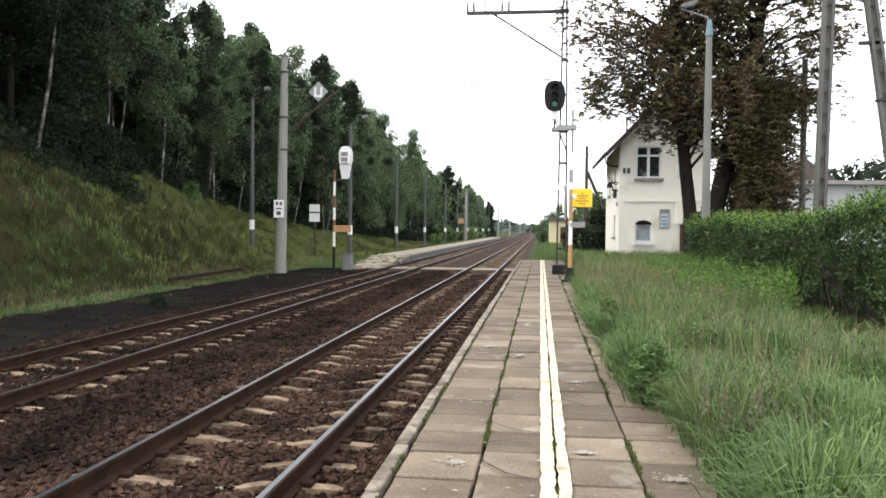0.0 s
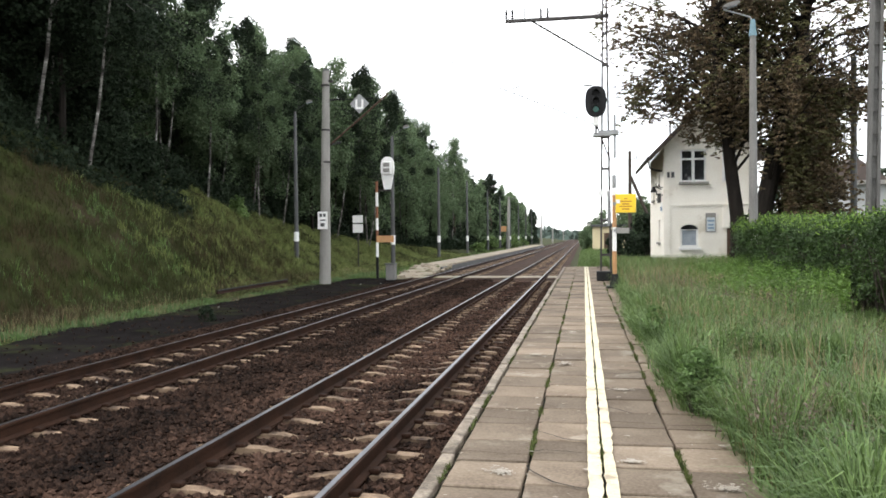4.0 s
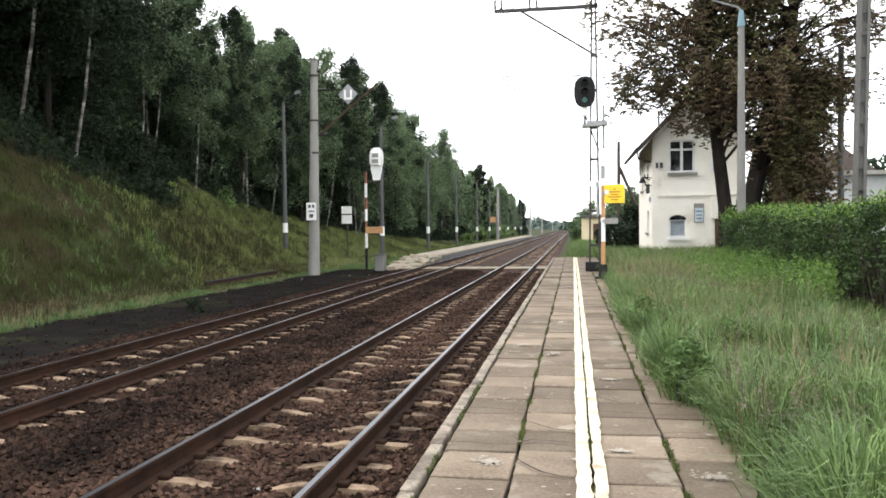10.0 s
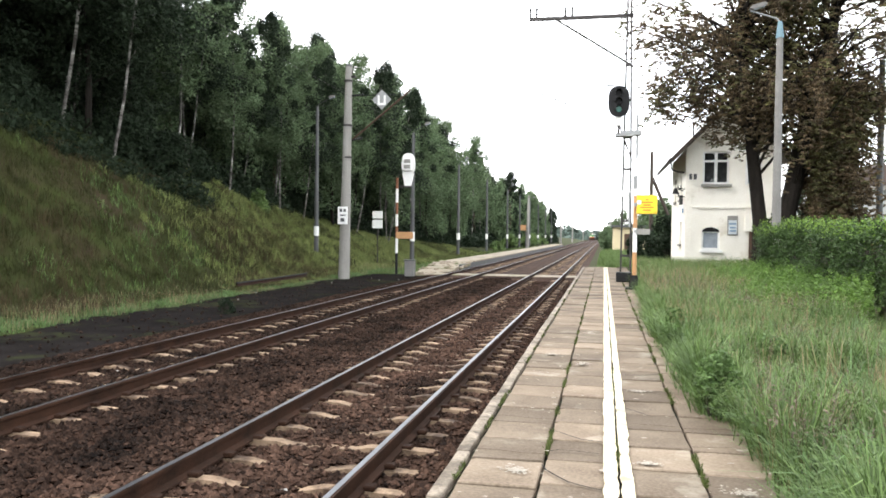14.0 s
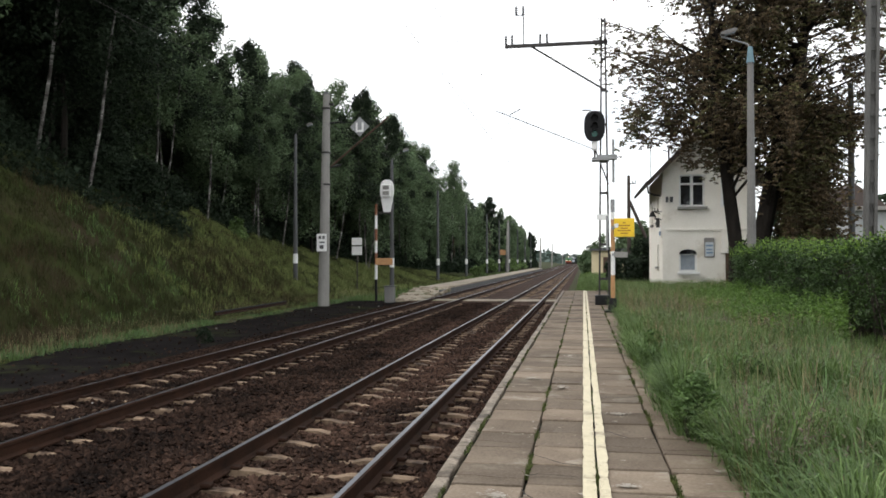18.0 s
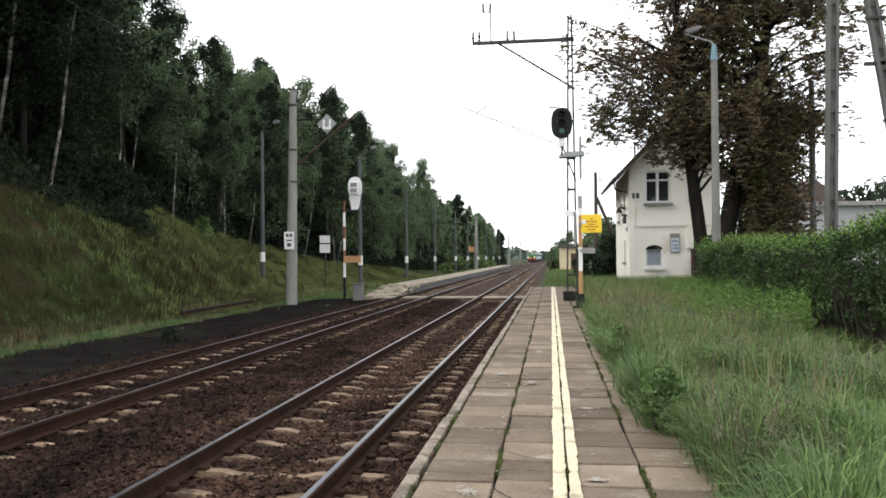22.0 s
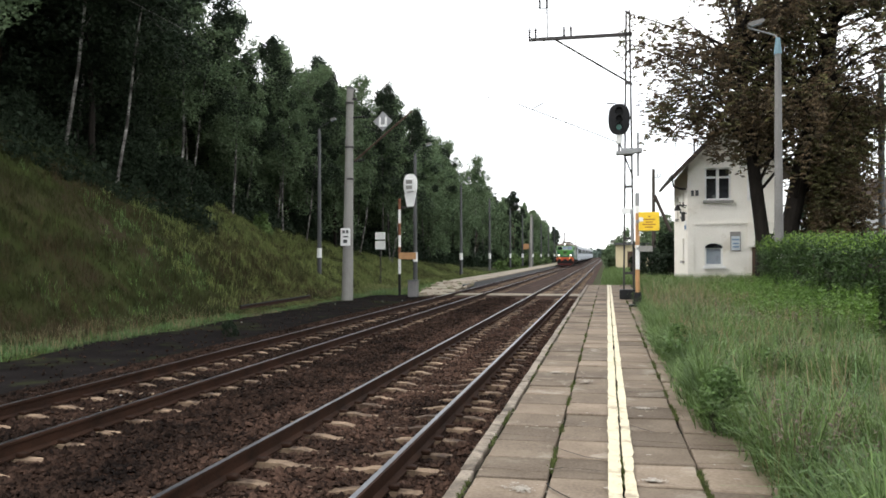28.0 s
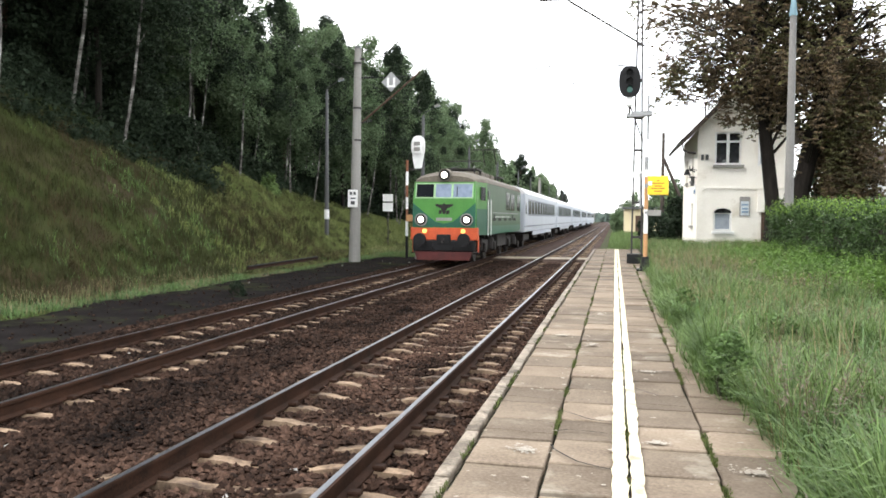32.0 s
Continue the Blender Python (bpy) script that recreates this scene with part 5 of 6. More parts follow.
# low wood behind the grey building
n = 16000
wx = rng.uniform(24, 110, n)
wy = rng.uniform(96, 116, n)
top = 9.6 + 1.2 * np.sin(wx * 0.31) + 1.0 * np.sin(wx * 0.83 + 1) + 0.6 * np.sin(wx * 2.1 + 0.4 * wy) + 0.02 * (wx - 30)
C = np.stack([wx, wy, top * rng.random(n) ** 0.7], 1)
A, B = rng.normal(size=(n, 3)) * 0.3, rng.normal(size=(n, 3)) * 0.3
tagged(quads("low_wood", np.stack([C - A, C + A * 0.5 + B, C + A * 0.5 - B], 1), M["leaf_dark_shade"]), "low dark green wood behind the grey building", "woods", kind="stuff")

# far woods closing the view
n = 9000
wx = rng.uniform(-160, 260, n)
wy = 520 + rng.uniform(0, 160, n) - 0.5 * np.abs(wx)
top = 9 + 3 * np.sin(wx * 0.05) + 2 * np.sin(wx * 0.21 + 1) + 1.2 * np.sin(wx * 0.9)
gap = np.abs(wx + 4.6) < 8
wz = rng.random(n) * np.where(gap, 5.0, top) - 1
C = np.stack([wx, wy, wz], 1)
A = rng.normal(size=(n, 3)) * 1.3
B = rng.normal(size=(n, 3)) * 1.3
tagged(quads("far_woods", np.stack([C - A, C + B, C + A, C - B], 1), M["haze"]), "line of distant woods with haze in their colour", "woods", kind="stuff")
# pale far building at the end of the line
e = thing("far_white_building", 6, 480, -0.3, "tiny white building far down the line", "building")
part("wall_block", boxed(-4, 2, 0, 10, 0, 9), M["white"], e)
part("roof", prismed([(-4.4, 9), (-1, 11), (2.4, 9)], 1, -0.5, 10.5), M["conc"], e)


def chestnut():
    """Two trunks, arching limbs, and hanging twigs set with five-fingered leaves."""
    e = thing("chestnut_tree", 6.6, 34, -0.1, "large chestnut tree with two trunks and browning leaves", "tree")
    r = random.Random(3)
    t1 = [Vector(p) for p in ((-0.3, 0, 0), (-0.45, 0, 2.4), (-0.8, 0.1, 5.5), (-1.2, 0.2, 9), (-1.4, 0, 13), (-1.3, 0, 15.5))]
    t2 = [Vector(p) for p in ((0.3, 0.1, 0), (0.6, 0.1, 2.6), (1.2, 0, 6), (2.1, -0.2, 10), (2.6, -0.2, 14), (2.7, -0.2, 16))]
    part("trunk", tubed(t1, [0.42, 0.28, 0.24, 0.18, 0.08, 0.03], 12), M["bark"], e)
    part("trunk", tubed(t2, [0.48, 0.36, 0.32, 0.22, 0.09, 0.03], 12), M["bark"], e)

    def on(t, z):
        for p, q in zip(t, t[1:]):
            if p.z <= z <= q.z:
                return p.lerp(q, (z - p.z) / (q.z - p.z))
        return t[-1]

    twigs = bmesh.new()
    spots = []
    for i in range(178):
        t = t1 if i % 2 else t2
        zb = r.uniform(3.4, 13.5)
        b = on(t, zb)
        a = r.uniform(0, 6.283)
        c, sn = math.cos(a), math.sin(a) * 0.85
        ze = zb + r.uniform(0.6, 4.2)
        reach = float(np.interp(ze, [3.5, 6, 8.5, 12, 15, 17], [2.2, 3.5, 4.6, 4.9, 4.2, 2.4])) * r.uniform(0.62, 1.06)
        tip = Vector((b.x + reach * c, b.y + reach * sn, ze - 0.10 * reach))
        mid = b.lerp(tip, 0.5) + Vector((0, 0, r.uniform(-0.1, 0.6)))
        if tip.z < float(np.interp(tip.x, [-6, -3.6, -2.6, -1.0, 0.6, 1.4, 4.2, 6], [7.6, 7.2, 7.6, 7.6, 6.0, 4.4, 5.6, 7.8])):
            continue
        part("limb", tubed([b, b.lerp(mid, 0.55) + Vector((0, 0, 0.12)), mid, tip], [0.07, 0.055, 0.035, 0.01], 6), M["bark"], e)
        for k in range(11):
            f = r.uniform(0.28, 1.0)
            s0 = b.lerp(mid, f * 2) if f < 0.5 else mid.lerp(tip, f * 2 - 1)
            w = a + r.uniform(-1.4, 1.4)
            ln = r.uniform(0.7, 1.7)
            sp = r.uniform(0.3, 0.9)
            q1 = s0 + Vector((math.cos(w) * ln * 0.6 * sp, math.sin(w) * ln * 0.6 * sp, 0.1 - 0.15 * ln))
            q2 = s0 + Vector((math.cos(w) * ln * sp, math.sin(w) * ln * sp, -ln * r.uniform(0.45, 1.15)))
            tube(twigs, [s0, q1, q2], [0.018, 0.011, 0.005], 3, False)
            for m in range(11):
                g = 0.15 + 0.85 * (m + r.random()) / 11
                p = s0.lerp(q1, g * 2) if g < 0.5 else q1.lerp(q2, g * 2 - 1)
                spots.append((p.x + r.gauss(0, 0.10), p.y + r.gauss(0, 0.10), p.z + r.gauss(0, 0.10)))
    for i in range(2600):
        z = r.uniform(7.0, 15.5)
        a, q = r.uniform(0, 6.283), 2.6 * r.random() ** 0.6
        spots.append((0.6 + q * math.cos(a), q * math.sin(a), z))
    # low hanging growth round the second trunk and over the gable
    for i in range(8200):
        z = r.uniform(0.9, 7.8)
        spots.append((1.25 + r.random() * r.uniform(1.4, 2.9 - 0.16 * abs(z - 3.4) + 0.22 * max(0, z - 5)), r.uniform(-1.4, 1.4), z))
    for i in range(520):
        x = r.uniform(-3.0, -0.3)
        spots.append((x, r.uniform(-0.8, 1.6), r.uniform(float(np.interp(x, [-3.0, -2.3, -0.3], [6.4, 5.5, 5.4])), 7.8)))
    for i in range(26):
        x, y, z = r.uniform(-5.0, -2.9), r.uniform(-1.5, 1.5), r.uniform(6.6, 8.2)
        for m in range(16):
            spots.append((x + r.gauss(0, 0.22), y + r.gauss(0, 0.22), z + r.gauss(0, 0.22)))
        tube(twigs, [(x + 0.9, y, z + 0.9), (x + 0.3, y, z + 0.6), (x, y, z - 0.2)], [0.02, 0.012, 0.005], 3, False)
    tagged(part("twig_growth", twigs, M["bark"], e), kind="stuff")
    S = np.array(spots)
    g = np.random.default_rng(31)
    tone = wave(S[:, 0] + S[:, 1], S[:, 2], 1.1, 2) + g.normal(0, 0.16, len(S))
    for lo, hi, m, label in ((-9, 0.36, M["leaf_olive"], "still greenish leaf clusters"), (0.36, 9, M["leaf_brown"], "browning leaf clusters")):
        Q = S[(tone >= lo) & (tone < hi)]
        n = len(Q)
        a0 = g.uniform(0, 6.283, n)
        P = []
        for k in range(6):
            a = a0 + k * 1.047 + g.normal(0, 0.2, n)
            dz = -g.uniform(0.15, 1.1, n)
            d = np.stack([np.cos(a), np.sin(a), dz], 1)
            d /= np.linalg.norm(d, axis=1, keepdims=True)
            P.append(kites(Q, d, g.uniform(0.10, 0.19, n), g.uniform(0.026, 0.045, n), 50 + k))
        quads("foliage", np.concatenate(P), m, e, label)
    return e


chestnut()


def bush(name, x, y, z, rx, ry, rz, n, size, leaf, label, seed, category="bush"):
    r = random.Random(seed)
    e = thing(name, x, y, z, label, category)
    cs, rs = [], []
    bm = bmesh.new()
    for i in range(22):
        a, q, g = r.uniform(0, 6.28), r.random() ** 0.5, r.random()
        w = math.sqrt(max(0.05, 1 - g * g))
        cs.append((rx * q * w * math.cos(a) * 0.8, ry * q * w * math.sin(a) * 0.8, rz * (0.12 + g * 0.8)))
        rs.append((rx * 0.32, ry * 0.32, rz * 0.22))
        tube(bm, [(0.1 * math.cos(a), 0.1 * math.sin(a), 0), cs[-1]], [0.02, 0.008], 4)
    tagged(part("woody_growth", bm, M["twig"], e), kind="stuff")
    quads("leaves", leaf_cloud(cs, rs, n, size), leaf, e)
    return e


bush("dark_bush", 4.0, 52.5, -0.1, 1.6, 1.6, 3.0, 3000, 0.14, M["leaf_dark_shade"], "dense dark bush beside the house", 1)
bush("dark_bush", 2.6, 57, -0.1, 1.4, 1.6, 2.3, 2500, 0.14, M["leaf_dark_shade"], "dense dark bush beside the house", 2)
# Shrubs added to close the bright gap under the crown with dark leaves.
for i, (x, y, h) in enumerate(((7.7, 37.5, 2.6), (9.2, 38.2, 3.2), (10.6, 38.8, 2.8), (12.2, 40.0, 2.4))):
    bush("dark_bush", x, y, -0.1, 1.2, 1.2, h, 4000, 0.10, M["leaf_dark_shade"], "dark filler shrub added below the chestnut", 90 + i)
for i, (x, y, rx, h) in enumerate(((0.5, 99, 0.9, 2.0), (0.2, 114, 1.0, 2.4), (2.6, 128, 2.0, 5.6), (5.5, 112, 3, 6.5), (7.5, 75, 2.5, 5.5), (4.6, 68, 1.6, 4.6), (0.3, 150, 1.6, 3.0), (1.0, 190, 2.5, 4.0))):
    bush("green_bush", x, y, -0.2, rx, rx, h, 2500, 0.2, M["leaf"], "loose green bush beside the line", 10 + i)
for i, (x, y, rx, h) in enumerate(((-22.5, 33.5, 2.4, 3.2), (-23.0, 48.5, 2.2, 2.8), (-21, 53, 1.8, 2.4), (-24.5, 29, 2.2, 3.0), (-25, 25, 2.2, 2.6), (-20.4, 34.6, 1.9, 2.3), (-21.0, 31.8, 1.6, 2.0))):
    bush("undergrowth_bush", x, y, ground_z(x, y) - 0.2, rx, rx, h, 8000, 0.085, M["leaf_dark_shade"], "leafy undergrowth at the wood's edge, coloured dark for shade", 30 + i)
bush("sapling", -20.0, 44.0, ground_z(-20.0, 44.0) - 0.1, 0.7, 0.7, 1.4, 1500, 0.09, M["grass"], "bright green sapling on the bank", 60)
for i, (x, y, rx, ry, h, n) in enumerate(((0.99, 7.35, 0.28, 0.44, 0.56, 8000), (1.75, 9.4, 0.4, 0.5, 0.5, 5000), (1.0, 11.8, 0.25, 0.6, 0.55, 5000), (2.6, 9.6, 0.5, 0.5, 0.42, 3500),
                                       (3.6, 8.4, 0.5, 0.6, 0.42, 3500), (2.3, 14.5, 0.6, 0.9, 0.5, 4000), (4.3, 6.6, 0.5, 0.6, 0.4, 3500))):
    bush("weed_clump", x, y, -0.05, rx, ry, h, n, 0.026, M["weed"], "low dark green weed clump beside the slabs" if i < 3 else "leafy weed clump standing in the tall grass", 61 + i, "weed")


bush("ash_weed", -10.03, 19.95, -0.68, 0.28, 0.35, 0.42, 1500, 0.03, M["leaf_dark_shade"], "lone dark weed growing on the ash path", 88, "weed")
for i, (x, y, rx, h) in enumerate(((-13.6, 118, 1.6, 1.8), (-13.2, 140, 2.2, 2.4), (-13.6, 165, 2.4, 2.2), (-13.4, 100, 1.2, 1.1))):
    bush("pale_bush", x, y, -0.3, rx, rx * 1.6, h, 1800, 0.17, M["grass"], "pale low bush behind the far platform", 95 + i)


def hedge():
    """Leafy shoots over twigs and a dark shade box, with hollows low down at the near end."""
    e = thing("privet_hedge", 0, 0, 0, "tall clipped green hedge along the station garden", "hedge")
    g = np.random.default_rng(71)
    n = 11500
    y = 8.3 + 20.4 * g.random(n) ** 1.25
    top = 1.78 + 0.16 * (wave(y, y * 0, 1.3, 4) - 0.5) + 0.10 * np.sin(y * 0.53 + 1) - 0.008 * (y - 13) + np.interp(y, [8.5, 12, 16], [0.14, 0.05, 0])
    face = g.random(n)
    u = g.random(n) ** 0.7
    puff = 0.75 * (wave(y, u * 3.0, 2.3, 6) - 0.5) + 0.35 * (wave(y, u * 3.0, 5.1, 9) - 0.5)
    side = face < 0.58
    x = np.where(side, 5.25 + 0.25 * (1 - u) ** 2 - puff + np.abs(g.normal(0, 0.12, n)), g.uniform(5.05, 6.7, n))
    z = np.where(side, 0.1 + u * (top - 0.1), top + 0.20 * (wave(x, y, 3.1, 2) - 0.5) + g.normal(0, 0.05, n) - 0.3 * np.maximum(0, 5.35 - x))
    hollow = side & (z < 1.1 + 0.5 * (wave(y, y * 0, 2.2, 8) - 0.5)) & (y < 16.5) & (g.random(n) < 0.7)
    x = np.where(hollow, x + 0.5, x)
    z = np.where(hollow & (g.random(n) < 0.15), top - 0.5 * g.random(n), z)
    ends = g.random(n) < 0.06
    y = np.where(ends, 28.6 + g.normal(0, 0.15, n), y)
    x = np.where(ends, g.uniform(5.1, 6.7, n), x)
    S = np.stack([x, y, z], 1)
    out = np.stack([np.where(side, -0.9, 0.0), np.zeros(n), np.where(side, 0.5, 1.0)], 1) + g.normal(0, 0.5, (n, 3))
    out /= np.linalg.norm(out, axis=1, keepdims=True)
    ln = np.where(side, g.uniform(0.12, 0.26, n), g.uniform(0.14, 0.36, n))
    body, fresh = [], []
    for k in range(9):
        f = (k + 0.4) / 9
        C = S + out * (ln * f)[:, None]
        a = g.normal(size=(n, 3)) + out * 0.5
        a /= np.linalg.norm(a, axis=1, keepdims=True)
        P = kites(C, a, g.uniform(0.045, 0.085, n), g.uniform(0.013, 0.024, n), 200 + k)
        # Light on the hedge top is put into these shoots by a brighter colour.
        lit_top = ~side & (f > 0.45) & (g.random(n) < 0.55)
        body.append(P[~lit_top])
        fresh.append(P[lit_top])
    quads("leaves", np.concatenate(body), M["hedge"], e)
    quads("fresh_growth", np.concatenate(fresh), M["leaf_sunlit"], e, "fresh shoots along the top, coloured bright as if sunlit")
    # Solid dark box stands in for the shade inside the hedge.
    part("inner_shade_box", boxed(6.15, 6.5, 8.9, 28.3, -0.05, 1.3), M["twig"], e)
    bm = bmesh.new()
    r = random.Random(2)
    for i in range(150):
        yy = r.uniform(8.4, 28.4)
        x0 = r.uniform(5.5, 6.2)
        tube(bm, [(x0, yy, -0.05), (x0 - r.uniform(0, 0.25), yy + r.uniform(-0.2, 0.2), r.uniform(0.6, 1.1)), (x0 - r.uniform(0.1, 0.5), yy + r.uniform(-0.3, 0.3), r.uniform(1.2, 1.9))], [0.022, 0.014, 0.006], 4)
    tagged(part("woody_growth", bm, M["twig"], e), kind="stuff")


hedge()


# ---- grass ----
def blades(name, n, fx, hmin, hmax, w, material, label, bend=0.35, seed=0):
    g = np.random.default_rng(seed)
    XY = fx(g, n)
    n = len(XY)
    z = np.array([ground_z(float(a), float(b)) for a, b in XY])
    h = g.uniform(hmin, hmax, n)
    trodden = (XY[:, 0] > -14.1) & (XY[:, 0] < -12.2) & (XY[:, 1] > 26.5) & (XY[:, 1] < 36.6)
    h = np.where(trodden, h * 0.4, h)
    a = g.uniform(0, 6.283, n)
    d = np.stack([np.cos(a), np.sin(a), np.zeros(n)], 1)
    s = np.stack([-np.sin(a), np.cos(a), np.zeros(n)], 1) * (w * g.uniform(0.6, 1.3, n))[:, None]
    B = np.stack([XY[:, 0], XY[:, 1], z - 0.02], 1)
    k = (bend * h * g.uniform(0.2, 1.3, n))[:, None]
    up = np.array([0, 0, 1.0])
    mid = B + up * (h * 0.6)[:, None] + d * k * 0.35
    tip = B + up * (h * 0.97)[:, None] + d * k
    P = np.concatenate([np.stack([B - s, B + s, mid + s * 0.7, mid - s * 0.7], 1), np.stack([mid - s * 0.7, mid + s * 0.7, tip, tip], 1)], 0)
    return tagged(quads(name, P, material), label, "grass", kind="stuff")


def clumped(g, X, spread):
    """Gathers points round tuft centres."""
    k = max(1, len(X) // 28)
    return X[g.integers(0, k, len(X))] + g.normal(0, spread, X.shape) * (1, 1)


def near_strip(g, n):
    y = 2.6 + 27 * g.random(n) ** 1.8
    x = 1.2 + 4.4 * g.random(n) ** 1.1
    P = clumped(g, np.stack([x, y], 1), 0.07)
    edge = 1.13 + 0.11 * np.sin(P[:, 1] * 1.9) - np.interp(P[:, 1], [6.5, 8.5, 13, 16], [0, 0.12, 0.14, 0]) + 0.08 * np.sin(P[:, 1] * 4.3) + 0.03 * g.normal(size=n)
    return P[(P[:, 0] > edge) & (P[:, 1] > 2.4)]


def mid_strip(g, n):
    P = clumped(g, np.stack([1.2 + g.random(n) * 9, g.uniform(22, 42, n)], 1), 0.12)
    return P[P[:, 0] > 1.25]


def tufts(name, count, per, place, lo, hi, w, material, label, spread=0.6, seed=0):
    """Tussocks whose blades rise from one root, arch outwards and hang at the tip."""
    g = np.random.default_rng(seed)
    T = place(g, count)
    size = g.uniform(lo, hi, len(T)) * (0.6 + 0.8 * wave(T[:, 0], T[:, 1], 1.7, seed))
    k = np.repeat(np.arange(len(T)), per)
    n = len(k)
    zb = np.array([ground_z(float(a), float(b)) for a, b in T])[k]
    L = size[k] * g.uniform(0.45, 1.15, n)
    lean = g.uniform(0, 6.283, len(T))[k]
    a = g.uniform(0, 6.283, n)
    d = np.stack([np.cos(a) + 0.35 * np.cos(lean), np.sin(a) + 0.35 * np.sin(lean), np.zeros(n)], 1)
    B = np.stack([T[k, 0], T[k, 1], zb - 0.02], 1) + d * (0.06 * g.random(n))[:, None]
    q = (L * spread * g.uniform(0.25, 1.1, n))[:, None]
    up = np.array([0, 0, 1.0])
    p1 = B + up * (L * 0.5)[:, None] + d * q * 0.18
    p2 = B + up * (L * 0.86)[:, None] + d * q * 0.55
    p3 = B + up * (L * g.uniform(0.72, 1.0, n))[:, None] + d * q * 1.15
    s = np.stack([-np.sin(a), np.cos(a), np.zeros(n)], 1) * (w * g.uniform(0.6, 1.3, n))[:, None]
    P = np.concatenate([np.stack([B - s * 0.8, B + s * 0.8, p1 + s, p1 - s], 1), np.stack([p1 - s, p1 + s, p2 + s * 0.75, p2 - s * 0.75], 1), np.stack([p2 - s * 0.75, p2 + s * 0.75, p3, p3], 1)], 0)
    return tagged(quads(name, P, material), label, "grass", kind="stuff")


def slab_edge(y):
    return 1.15 + 0.10 * np.sin(y * 1.9) + 0.07 * np.sin(y * 4.3) - np.interp(y, [6.5, 8.5, 13, 16, 19], [0, 0.12, 0.14, 0, 0.05])


def beside(level, k, seed, y0, y1, x1, power=1.5):
    """Spots in the grass strip where an uneven field is high."""
    def place(g, n):
        y = y0 + (y1 - y0) * g.random(4 * n) ** power
        far = np.minimum(x1, np.interp(y, [2, 6, 8, 13, 15.5, 18], [6, 5.2, 4.0, 3.9, 4.2, 6]))
        x = slab_edge(y) + (far - slab_edge(y)) * g.random(4 * n)
        keep = wave(x, y, k, seed) + 0.10 * g.normal(size=4 * n) > level
        return np.stack([x, y], 1)[keep][:n]
    return place


def stalks(name, count, place, lo, hi, stem, head, label, seed):
    """Thin stems, each with a loose feathery head."""
    g = np.random.default_rng(seed)
    T = place(g, count)
    n = len(T)
    z = np.array([ground_z(float(a), float(b)) for a, b in T])
    L = g.uniform(lo, hi, n)
    tilt = np.stack([g.normal(0, 0.16, n), g.normal(0, 0.16, n), np.ones(n)], 1)
    B = np.stack([T[:, 0], T[:, 1], z - 0.02], 1)
    tip = B + tilt * L[:, None]
    a = g.uniform(0, 6.283, n)
    s = np.stack([-np.sin(a), np.cos(a), np.zeros(n)], 1) * 0.0016
    tagged(quads(name, np.stack([B - s, B + s, tip + s * 0.6, tip - s * 0.6], 1), stem), label, "grass", kind="stuff")
    P = []
    for k in range(9):
        C = B + tilt * (L * (0.72 + 0.03 * k))[:, None]
        d = g.normal(size=(n, 3)) * (1, 1, 0.5) + (0, 0, 0.9)
        d /= np.linalg.norm(d, axis=1, keepdims=True)
        P.append(kites(C, d, g.uniform(0.02, 0.05, n), g.uniform(0.002, 0.005, n), seed + k))
    tagged(quads(name + "_heads", np.concatenate(P), head), label, "grass", kind="stuff")


PLUME = mat("grass_plume", (0.23, 0.185, 0.15), (0.14, 0.11, 0.095), rough=0.8, scale=0.9, fine=6, bump=0, island=0.35, trans=0.3, spec=0.1)
blades("sward", 42000, near_strip, 0.08, 0.26, 0.0058, M["grass"], "dense green grass beside the platform", 0.95, 1)
tufts("tall_grass", 3300, 26, beside(0.36, 1.3, 2, 3.0, 20, 5.3), 0.30, 0.62, 0.0042, M["grass"], "tall unmown green grass beside the platform", 0.75, 41)
tufts("lush_grass", 2500, 24, beside(0.40, 1.1, 6, 2.6, 14, 5.0), 0.16, 0.42, 0.0075, M["lush"], "lush blue-green grass tussocks beside the slabs", 1.1, 42)
tufts("dry_grass", 420, 14, beside(0.45, 1.2, 9, 3.0, 24, 5.0), 0.32, 0.66, 0.0024, M["hay"], "pale dry grass stalks among the green grass", 0.45, 43)
stalks("seeding_grass", 1500, beside(0.62, 0.9, 12, 5.0, 22, 5.2, 1.3), 0.38, 0.70, M["deadgrass"], PLUME, "brownish seeding grass standing above the green", 300)
stalks("pale_grass", 1500, beside(0.50, 1.0, 15, 10, 28, 3.4, 1.0), 0.4, 0.72, M["hay"], M["hay"], "pale seeding grass standing above the green", 330)
blades("meadow_grass", 32000, mid_strip, 0.3, 0.8, 0.009, M["grass"], "tall grass in front of the house", 0.7, 3)
blades("meadow_dry_grass", 12000, mid_strip, 0.35, 0.75, 0.006, M["hay"], "pale seeding grass in front of the house", 0.45, 4)


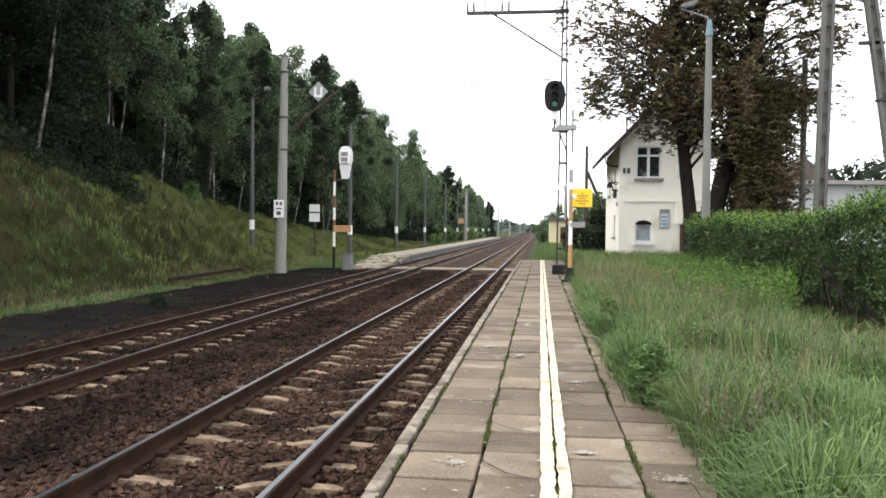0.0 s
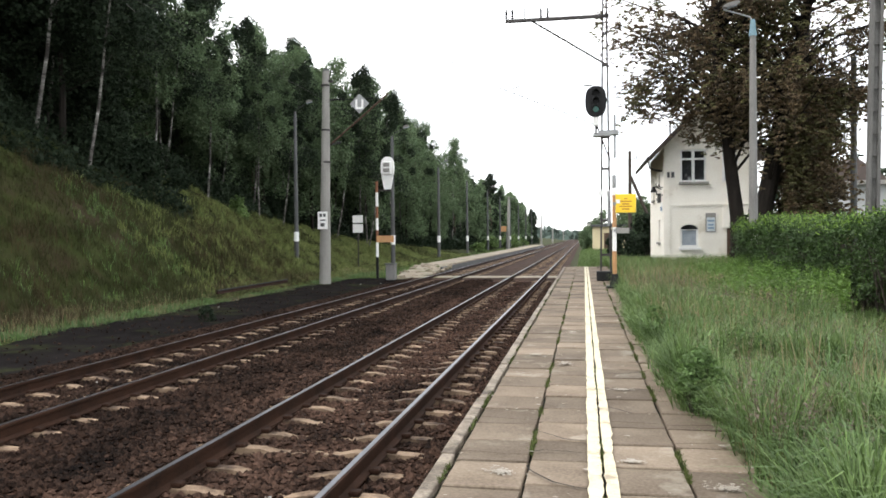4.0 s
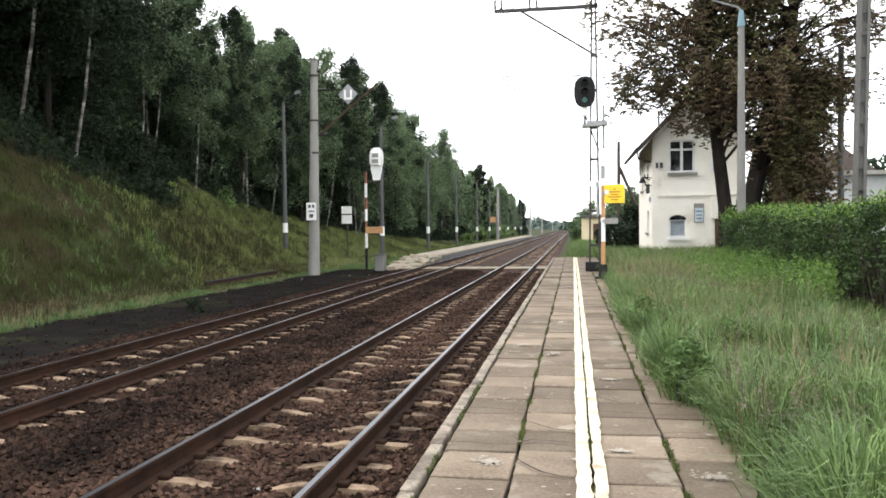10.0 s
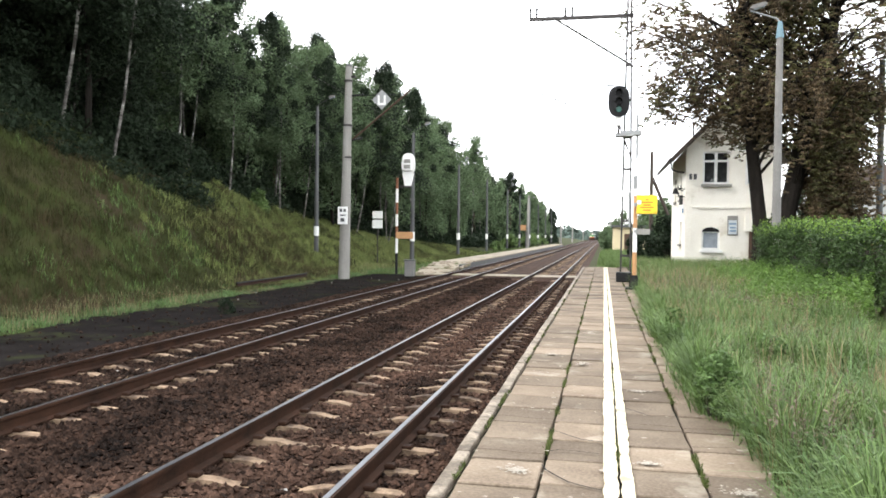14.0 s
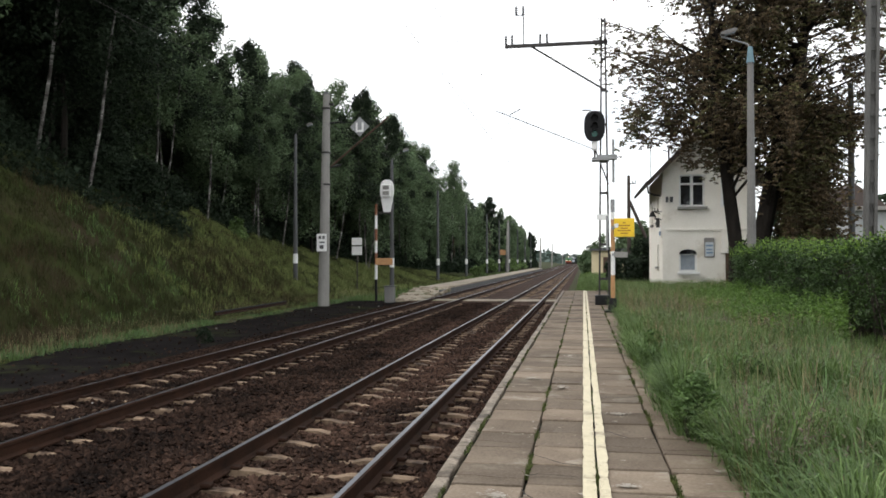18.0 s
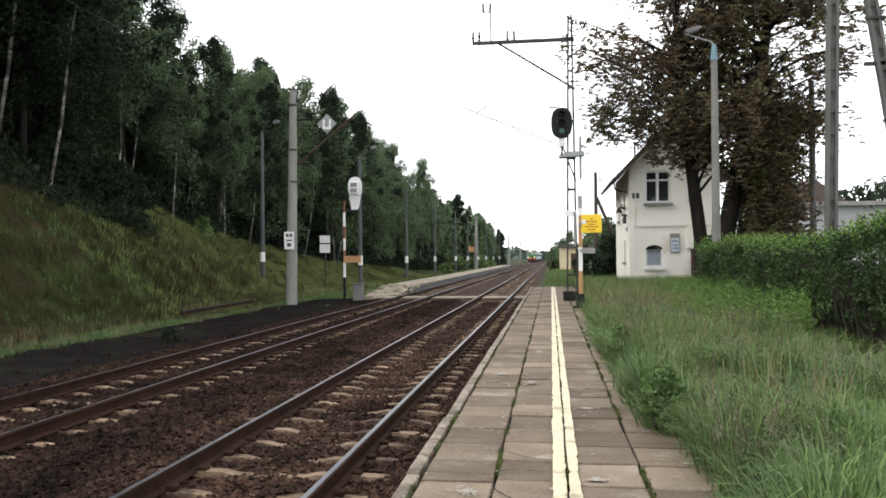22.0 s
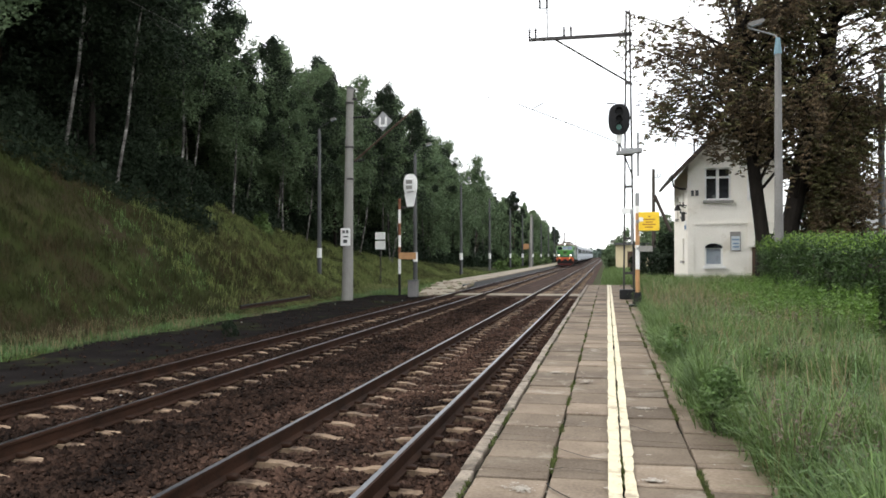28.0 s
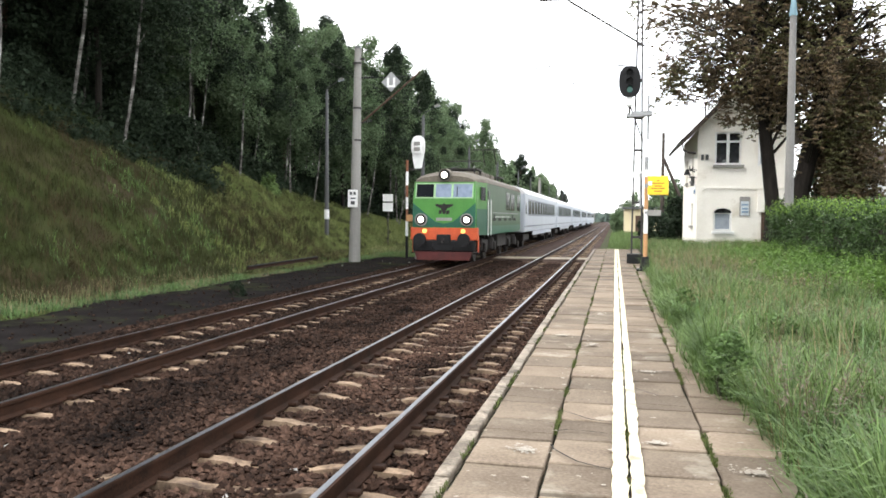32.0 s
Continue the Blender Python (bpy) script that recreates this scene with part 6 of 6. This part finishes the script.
def rank_weeds():
    """Tall leafy stems standing in front of the hedge."""
    g = np.random.default_rng(81)
    n = 2300
    y = 14.0 + 14.5 * g.random(n)
    x = np.interp(y, [14, 15.5, 17.5], [4.3, 4.6, 5.3]) - np.interp(y, [11.5, 14, 18, 28], [0.5, 1.5, 2.4, 2.9]) * g.random(n) ** 1.2
    L = g.uniform(0.35, 0.95, n) * np.interp(x, [2.6, 4.2, 5.2], [0.6, 1.0, 1.1])
    B = np.stack([x, y, np.full(n, -0.06)], 1)
    tilt = np.stack([g.normal(0, 0.1, n), g.normal(0, 0.1, n), np.ones(n)], 1)
    P = []
    for k in range(20):
        C = B + tilt * (L * (0.15 + 0.045 * k))[:, None]
        a = g.uniform(0, 6.283, n)
        d = np.stack([np.cos(a), np.sin(a), g.uniform(-0.3, 0.6, n)], 1)
        d /= np.linalg.norm(d, axis=1, keepdims=True)
        P.append(kites(C, d, g.uniform(0.06, 0.13, n) * (1.15 - 0.03 * k), g.uniform(0.010, 0.020, n), 400 + k))
    s = np.stack([np.full(n, 0.004), np.zeros(n), np.zeros(n)], 1)
    P.append(np.stack([B - s, B + s, B + tilt * L[:, None] + s * 0.4, B + tilt * L[:, None] - s * 0.4], 1))
    tagged(quads("rank_weeds", np.concatenate(P), M["rank"]), "tall bright green leafy weeds in front of the hedge", "weeds", kind="stuff")


rank_weeds()


def edge_strip(g, n):
    y = 2.6 + 26 * g.random(n) ** 1.4
    k = max(1, n // 45)
    P = np.stack([np.interp(y, [2.6, 6.2, 7.6, 15, 19, 30], [1.14, 1.14, 0.84, 0.82, 0.98, 1.05]) + 0.5 * g.random(n) ** 1.2, y], 1)
    P = P[g.integers(0, k, n)] + g.normal(0, 0.07, (n, 2))
    return P[P[:, 0] > 0.72]


blades("edge_grass", 21000, edge_strip, 0.1, 0.46, 0.0055, M["grass"], "ragged grass tufts leaning over the slab edge", 1.1, 18)
blades("edge_weeds", 9000, edge_strip, 0.05, 0.3, 0.011, M["weed"], "low weeds creeping over the slab edge", 1.2, 19)


def on_bank(level, k, seed, y0=12, y1=92, top=9.0, fade=0.1):
    """Tufts on the embankment below the wood's edge, gathered where an uneven field is high."""
    def place(g, n):
        y = y0 + (y1 - y0) * g.random(3 * n) ** 1.15
        far = np.interp(y, EDGE_Y, EDGE_X)
        x = -13.2 + (np.maximum(far - 0.6, -13.2 - top) + 13.2) * g.random(3 * n)
        keep = (wave(x, y, k, seed) + 0.12 * g.normal(size=3 * n) > level) & (g.random(3 * n) < (y - y0) / fade + 0.02 * (x + 13))
        P = np.stack([x, y], 1)[keep][:n]
        c = P[g.integers(0, max(1, len(P) // 16), len(P))]
        return c + g.normal(0, 0.11, c.shape)
    return place


def bank_foot(g, n):
    y = 8 + 42 * g.random(n)
    return clumped(g, np.stack([-12.5 - 1.9 * g.random(n) ** 0.9, y], 1), 0.16)


# Light on the open part of the bank is put into this brighter colour.
LIT_MEADOW = mat("meadow_grass", (0.235, 0.27, 0.10), (0.15, 0.175, 0.064), rough=0.7, scale=0.5, fine=3, bump=0, island=0.4, trans=0.3, spec=0.1)
blades("bank_grass", 120000, on_bank(0.0, 0.5, 1), 0.10, 0.34, 0.011, M["slopegrass"], "olive green grass on the embankment", 0.8, 5)
blades("bank_tall_grass", 32000, on_bank(0.52, 0.42, 2), 0.25, 0.62, 0.008, M["slopegrass"], "taller tufts of olive grass on the embankment", 0.7, 25)
blades("bank_dead_grass", 22000, on_bank(0.50, 0.36, 7, 12, 42), 0.18, 0.55, 0.0065, M["deadgrass"], "dull brown dead grass in patches on the embankment", 0.6, 11)
blades("bank_fresh_grass", 12000, on_bank(0.64, 0.55, 4), 0.12, 0.42, 0.011, M["grass"], "fresh green grass in patches on the embankment", 0.7, 12)
blades("bank_green_grass", 115000, on_bank(0.25, 0.7, 9, 25, 90, fade=17.0), 0.16, 0.44, 0.012, LIT_MEADOW, "yellowish green grass, coloured brighter for light on the open embankment", 0.6, 15)
blades("bank_foot_grass", 38000, bank_foot, 0.06, 0.23, 0.009, M["lush"], "fresh green grass at the foot of the embankment", 0.8, 6)
blades("bank_foot_stalks", 5000, bank_foot, 0.2, 0.5, 0.004, M["hay"], "pale seeding stalks at the foot of the embankment", 0.5, 26)
blades("platform_verge_grass", 12000, lambda g, n: np.stack([-10.0 - 4.5 * g.random(n), 42 + 110 * g.random(n) ** 1.5], 1), 0.1, 0.35, 0.014, M["grass"], "green grass behind the far platform", 0.5, 10)
blades("verge_grass", 14000, lambda g, n: np.stack([-0.4 + 5 * g.random(n), 41.8 + 60 * g.random(n) ** 1.3], 1), 0.12, 0.4, 0.012, M["grass"], "green grass beyond the platform's end", 0.5, 7)

# ---- overhead line ----
for x, label in ((-2.65, "thin copper contact wire over the near track"), (-6.6, "thin copper contact wire over the far track")):
    w = new("overhead_line")
    tagged(w, label, "overhead wire")
    part("contact_wire", tubed([(x, -30, 5.15), (x, 900, 5.15)], 0.0035, 5), M["steel"], w)
    pts = [(x, -30 + 55 * k + 55 * f, 6.75 - 0.9 * 4 * f * (1 - f)) for k in range(18) for f in (0, 0.15, 0.3, 0.5, 0.7, 0.85)]
    part("carrier_wire", tubed(pts, 0.003, 5), M["steel"], w)

# ---- train ----
G1 = mat("loco_light_green", (0.075, 0.245, 0.045), (0.055, 0.19, 0.036), rough=0.38, scale=2, fine=20, bump=0.05)
G2 = mat("loco_dark_green", (0.017, 0.105, 0.062), (0.012, 0.078, 0.046), rough=0.4, scale=2, fine=20, bump=0.05)
G3 = mat("loco_grey_green", (0.062, 0.112, 0.056), (0.042, 0.082, 0.040), rough=0.5, scale=1.2, fine=20, bump=0.05, stretch=(1, 1, 0.4))
OR = mat("loco_orange", (0.58, 0.10, 0.03), (0.40, 0.065, 0.022), rough=0.5)
RED = mat("plough_red", (0.11, 0.022, 0.02), (0.05, 0.014, 0.012), rough=0.7)
ROOF = mat("loco_roof", (0.17, 0.145, 0.115), (0.09, 0.078, 0.06), rough=0.8, scale=1.5, fine=15)
LAMP = mat("headlamp_light", (1.0, 0.93, 0.78), (1.0, 0.93, 0.78), emit=2.6, bump=0)
AMBER = mat("marker_lamp", (1.0, 0.5, 0.12), (1.0, 0.5, 0.12), emit=0.7, bump=0)
# Reflected sky is put into the glass as a mottled pale blue colour.
SKY_SCREEN = mat("windscreen", (0.22, 0.27, 0.36), (0.12, 0.16, 0.22), rough=0.06, scale=1.2, fine=4, bump=0)
PALE = mat("coach_white", (0.47, 0.50, 0.56), (0.38, 0.41, 0.46), rough=0.4, scale=0.8, fine=12, bump=0.05, stretch=(1, 1, 0.3))
BAND = mat("coach_band", (0.10, 0.122, 0.165), (0.075, 0.092, 0.125), rough=0.4, scale=1, fine=12, bump=0.05)
COACHROOF = mat("coach_roof", (0.62, 0.62, 0.62), (0.50, 0.50, 0.50), rough=0.6, scale=0.8, fine=12)
DARKGLASS = mat("dark_window", (0.010, 0.012, 0.014), (0.005, 0.006, 0.008), rough=0.2, bump=0, spec=0.03)
UNDER = mat("undergear", (0.03, 0.026, 0.024), (0.016, 0.014, 0.013), rough=0.8, scale=3, fine=30)


def wheelset(parent, y, r=0.56):
    w = part("wheelset", tubed([(-0.85, 0, 0), (0.85, 0, 0)], 0.08, 10), UNDER, parent)
    w.location = (0, y, r)
    for s in (-1, 1):
        bm = tubed([(s * 0.70, 0, 0), (s * 0.735, 0, 0), (s * 0.735, 0, 0), (s * 0.83, 0, 0)], [r + 0.03, r + 0.03, r, r], 22)
        part("wheel", bm, M["steel"], w)
        for k in range(6):
            part("spoke", boxed(s * 0.835 - 0.012, s * 0.835 + 0.012, -0.05, 0.05, 0.12, r - 0.05, 0, pose(0, 0, 0, 60 * k)), UNDER, w)
    return w


def body_loft(sections, name, material, parent, label=""):
    """Closed rings lofted along y."""
    bm = bmesh.new()
    rings = [[bm.verts.new(p) for p in s] for s in sections]
    for r0, r1 in zip(rings, rings[1:]):
        n = len(r0)
        for k in range(n):
            bm.faces.new((r0[k], r0[(k + 1) % n], r1[(k + 1) % n], r1[k]))
    bm.faces.new(rings[0][::-1])
    bm.faces.new(rings[-1])
    bmesh.ops.recalc_face_normals(bm, faces=bm.faces)
    return part(name, bm, material, parent, label)


WHEELS = []


def locomotive():
    e = thing("electric_locomotive", -6.6025, 38, RAIL_Z, "green electric locomotive with an orange buffer beam and lit headlamps", "locomotive")
    L = 15.0
    ring = lambda y, w, z0, z1: [(-w, y, z0), (w, y, z0), (w, y, z1), (-w, y, z1)]
    # tapering cab ends between y = 0 and 1.6
    body_loft([ring(1.7, 1.44, 1.15, 3.28), ring(L - 1.7, 1.44, 1.15, 3.28)], "body_side", G3, e, "grey-green body with worn paint")
    cab = body_loft([ring(0.0, 1.26, 1.45, 2.56), ring(0.1, 1.29, 1.15, 2.58), ring(1.7, 1.44, 1.15, 2.58)], "cab_lower", G1, e, "bright green cab nose")
    body_loft([[(-1.26, 0.0, 2.56), (1.26, 0.0, 2.56), (1.22, 0.16, 3.28), (-1.22, 0.16, 3.28)], [(-1.44, 1.7, 2.58), (1.44, 1.7, 2.58), (1.44, 1.7, 3.28), (-1.44, 1.7, 3.28)]], "cab_upper", G1, e)
    body_loft([ring(L - 1.7, 1.44, 1.15, 3.28), ring(L, 1.27, 1.2, 3.2)], "rear_cab", G2, e)
    for s in (-1, 1):
        bm = bmesh.new()
        prism(bm, [(s * 1.262, 1.46), (0, 1.46), (0, 1.60), (s * 0.36, 1.68), (s * 1.262, 2.42)], 1, -0.006, 0.0)
        part("nose_corner", bm, G2, cab, "dark green lower corner")
        part("side_stripe", boxed(s * 1.444 - 0.004, s * 1.444 + 0.004, 1.72, L - 1.72, 1.15, 1.5), G2, e)
        part("cab_stripe", boxed(-0.006, 0.006, -0.82, 0.8, 1.16, 2.2, 0, pose(s * 1.37, 0.9, 0, 0, 0, s * -5.3)), G2, e)
        part("cab_door", boxed(s * 1.446 - 0.006, s * 1.446 + 0.006, 1.85, 2.45, 1.25, 3.1), G3, e)
        part("door_window", boxed(s * 1.456 - 0.004, s * 1.456 + 0.004, 1.95, 2.35, 2.45, 2.95), DARKGLASS, e)
        part("cab_side_window", boxed(-0.006, 0.006, -0.35, 0.35, 2.55, 3.08, 0, pose(s * 1.40, 1.0, 0, 0, 0, s * -5.3)), DARKGLASS, e)
        part("handrail", tubed([(s * 1.49, 1.75, 1.1), (s * 1.49, 1.75, 2.6)], 0.018, 6), M["white"], e)
        part("handrail", tubed([(s * 1.49, 2.52, 1.1), (s * 1.49, 2.52, 2.6)], 0.018, 6), M["white"], e)
        for y, ln in ((7.5, 1.5), (9.25, 1.5), (11.9, 1.3)):
            part("machine_window", boxed(s * 1.446 - 0.007, s * 1.446 + 0.007, y, y + ln, 2.22, 3.08, 0.003), DARKGLASS, e)
            part("window_frame", boxed(s * 1.445 - 0.004, s * 1.445 + 0.004, y - 0.06, y + ln + 0.06, 2.16, 3.14), G3, e)
        part("side_lettering_bar", boxed(s * 1.446 - 0.003, s * 1.446 + 0.003, 4.0, 8.8, 1.88, 1.91), M["white"], e)
        for y in (3.3, 5.0, 6.8, 8.6, 10.4):
            part("side_lettering_bar", boxed(s * 1.446 - 0.004, s * 1.446 + 0.004, y, y + 0.9, 1.72, 1.84), UNDER, e)
        part("side_beading", boxed(s * 1.446 - 0.008, s * 1.446 + 0.008, 2.6, L - 2.6, 2.05, 2.09), M["grey_steel"], e)
        for y in (3.6, 9.9):
            part("vent", boxed(s * 1.446 - 0.006, s * 1.446 + 0.006, y, y + 0.35, 1.75, 2.0), M["black"], e)
        # headlamps
        lamp = part("headlamp", tubed([(s * 0.92, 0.0, 1.76), (s * 0.92, -0.09, 1.76)], 0.25, 20), M["conc"], e, "pale ringed headlamp, lit")
        part("headlamp_ring", tubed([(s * 0.92, -0.09, 1.76), (s * 0.92, -0.10, 1.76)], 0.21, 20), M["black"], lamp)
        part("headlamp_glass", tubed([(s * 0.92, -0.1, 1.76), (s * 0.92, -0.12, 1.76)], 0.115, 18), LAMP, lamp)
        part("marker_light", tubed([(s * 0.78, 0.02, 1.31), (s * 0.78, -0.06, 1.31)], 0.09, 14), AMBER, e)
        # buffers
        buf = part("buffer", tubed([(s * 0.875, 0.05, 0.98), (s * 0.875, -0.45, 0.98)], 0.13, 14), M["black"], e)
        part("buffer_head", tubed([(s * 0.875, -0.45, 0.98), (s * 0.875, -0.52, 0.98)], [0.26, 0.25], 18), M["black"], buf)
        part("hose", tubed([(s * 0.4, -0.02, 0.95), (s * 0.42, -0.18, 0.7), (s * 0.36, -0.1, 0.45)], 0.035, 6), M["black"], e)
        part("step", boxed(s * 1.2 - 0.16, s * 1.2 + 0.16, 0.1, 0.5, 0.42, 0.47), M["black"], e)
        part("step_post", boxed(s * 1.33 - 0.02, s * 1.33 + 0.02, 0.25, 0.4, 0.42, 1.1), OR, e)
    # windscreens
    rake = pose(0, 0.012, 2.62, -12.6, 0, 0)
    for x0, x1, m in ((-1.13, -0.43, DARKGLASS), (-0.35, 0.28, SKY_SCREEN), (0.36, 1.12, SKY_SCREEN)):
        w = part("windscreen", boxed(x0, x1, -0.012, 0.0, 0.02, 0.56, 0, rake), m, e, "raked cab windscreen, pale panes coloured with a sky reflection")
        for a, b, c, d in ((x0 - 0.04, x0, -0.02, 0.60), (x1, x1 + 0.04, -0.02, 0.60), (x0, x1, 0.56, 0.60), (x0, x1, -0.02, 0.02)):
            part("windscreen_frame", boxed(a, b, -0.022, 0.0, c, d, 0, rake), mat("frame_green", (0.35, 0.55, 0.3)), w)
    part("wiper", boxed(0.5, 0.53, -0.035, -0.025, 0.05, 0.45, 0, rake), M["black"], e)
    crest = part("crest", prismed([(-0.05, 1.98), (0.05, 1.98), (0.12, 2.2), (0.34, 2.3), (0.36, 2.38), (0.06, 2.36), (0.0, 2.42), (-0.06, 2.36), (-0.36, 2.38), (-0.34, 2.3), (-0.12, 2.2)], 1, -0.014, 0.0), UNDER, e, "dark winged crest shape")
    part("crest_tail", prismed([(-0.22, 1.98), (-0.1, 2.0), (-0.08, 2.14), (-0.2, 2.14)], 1, -0.012, 0.0), UNDER, crest)
    part("crest_tail", prismed([(0.08, 1.96), (0.22, 2.0), (0.22, 2.14), (0.1, 2.12)], 1, -0.012, 0.0), UNDER, crest)
    part("number_bar", boxed(-0.32, 0.32, -0.014, 0.0, 1.72, 1.84), M["conc"], e)
    part("buffer_beam", boxed(-1.36, 1.36, -0.02, 0.3, 0.95, 1.45, 0.03), OR, e)
    part("coupling_box", boxed(-0.28, 0.28, -0.12, 0.0, 0.78, 1.18, 0.03), M["black"], e)
    part("coupler_hook", tubed([(0, -0.1, 0.98), (0, -0.32, 0.98), (0, -0.34, 0.86)], 0.05, 8), M["steel"], e)
    part("front_apron", boxed(-1.25, 1.25, -0.1, 0.25, 0.5, 0.95, 0.05), M["black"], e)
    part("plough", prismed([(-1.15, 0.5), (1.15, 0.5), (1.05, 0.17), (-1.05, 0.17)], 1, -0.16, 0.05), RED, e)
    # roof
    arch = lambda y, w, z, h: [(w * math.cos(a), y, z + h * math.sin(a)) for a in np.linspace(0, math.pi, 11)]
    body_loft([arch(0.12, 1.2, 3.26, 0.25), arch(0.5, 1.30, 3.26, 0.42), arch(1.7, 1.46, 3.27, 0.5), arch(L - 1.7, 1.46, 3.27, 0.5), arch(L - 0.1, 1.28, 3.2, 0.3)], "roof", ROOF, e, "weathered grey-brown roof")
    lamp = part("top_lamp", tubed([(0, 0.45, 3.52), (0, 0.02, 3.52)], [0.27, 0.25], 20), ROOF, e)
    part("top_lamp_ring", tubed([(0, 0.02, 3.52), (0, 0.01, 3.52)], 0.22, 18), M["black"], lamp)
    part("top_lamp_glass", tubed([(0, 0.01, 3.52), (0, -0.01, 3.52)], 0.12, 18), LAMP, lamp)
    for y in (3.4, 10.4):
        pan = part("pantograph", boxed(-0.7, 0.7, y, y + 1.6, 3.95, 4.0), M["steel"], e)
        for s in (-1, 1):
            part("pantograph_arm", tubed([(s * 0.5, y + 0.2, 4.0), (s * 0.35, y + 1.5, 4.2), (s * 0.3, y + 0.4, 4.32)] if y < 9 else [(s * 0.5, y + 0.2, 4.0), (s * 0.3, y + 1.4, 4.7), (s * 0.3, y + 0.6, 5.42)], 0.025, 6), M["steel"], pan)
            for yy in (y, y + 1.5):
                bm = bmesh.new()
                insulator(bm, s * 0.6, yy, 3.66, 0.3, 0.07)
                part("roof_insulator", bm, M["black"], pan)
        part("pantograph_head", boxed(-0.8, 0.8, y + 0.45, y + 0.6, 4.32 if y < 9 else 5.42, 4.36 if y < 9 else 5.46), M["steel"], pan)
    for y in (5.6, 7.0, 8.4):
        part("roof_box", boxed(-0.55, 0.55, y, y + 1.0, 3.7, 3.98, 0.04), ROOF, e)
    for y0 in (2.0, 9.6):
        part("bogie_frame", boxed(-1.2, 1.2, y0, y0 + 3.4, 0.45, 0.95, 0.06), UNDER, e)
        for s in (-1, 1):
            for yy in (y0 + 0.35, y0 + 2.95):
                part("axle_box", boxed(s * 1.22 - 0.1, s * 1.22 + 0.1, yy - 0.2, yy + 0.2, 0.4, 0.8, 0.04), UNDER, e)
            part("spring", tubed([(s * 1.25, y0 + 1.7, 0.5), (s * 1.25, y0 + 1.7, 1.0)], 0.16, 10), UNDER, e)
        for yy in (y0 + 0.35, y0 + 2.95):
            WHEELS.append((wheelset(e, yy, 0.6), yy, 0.6))
    part("battery_box", boxed(-1.25, 1.25, 6.0, 9.0, 0.5, 1.15, 0.04), UNDER, e)
    return e


def coach():
    e = thing("passenger_coach", -6.6025, 60, RAIL_Z, "pale grey-white passenger coach with a dark window band", "coach", "coaches of the train")
    part("body", boxed(-1.41, 1.41, 0.35, 26.05, 1.0, 3.3, 0.05), PALE, e)
    arch = lambda y: [(1.42 * math.cos(a), y, 3.28 + 0.55 * math.sin(a)) for a in np.linspace(0, math.pi, 11)]
    body_loft([arch(0.35), arch(26.05)], "roof", COACHROOF, e)
    for s in (-1, 1):
        band = part("window_band", boxed(s * 1.414 - 0.004, s * 1.414 + 0.004, 2.2, 24.2, 2.0, 3.02), BAND, e)
        for k in range(11):
            part("window", boxed(s * 1.422 - 0.004, s * 1.422 + 0.004, 2.7 + k * 1.94, 4.0 + k * 1.94, 2.12, 2.92), DARKGLASS, band)
        for y in (0.75, 24.75):
            door = part("door", boxed(s * 1.415 - 0.005, s * 1.415 + 0.005, y, y + 0.85, 1.05, 3.0), PALE, e)
            part("door_window", boxed(s * 1.424 - 0.003, s * 1.424 + 0.003, y + 0.2, y + 0.65, 2.1, 2.8), M["glass_dark"], door)
        part("sole_stripe", boxed(s * 1.414 - 0.004, s * 1.414 + 0.004, 0.5, 25.9, 1.32, 1.40), BAND, e)
        part("skirt", boxed(s * 1.36 - 0.02, s * 1.36 + 0.02, 5.5, 20.5, 0.75, 1.0), PALE, e)
    for y in (0.12, 26.05):
        part("gangway", boxed(-0.55, 0.55, y, y + 0.23, 1.1, 3.2, 0.03), M["black"], e)
    for y0 in (2.2, 20.8):
        bog = part("bogie", boxed(-1.15, 1.15, y0, y0 + 3.2, 0.45, 0.85, 0.05), UNDER, e)
        for yy in (y0 + 0.35, y0 + 2.85):
            part("wheel", tubed([(-0.8, yy, 0.46), (0.8, yy, 0.46)], 0.46, 16), UNDER, bog)
    for y in (8.0, 13.5):
        part("equipment_box", boxed(-1.2, 1.2, y, y + 2.6, 0.5, 1.0, 0.04), UNDER, e)
    return e


LOCO = locomotive()
COACHES = [coach()]
for i in range(5):
    COACHES.append(copy_thing(COACHES[0], pose(-6.6025, 60 + 26.4 * (i + 1), RAIL_Z)))

SPEED, FRONT_AT_END = 24.4, 30.7


def motions():
    times = [0, 0.1] + list(range(1, 32)) + [31.9, 32]
    for k, ob in enumerate([LOCO] + COACHES):
        off = 0 if k == 0 else 15.5 + 26.4 * (k - 1)
        walk(ob, [(t, pose(-6.6025, FRONT_AT_END + off + SPEED * (32 - t), RAIL_Z)) for t in times])
    for ob, y, r in WHEELS:
        walk(ob, [(k / FPS, pose(0, y, r, math.degrees(SPEED * k / FPS / r) % 360)) for k in range(32 * FPS + 1)])


motions()
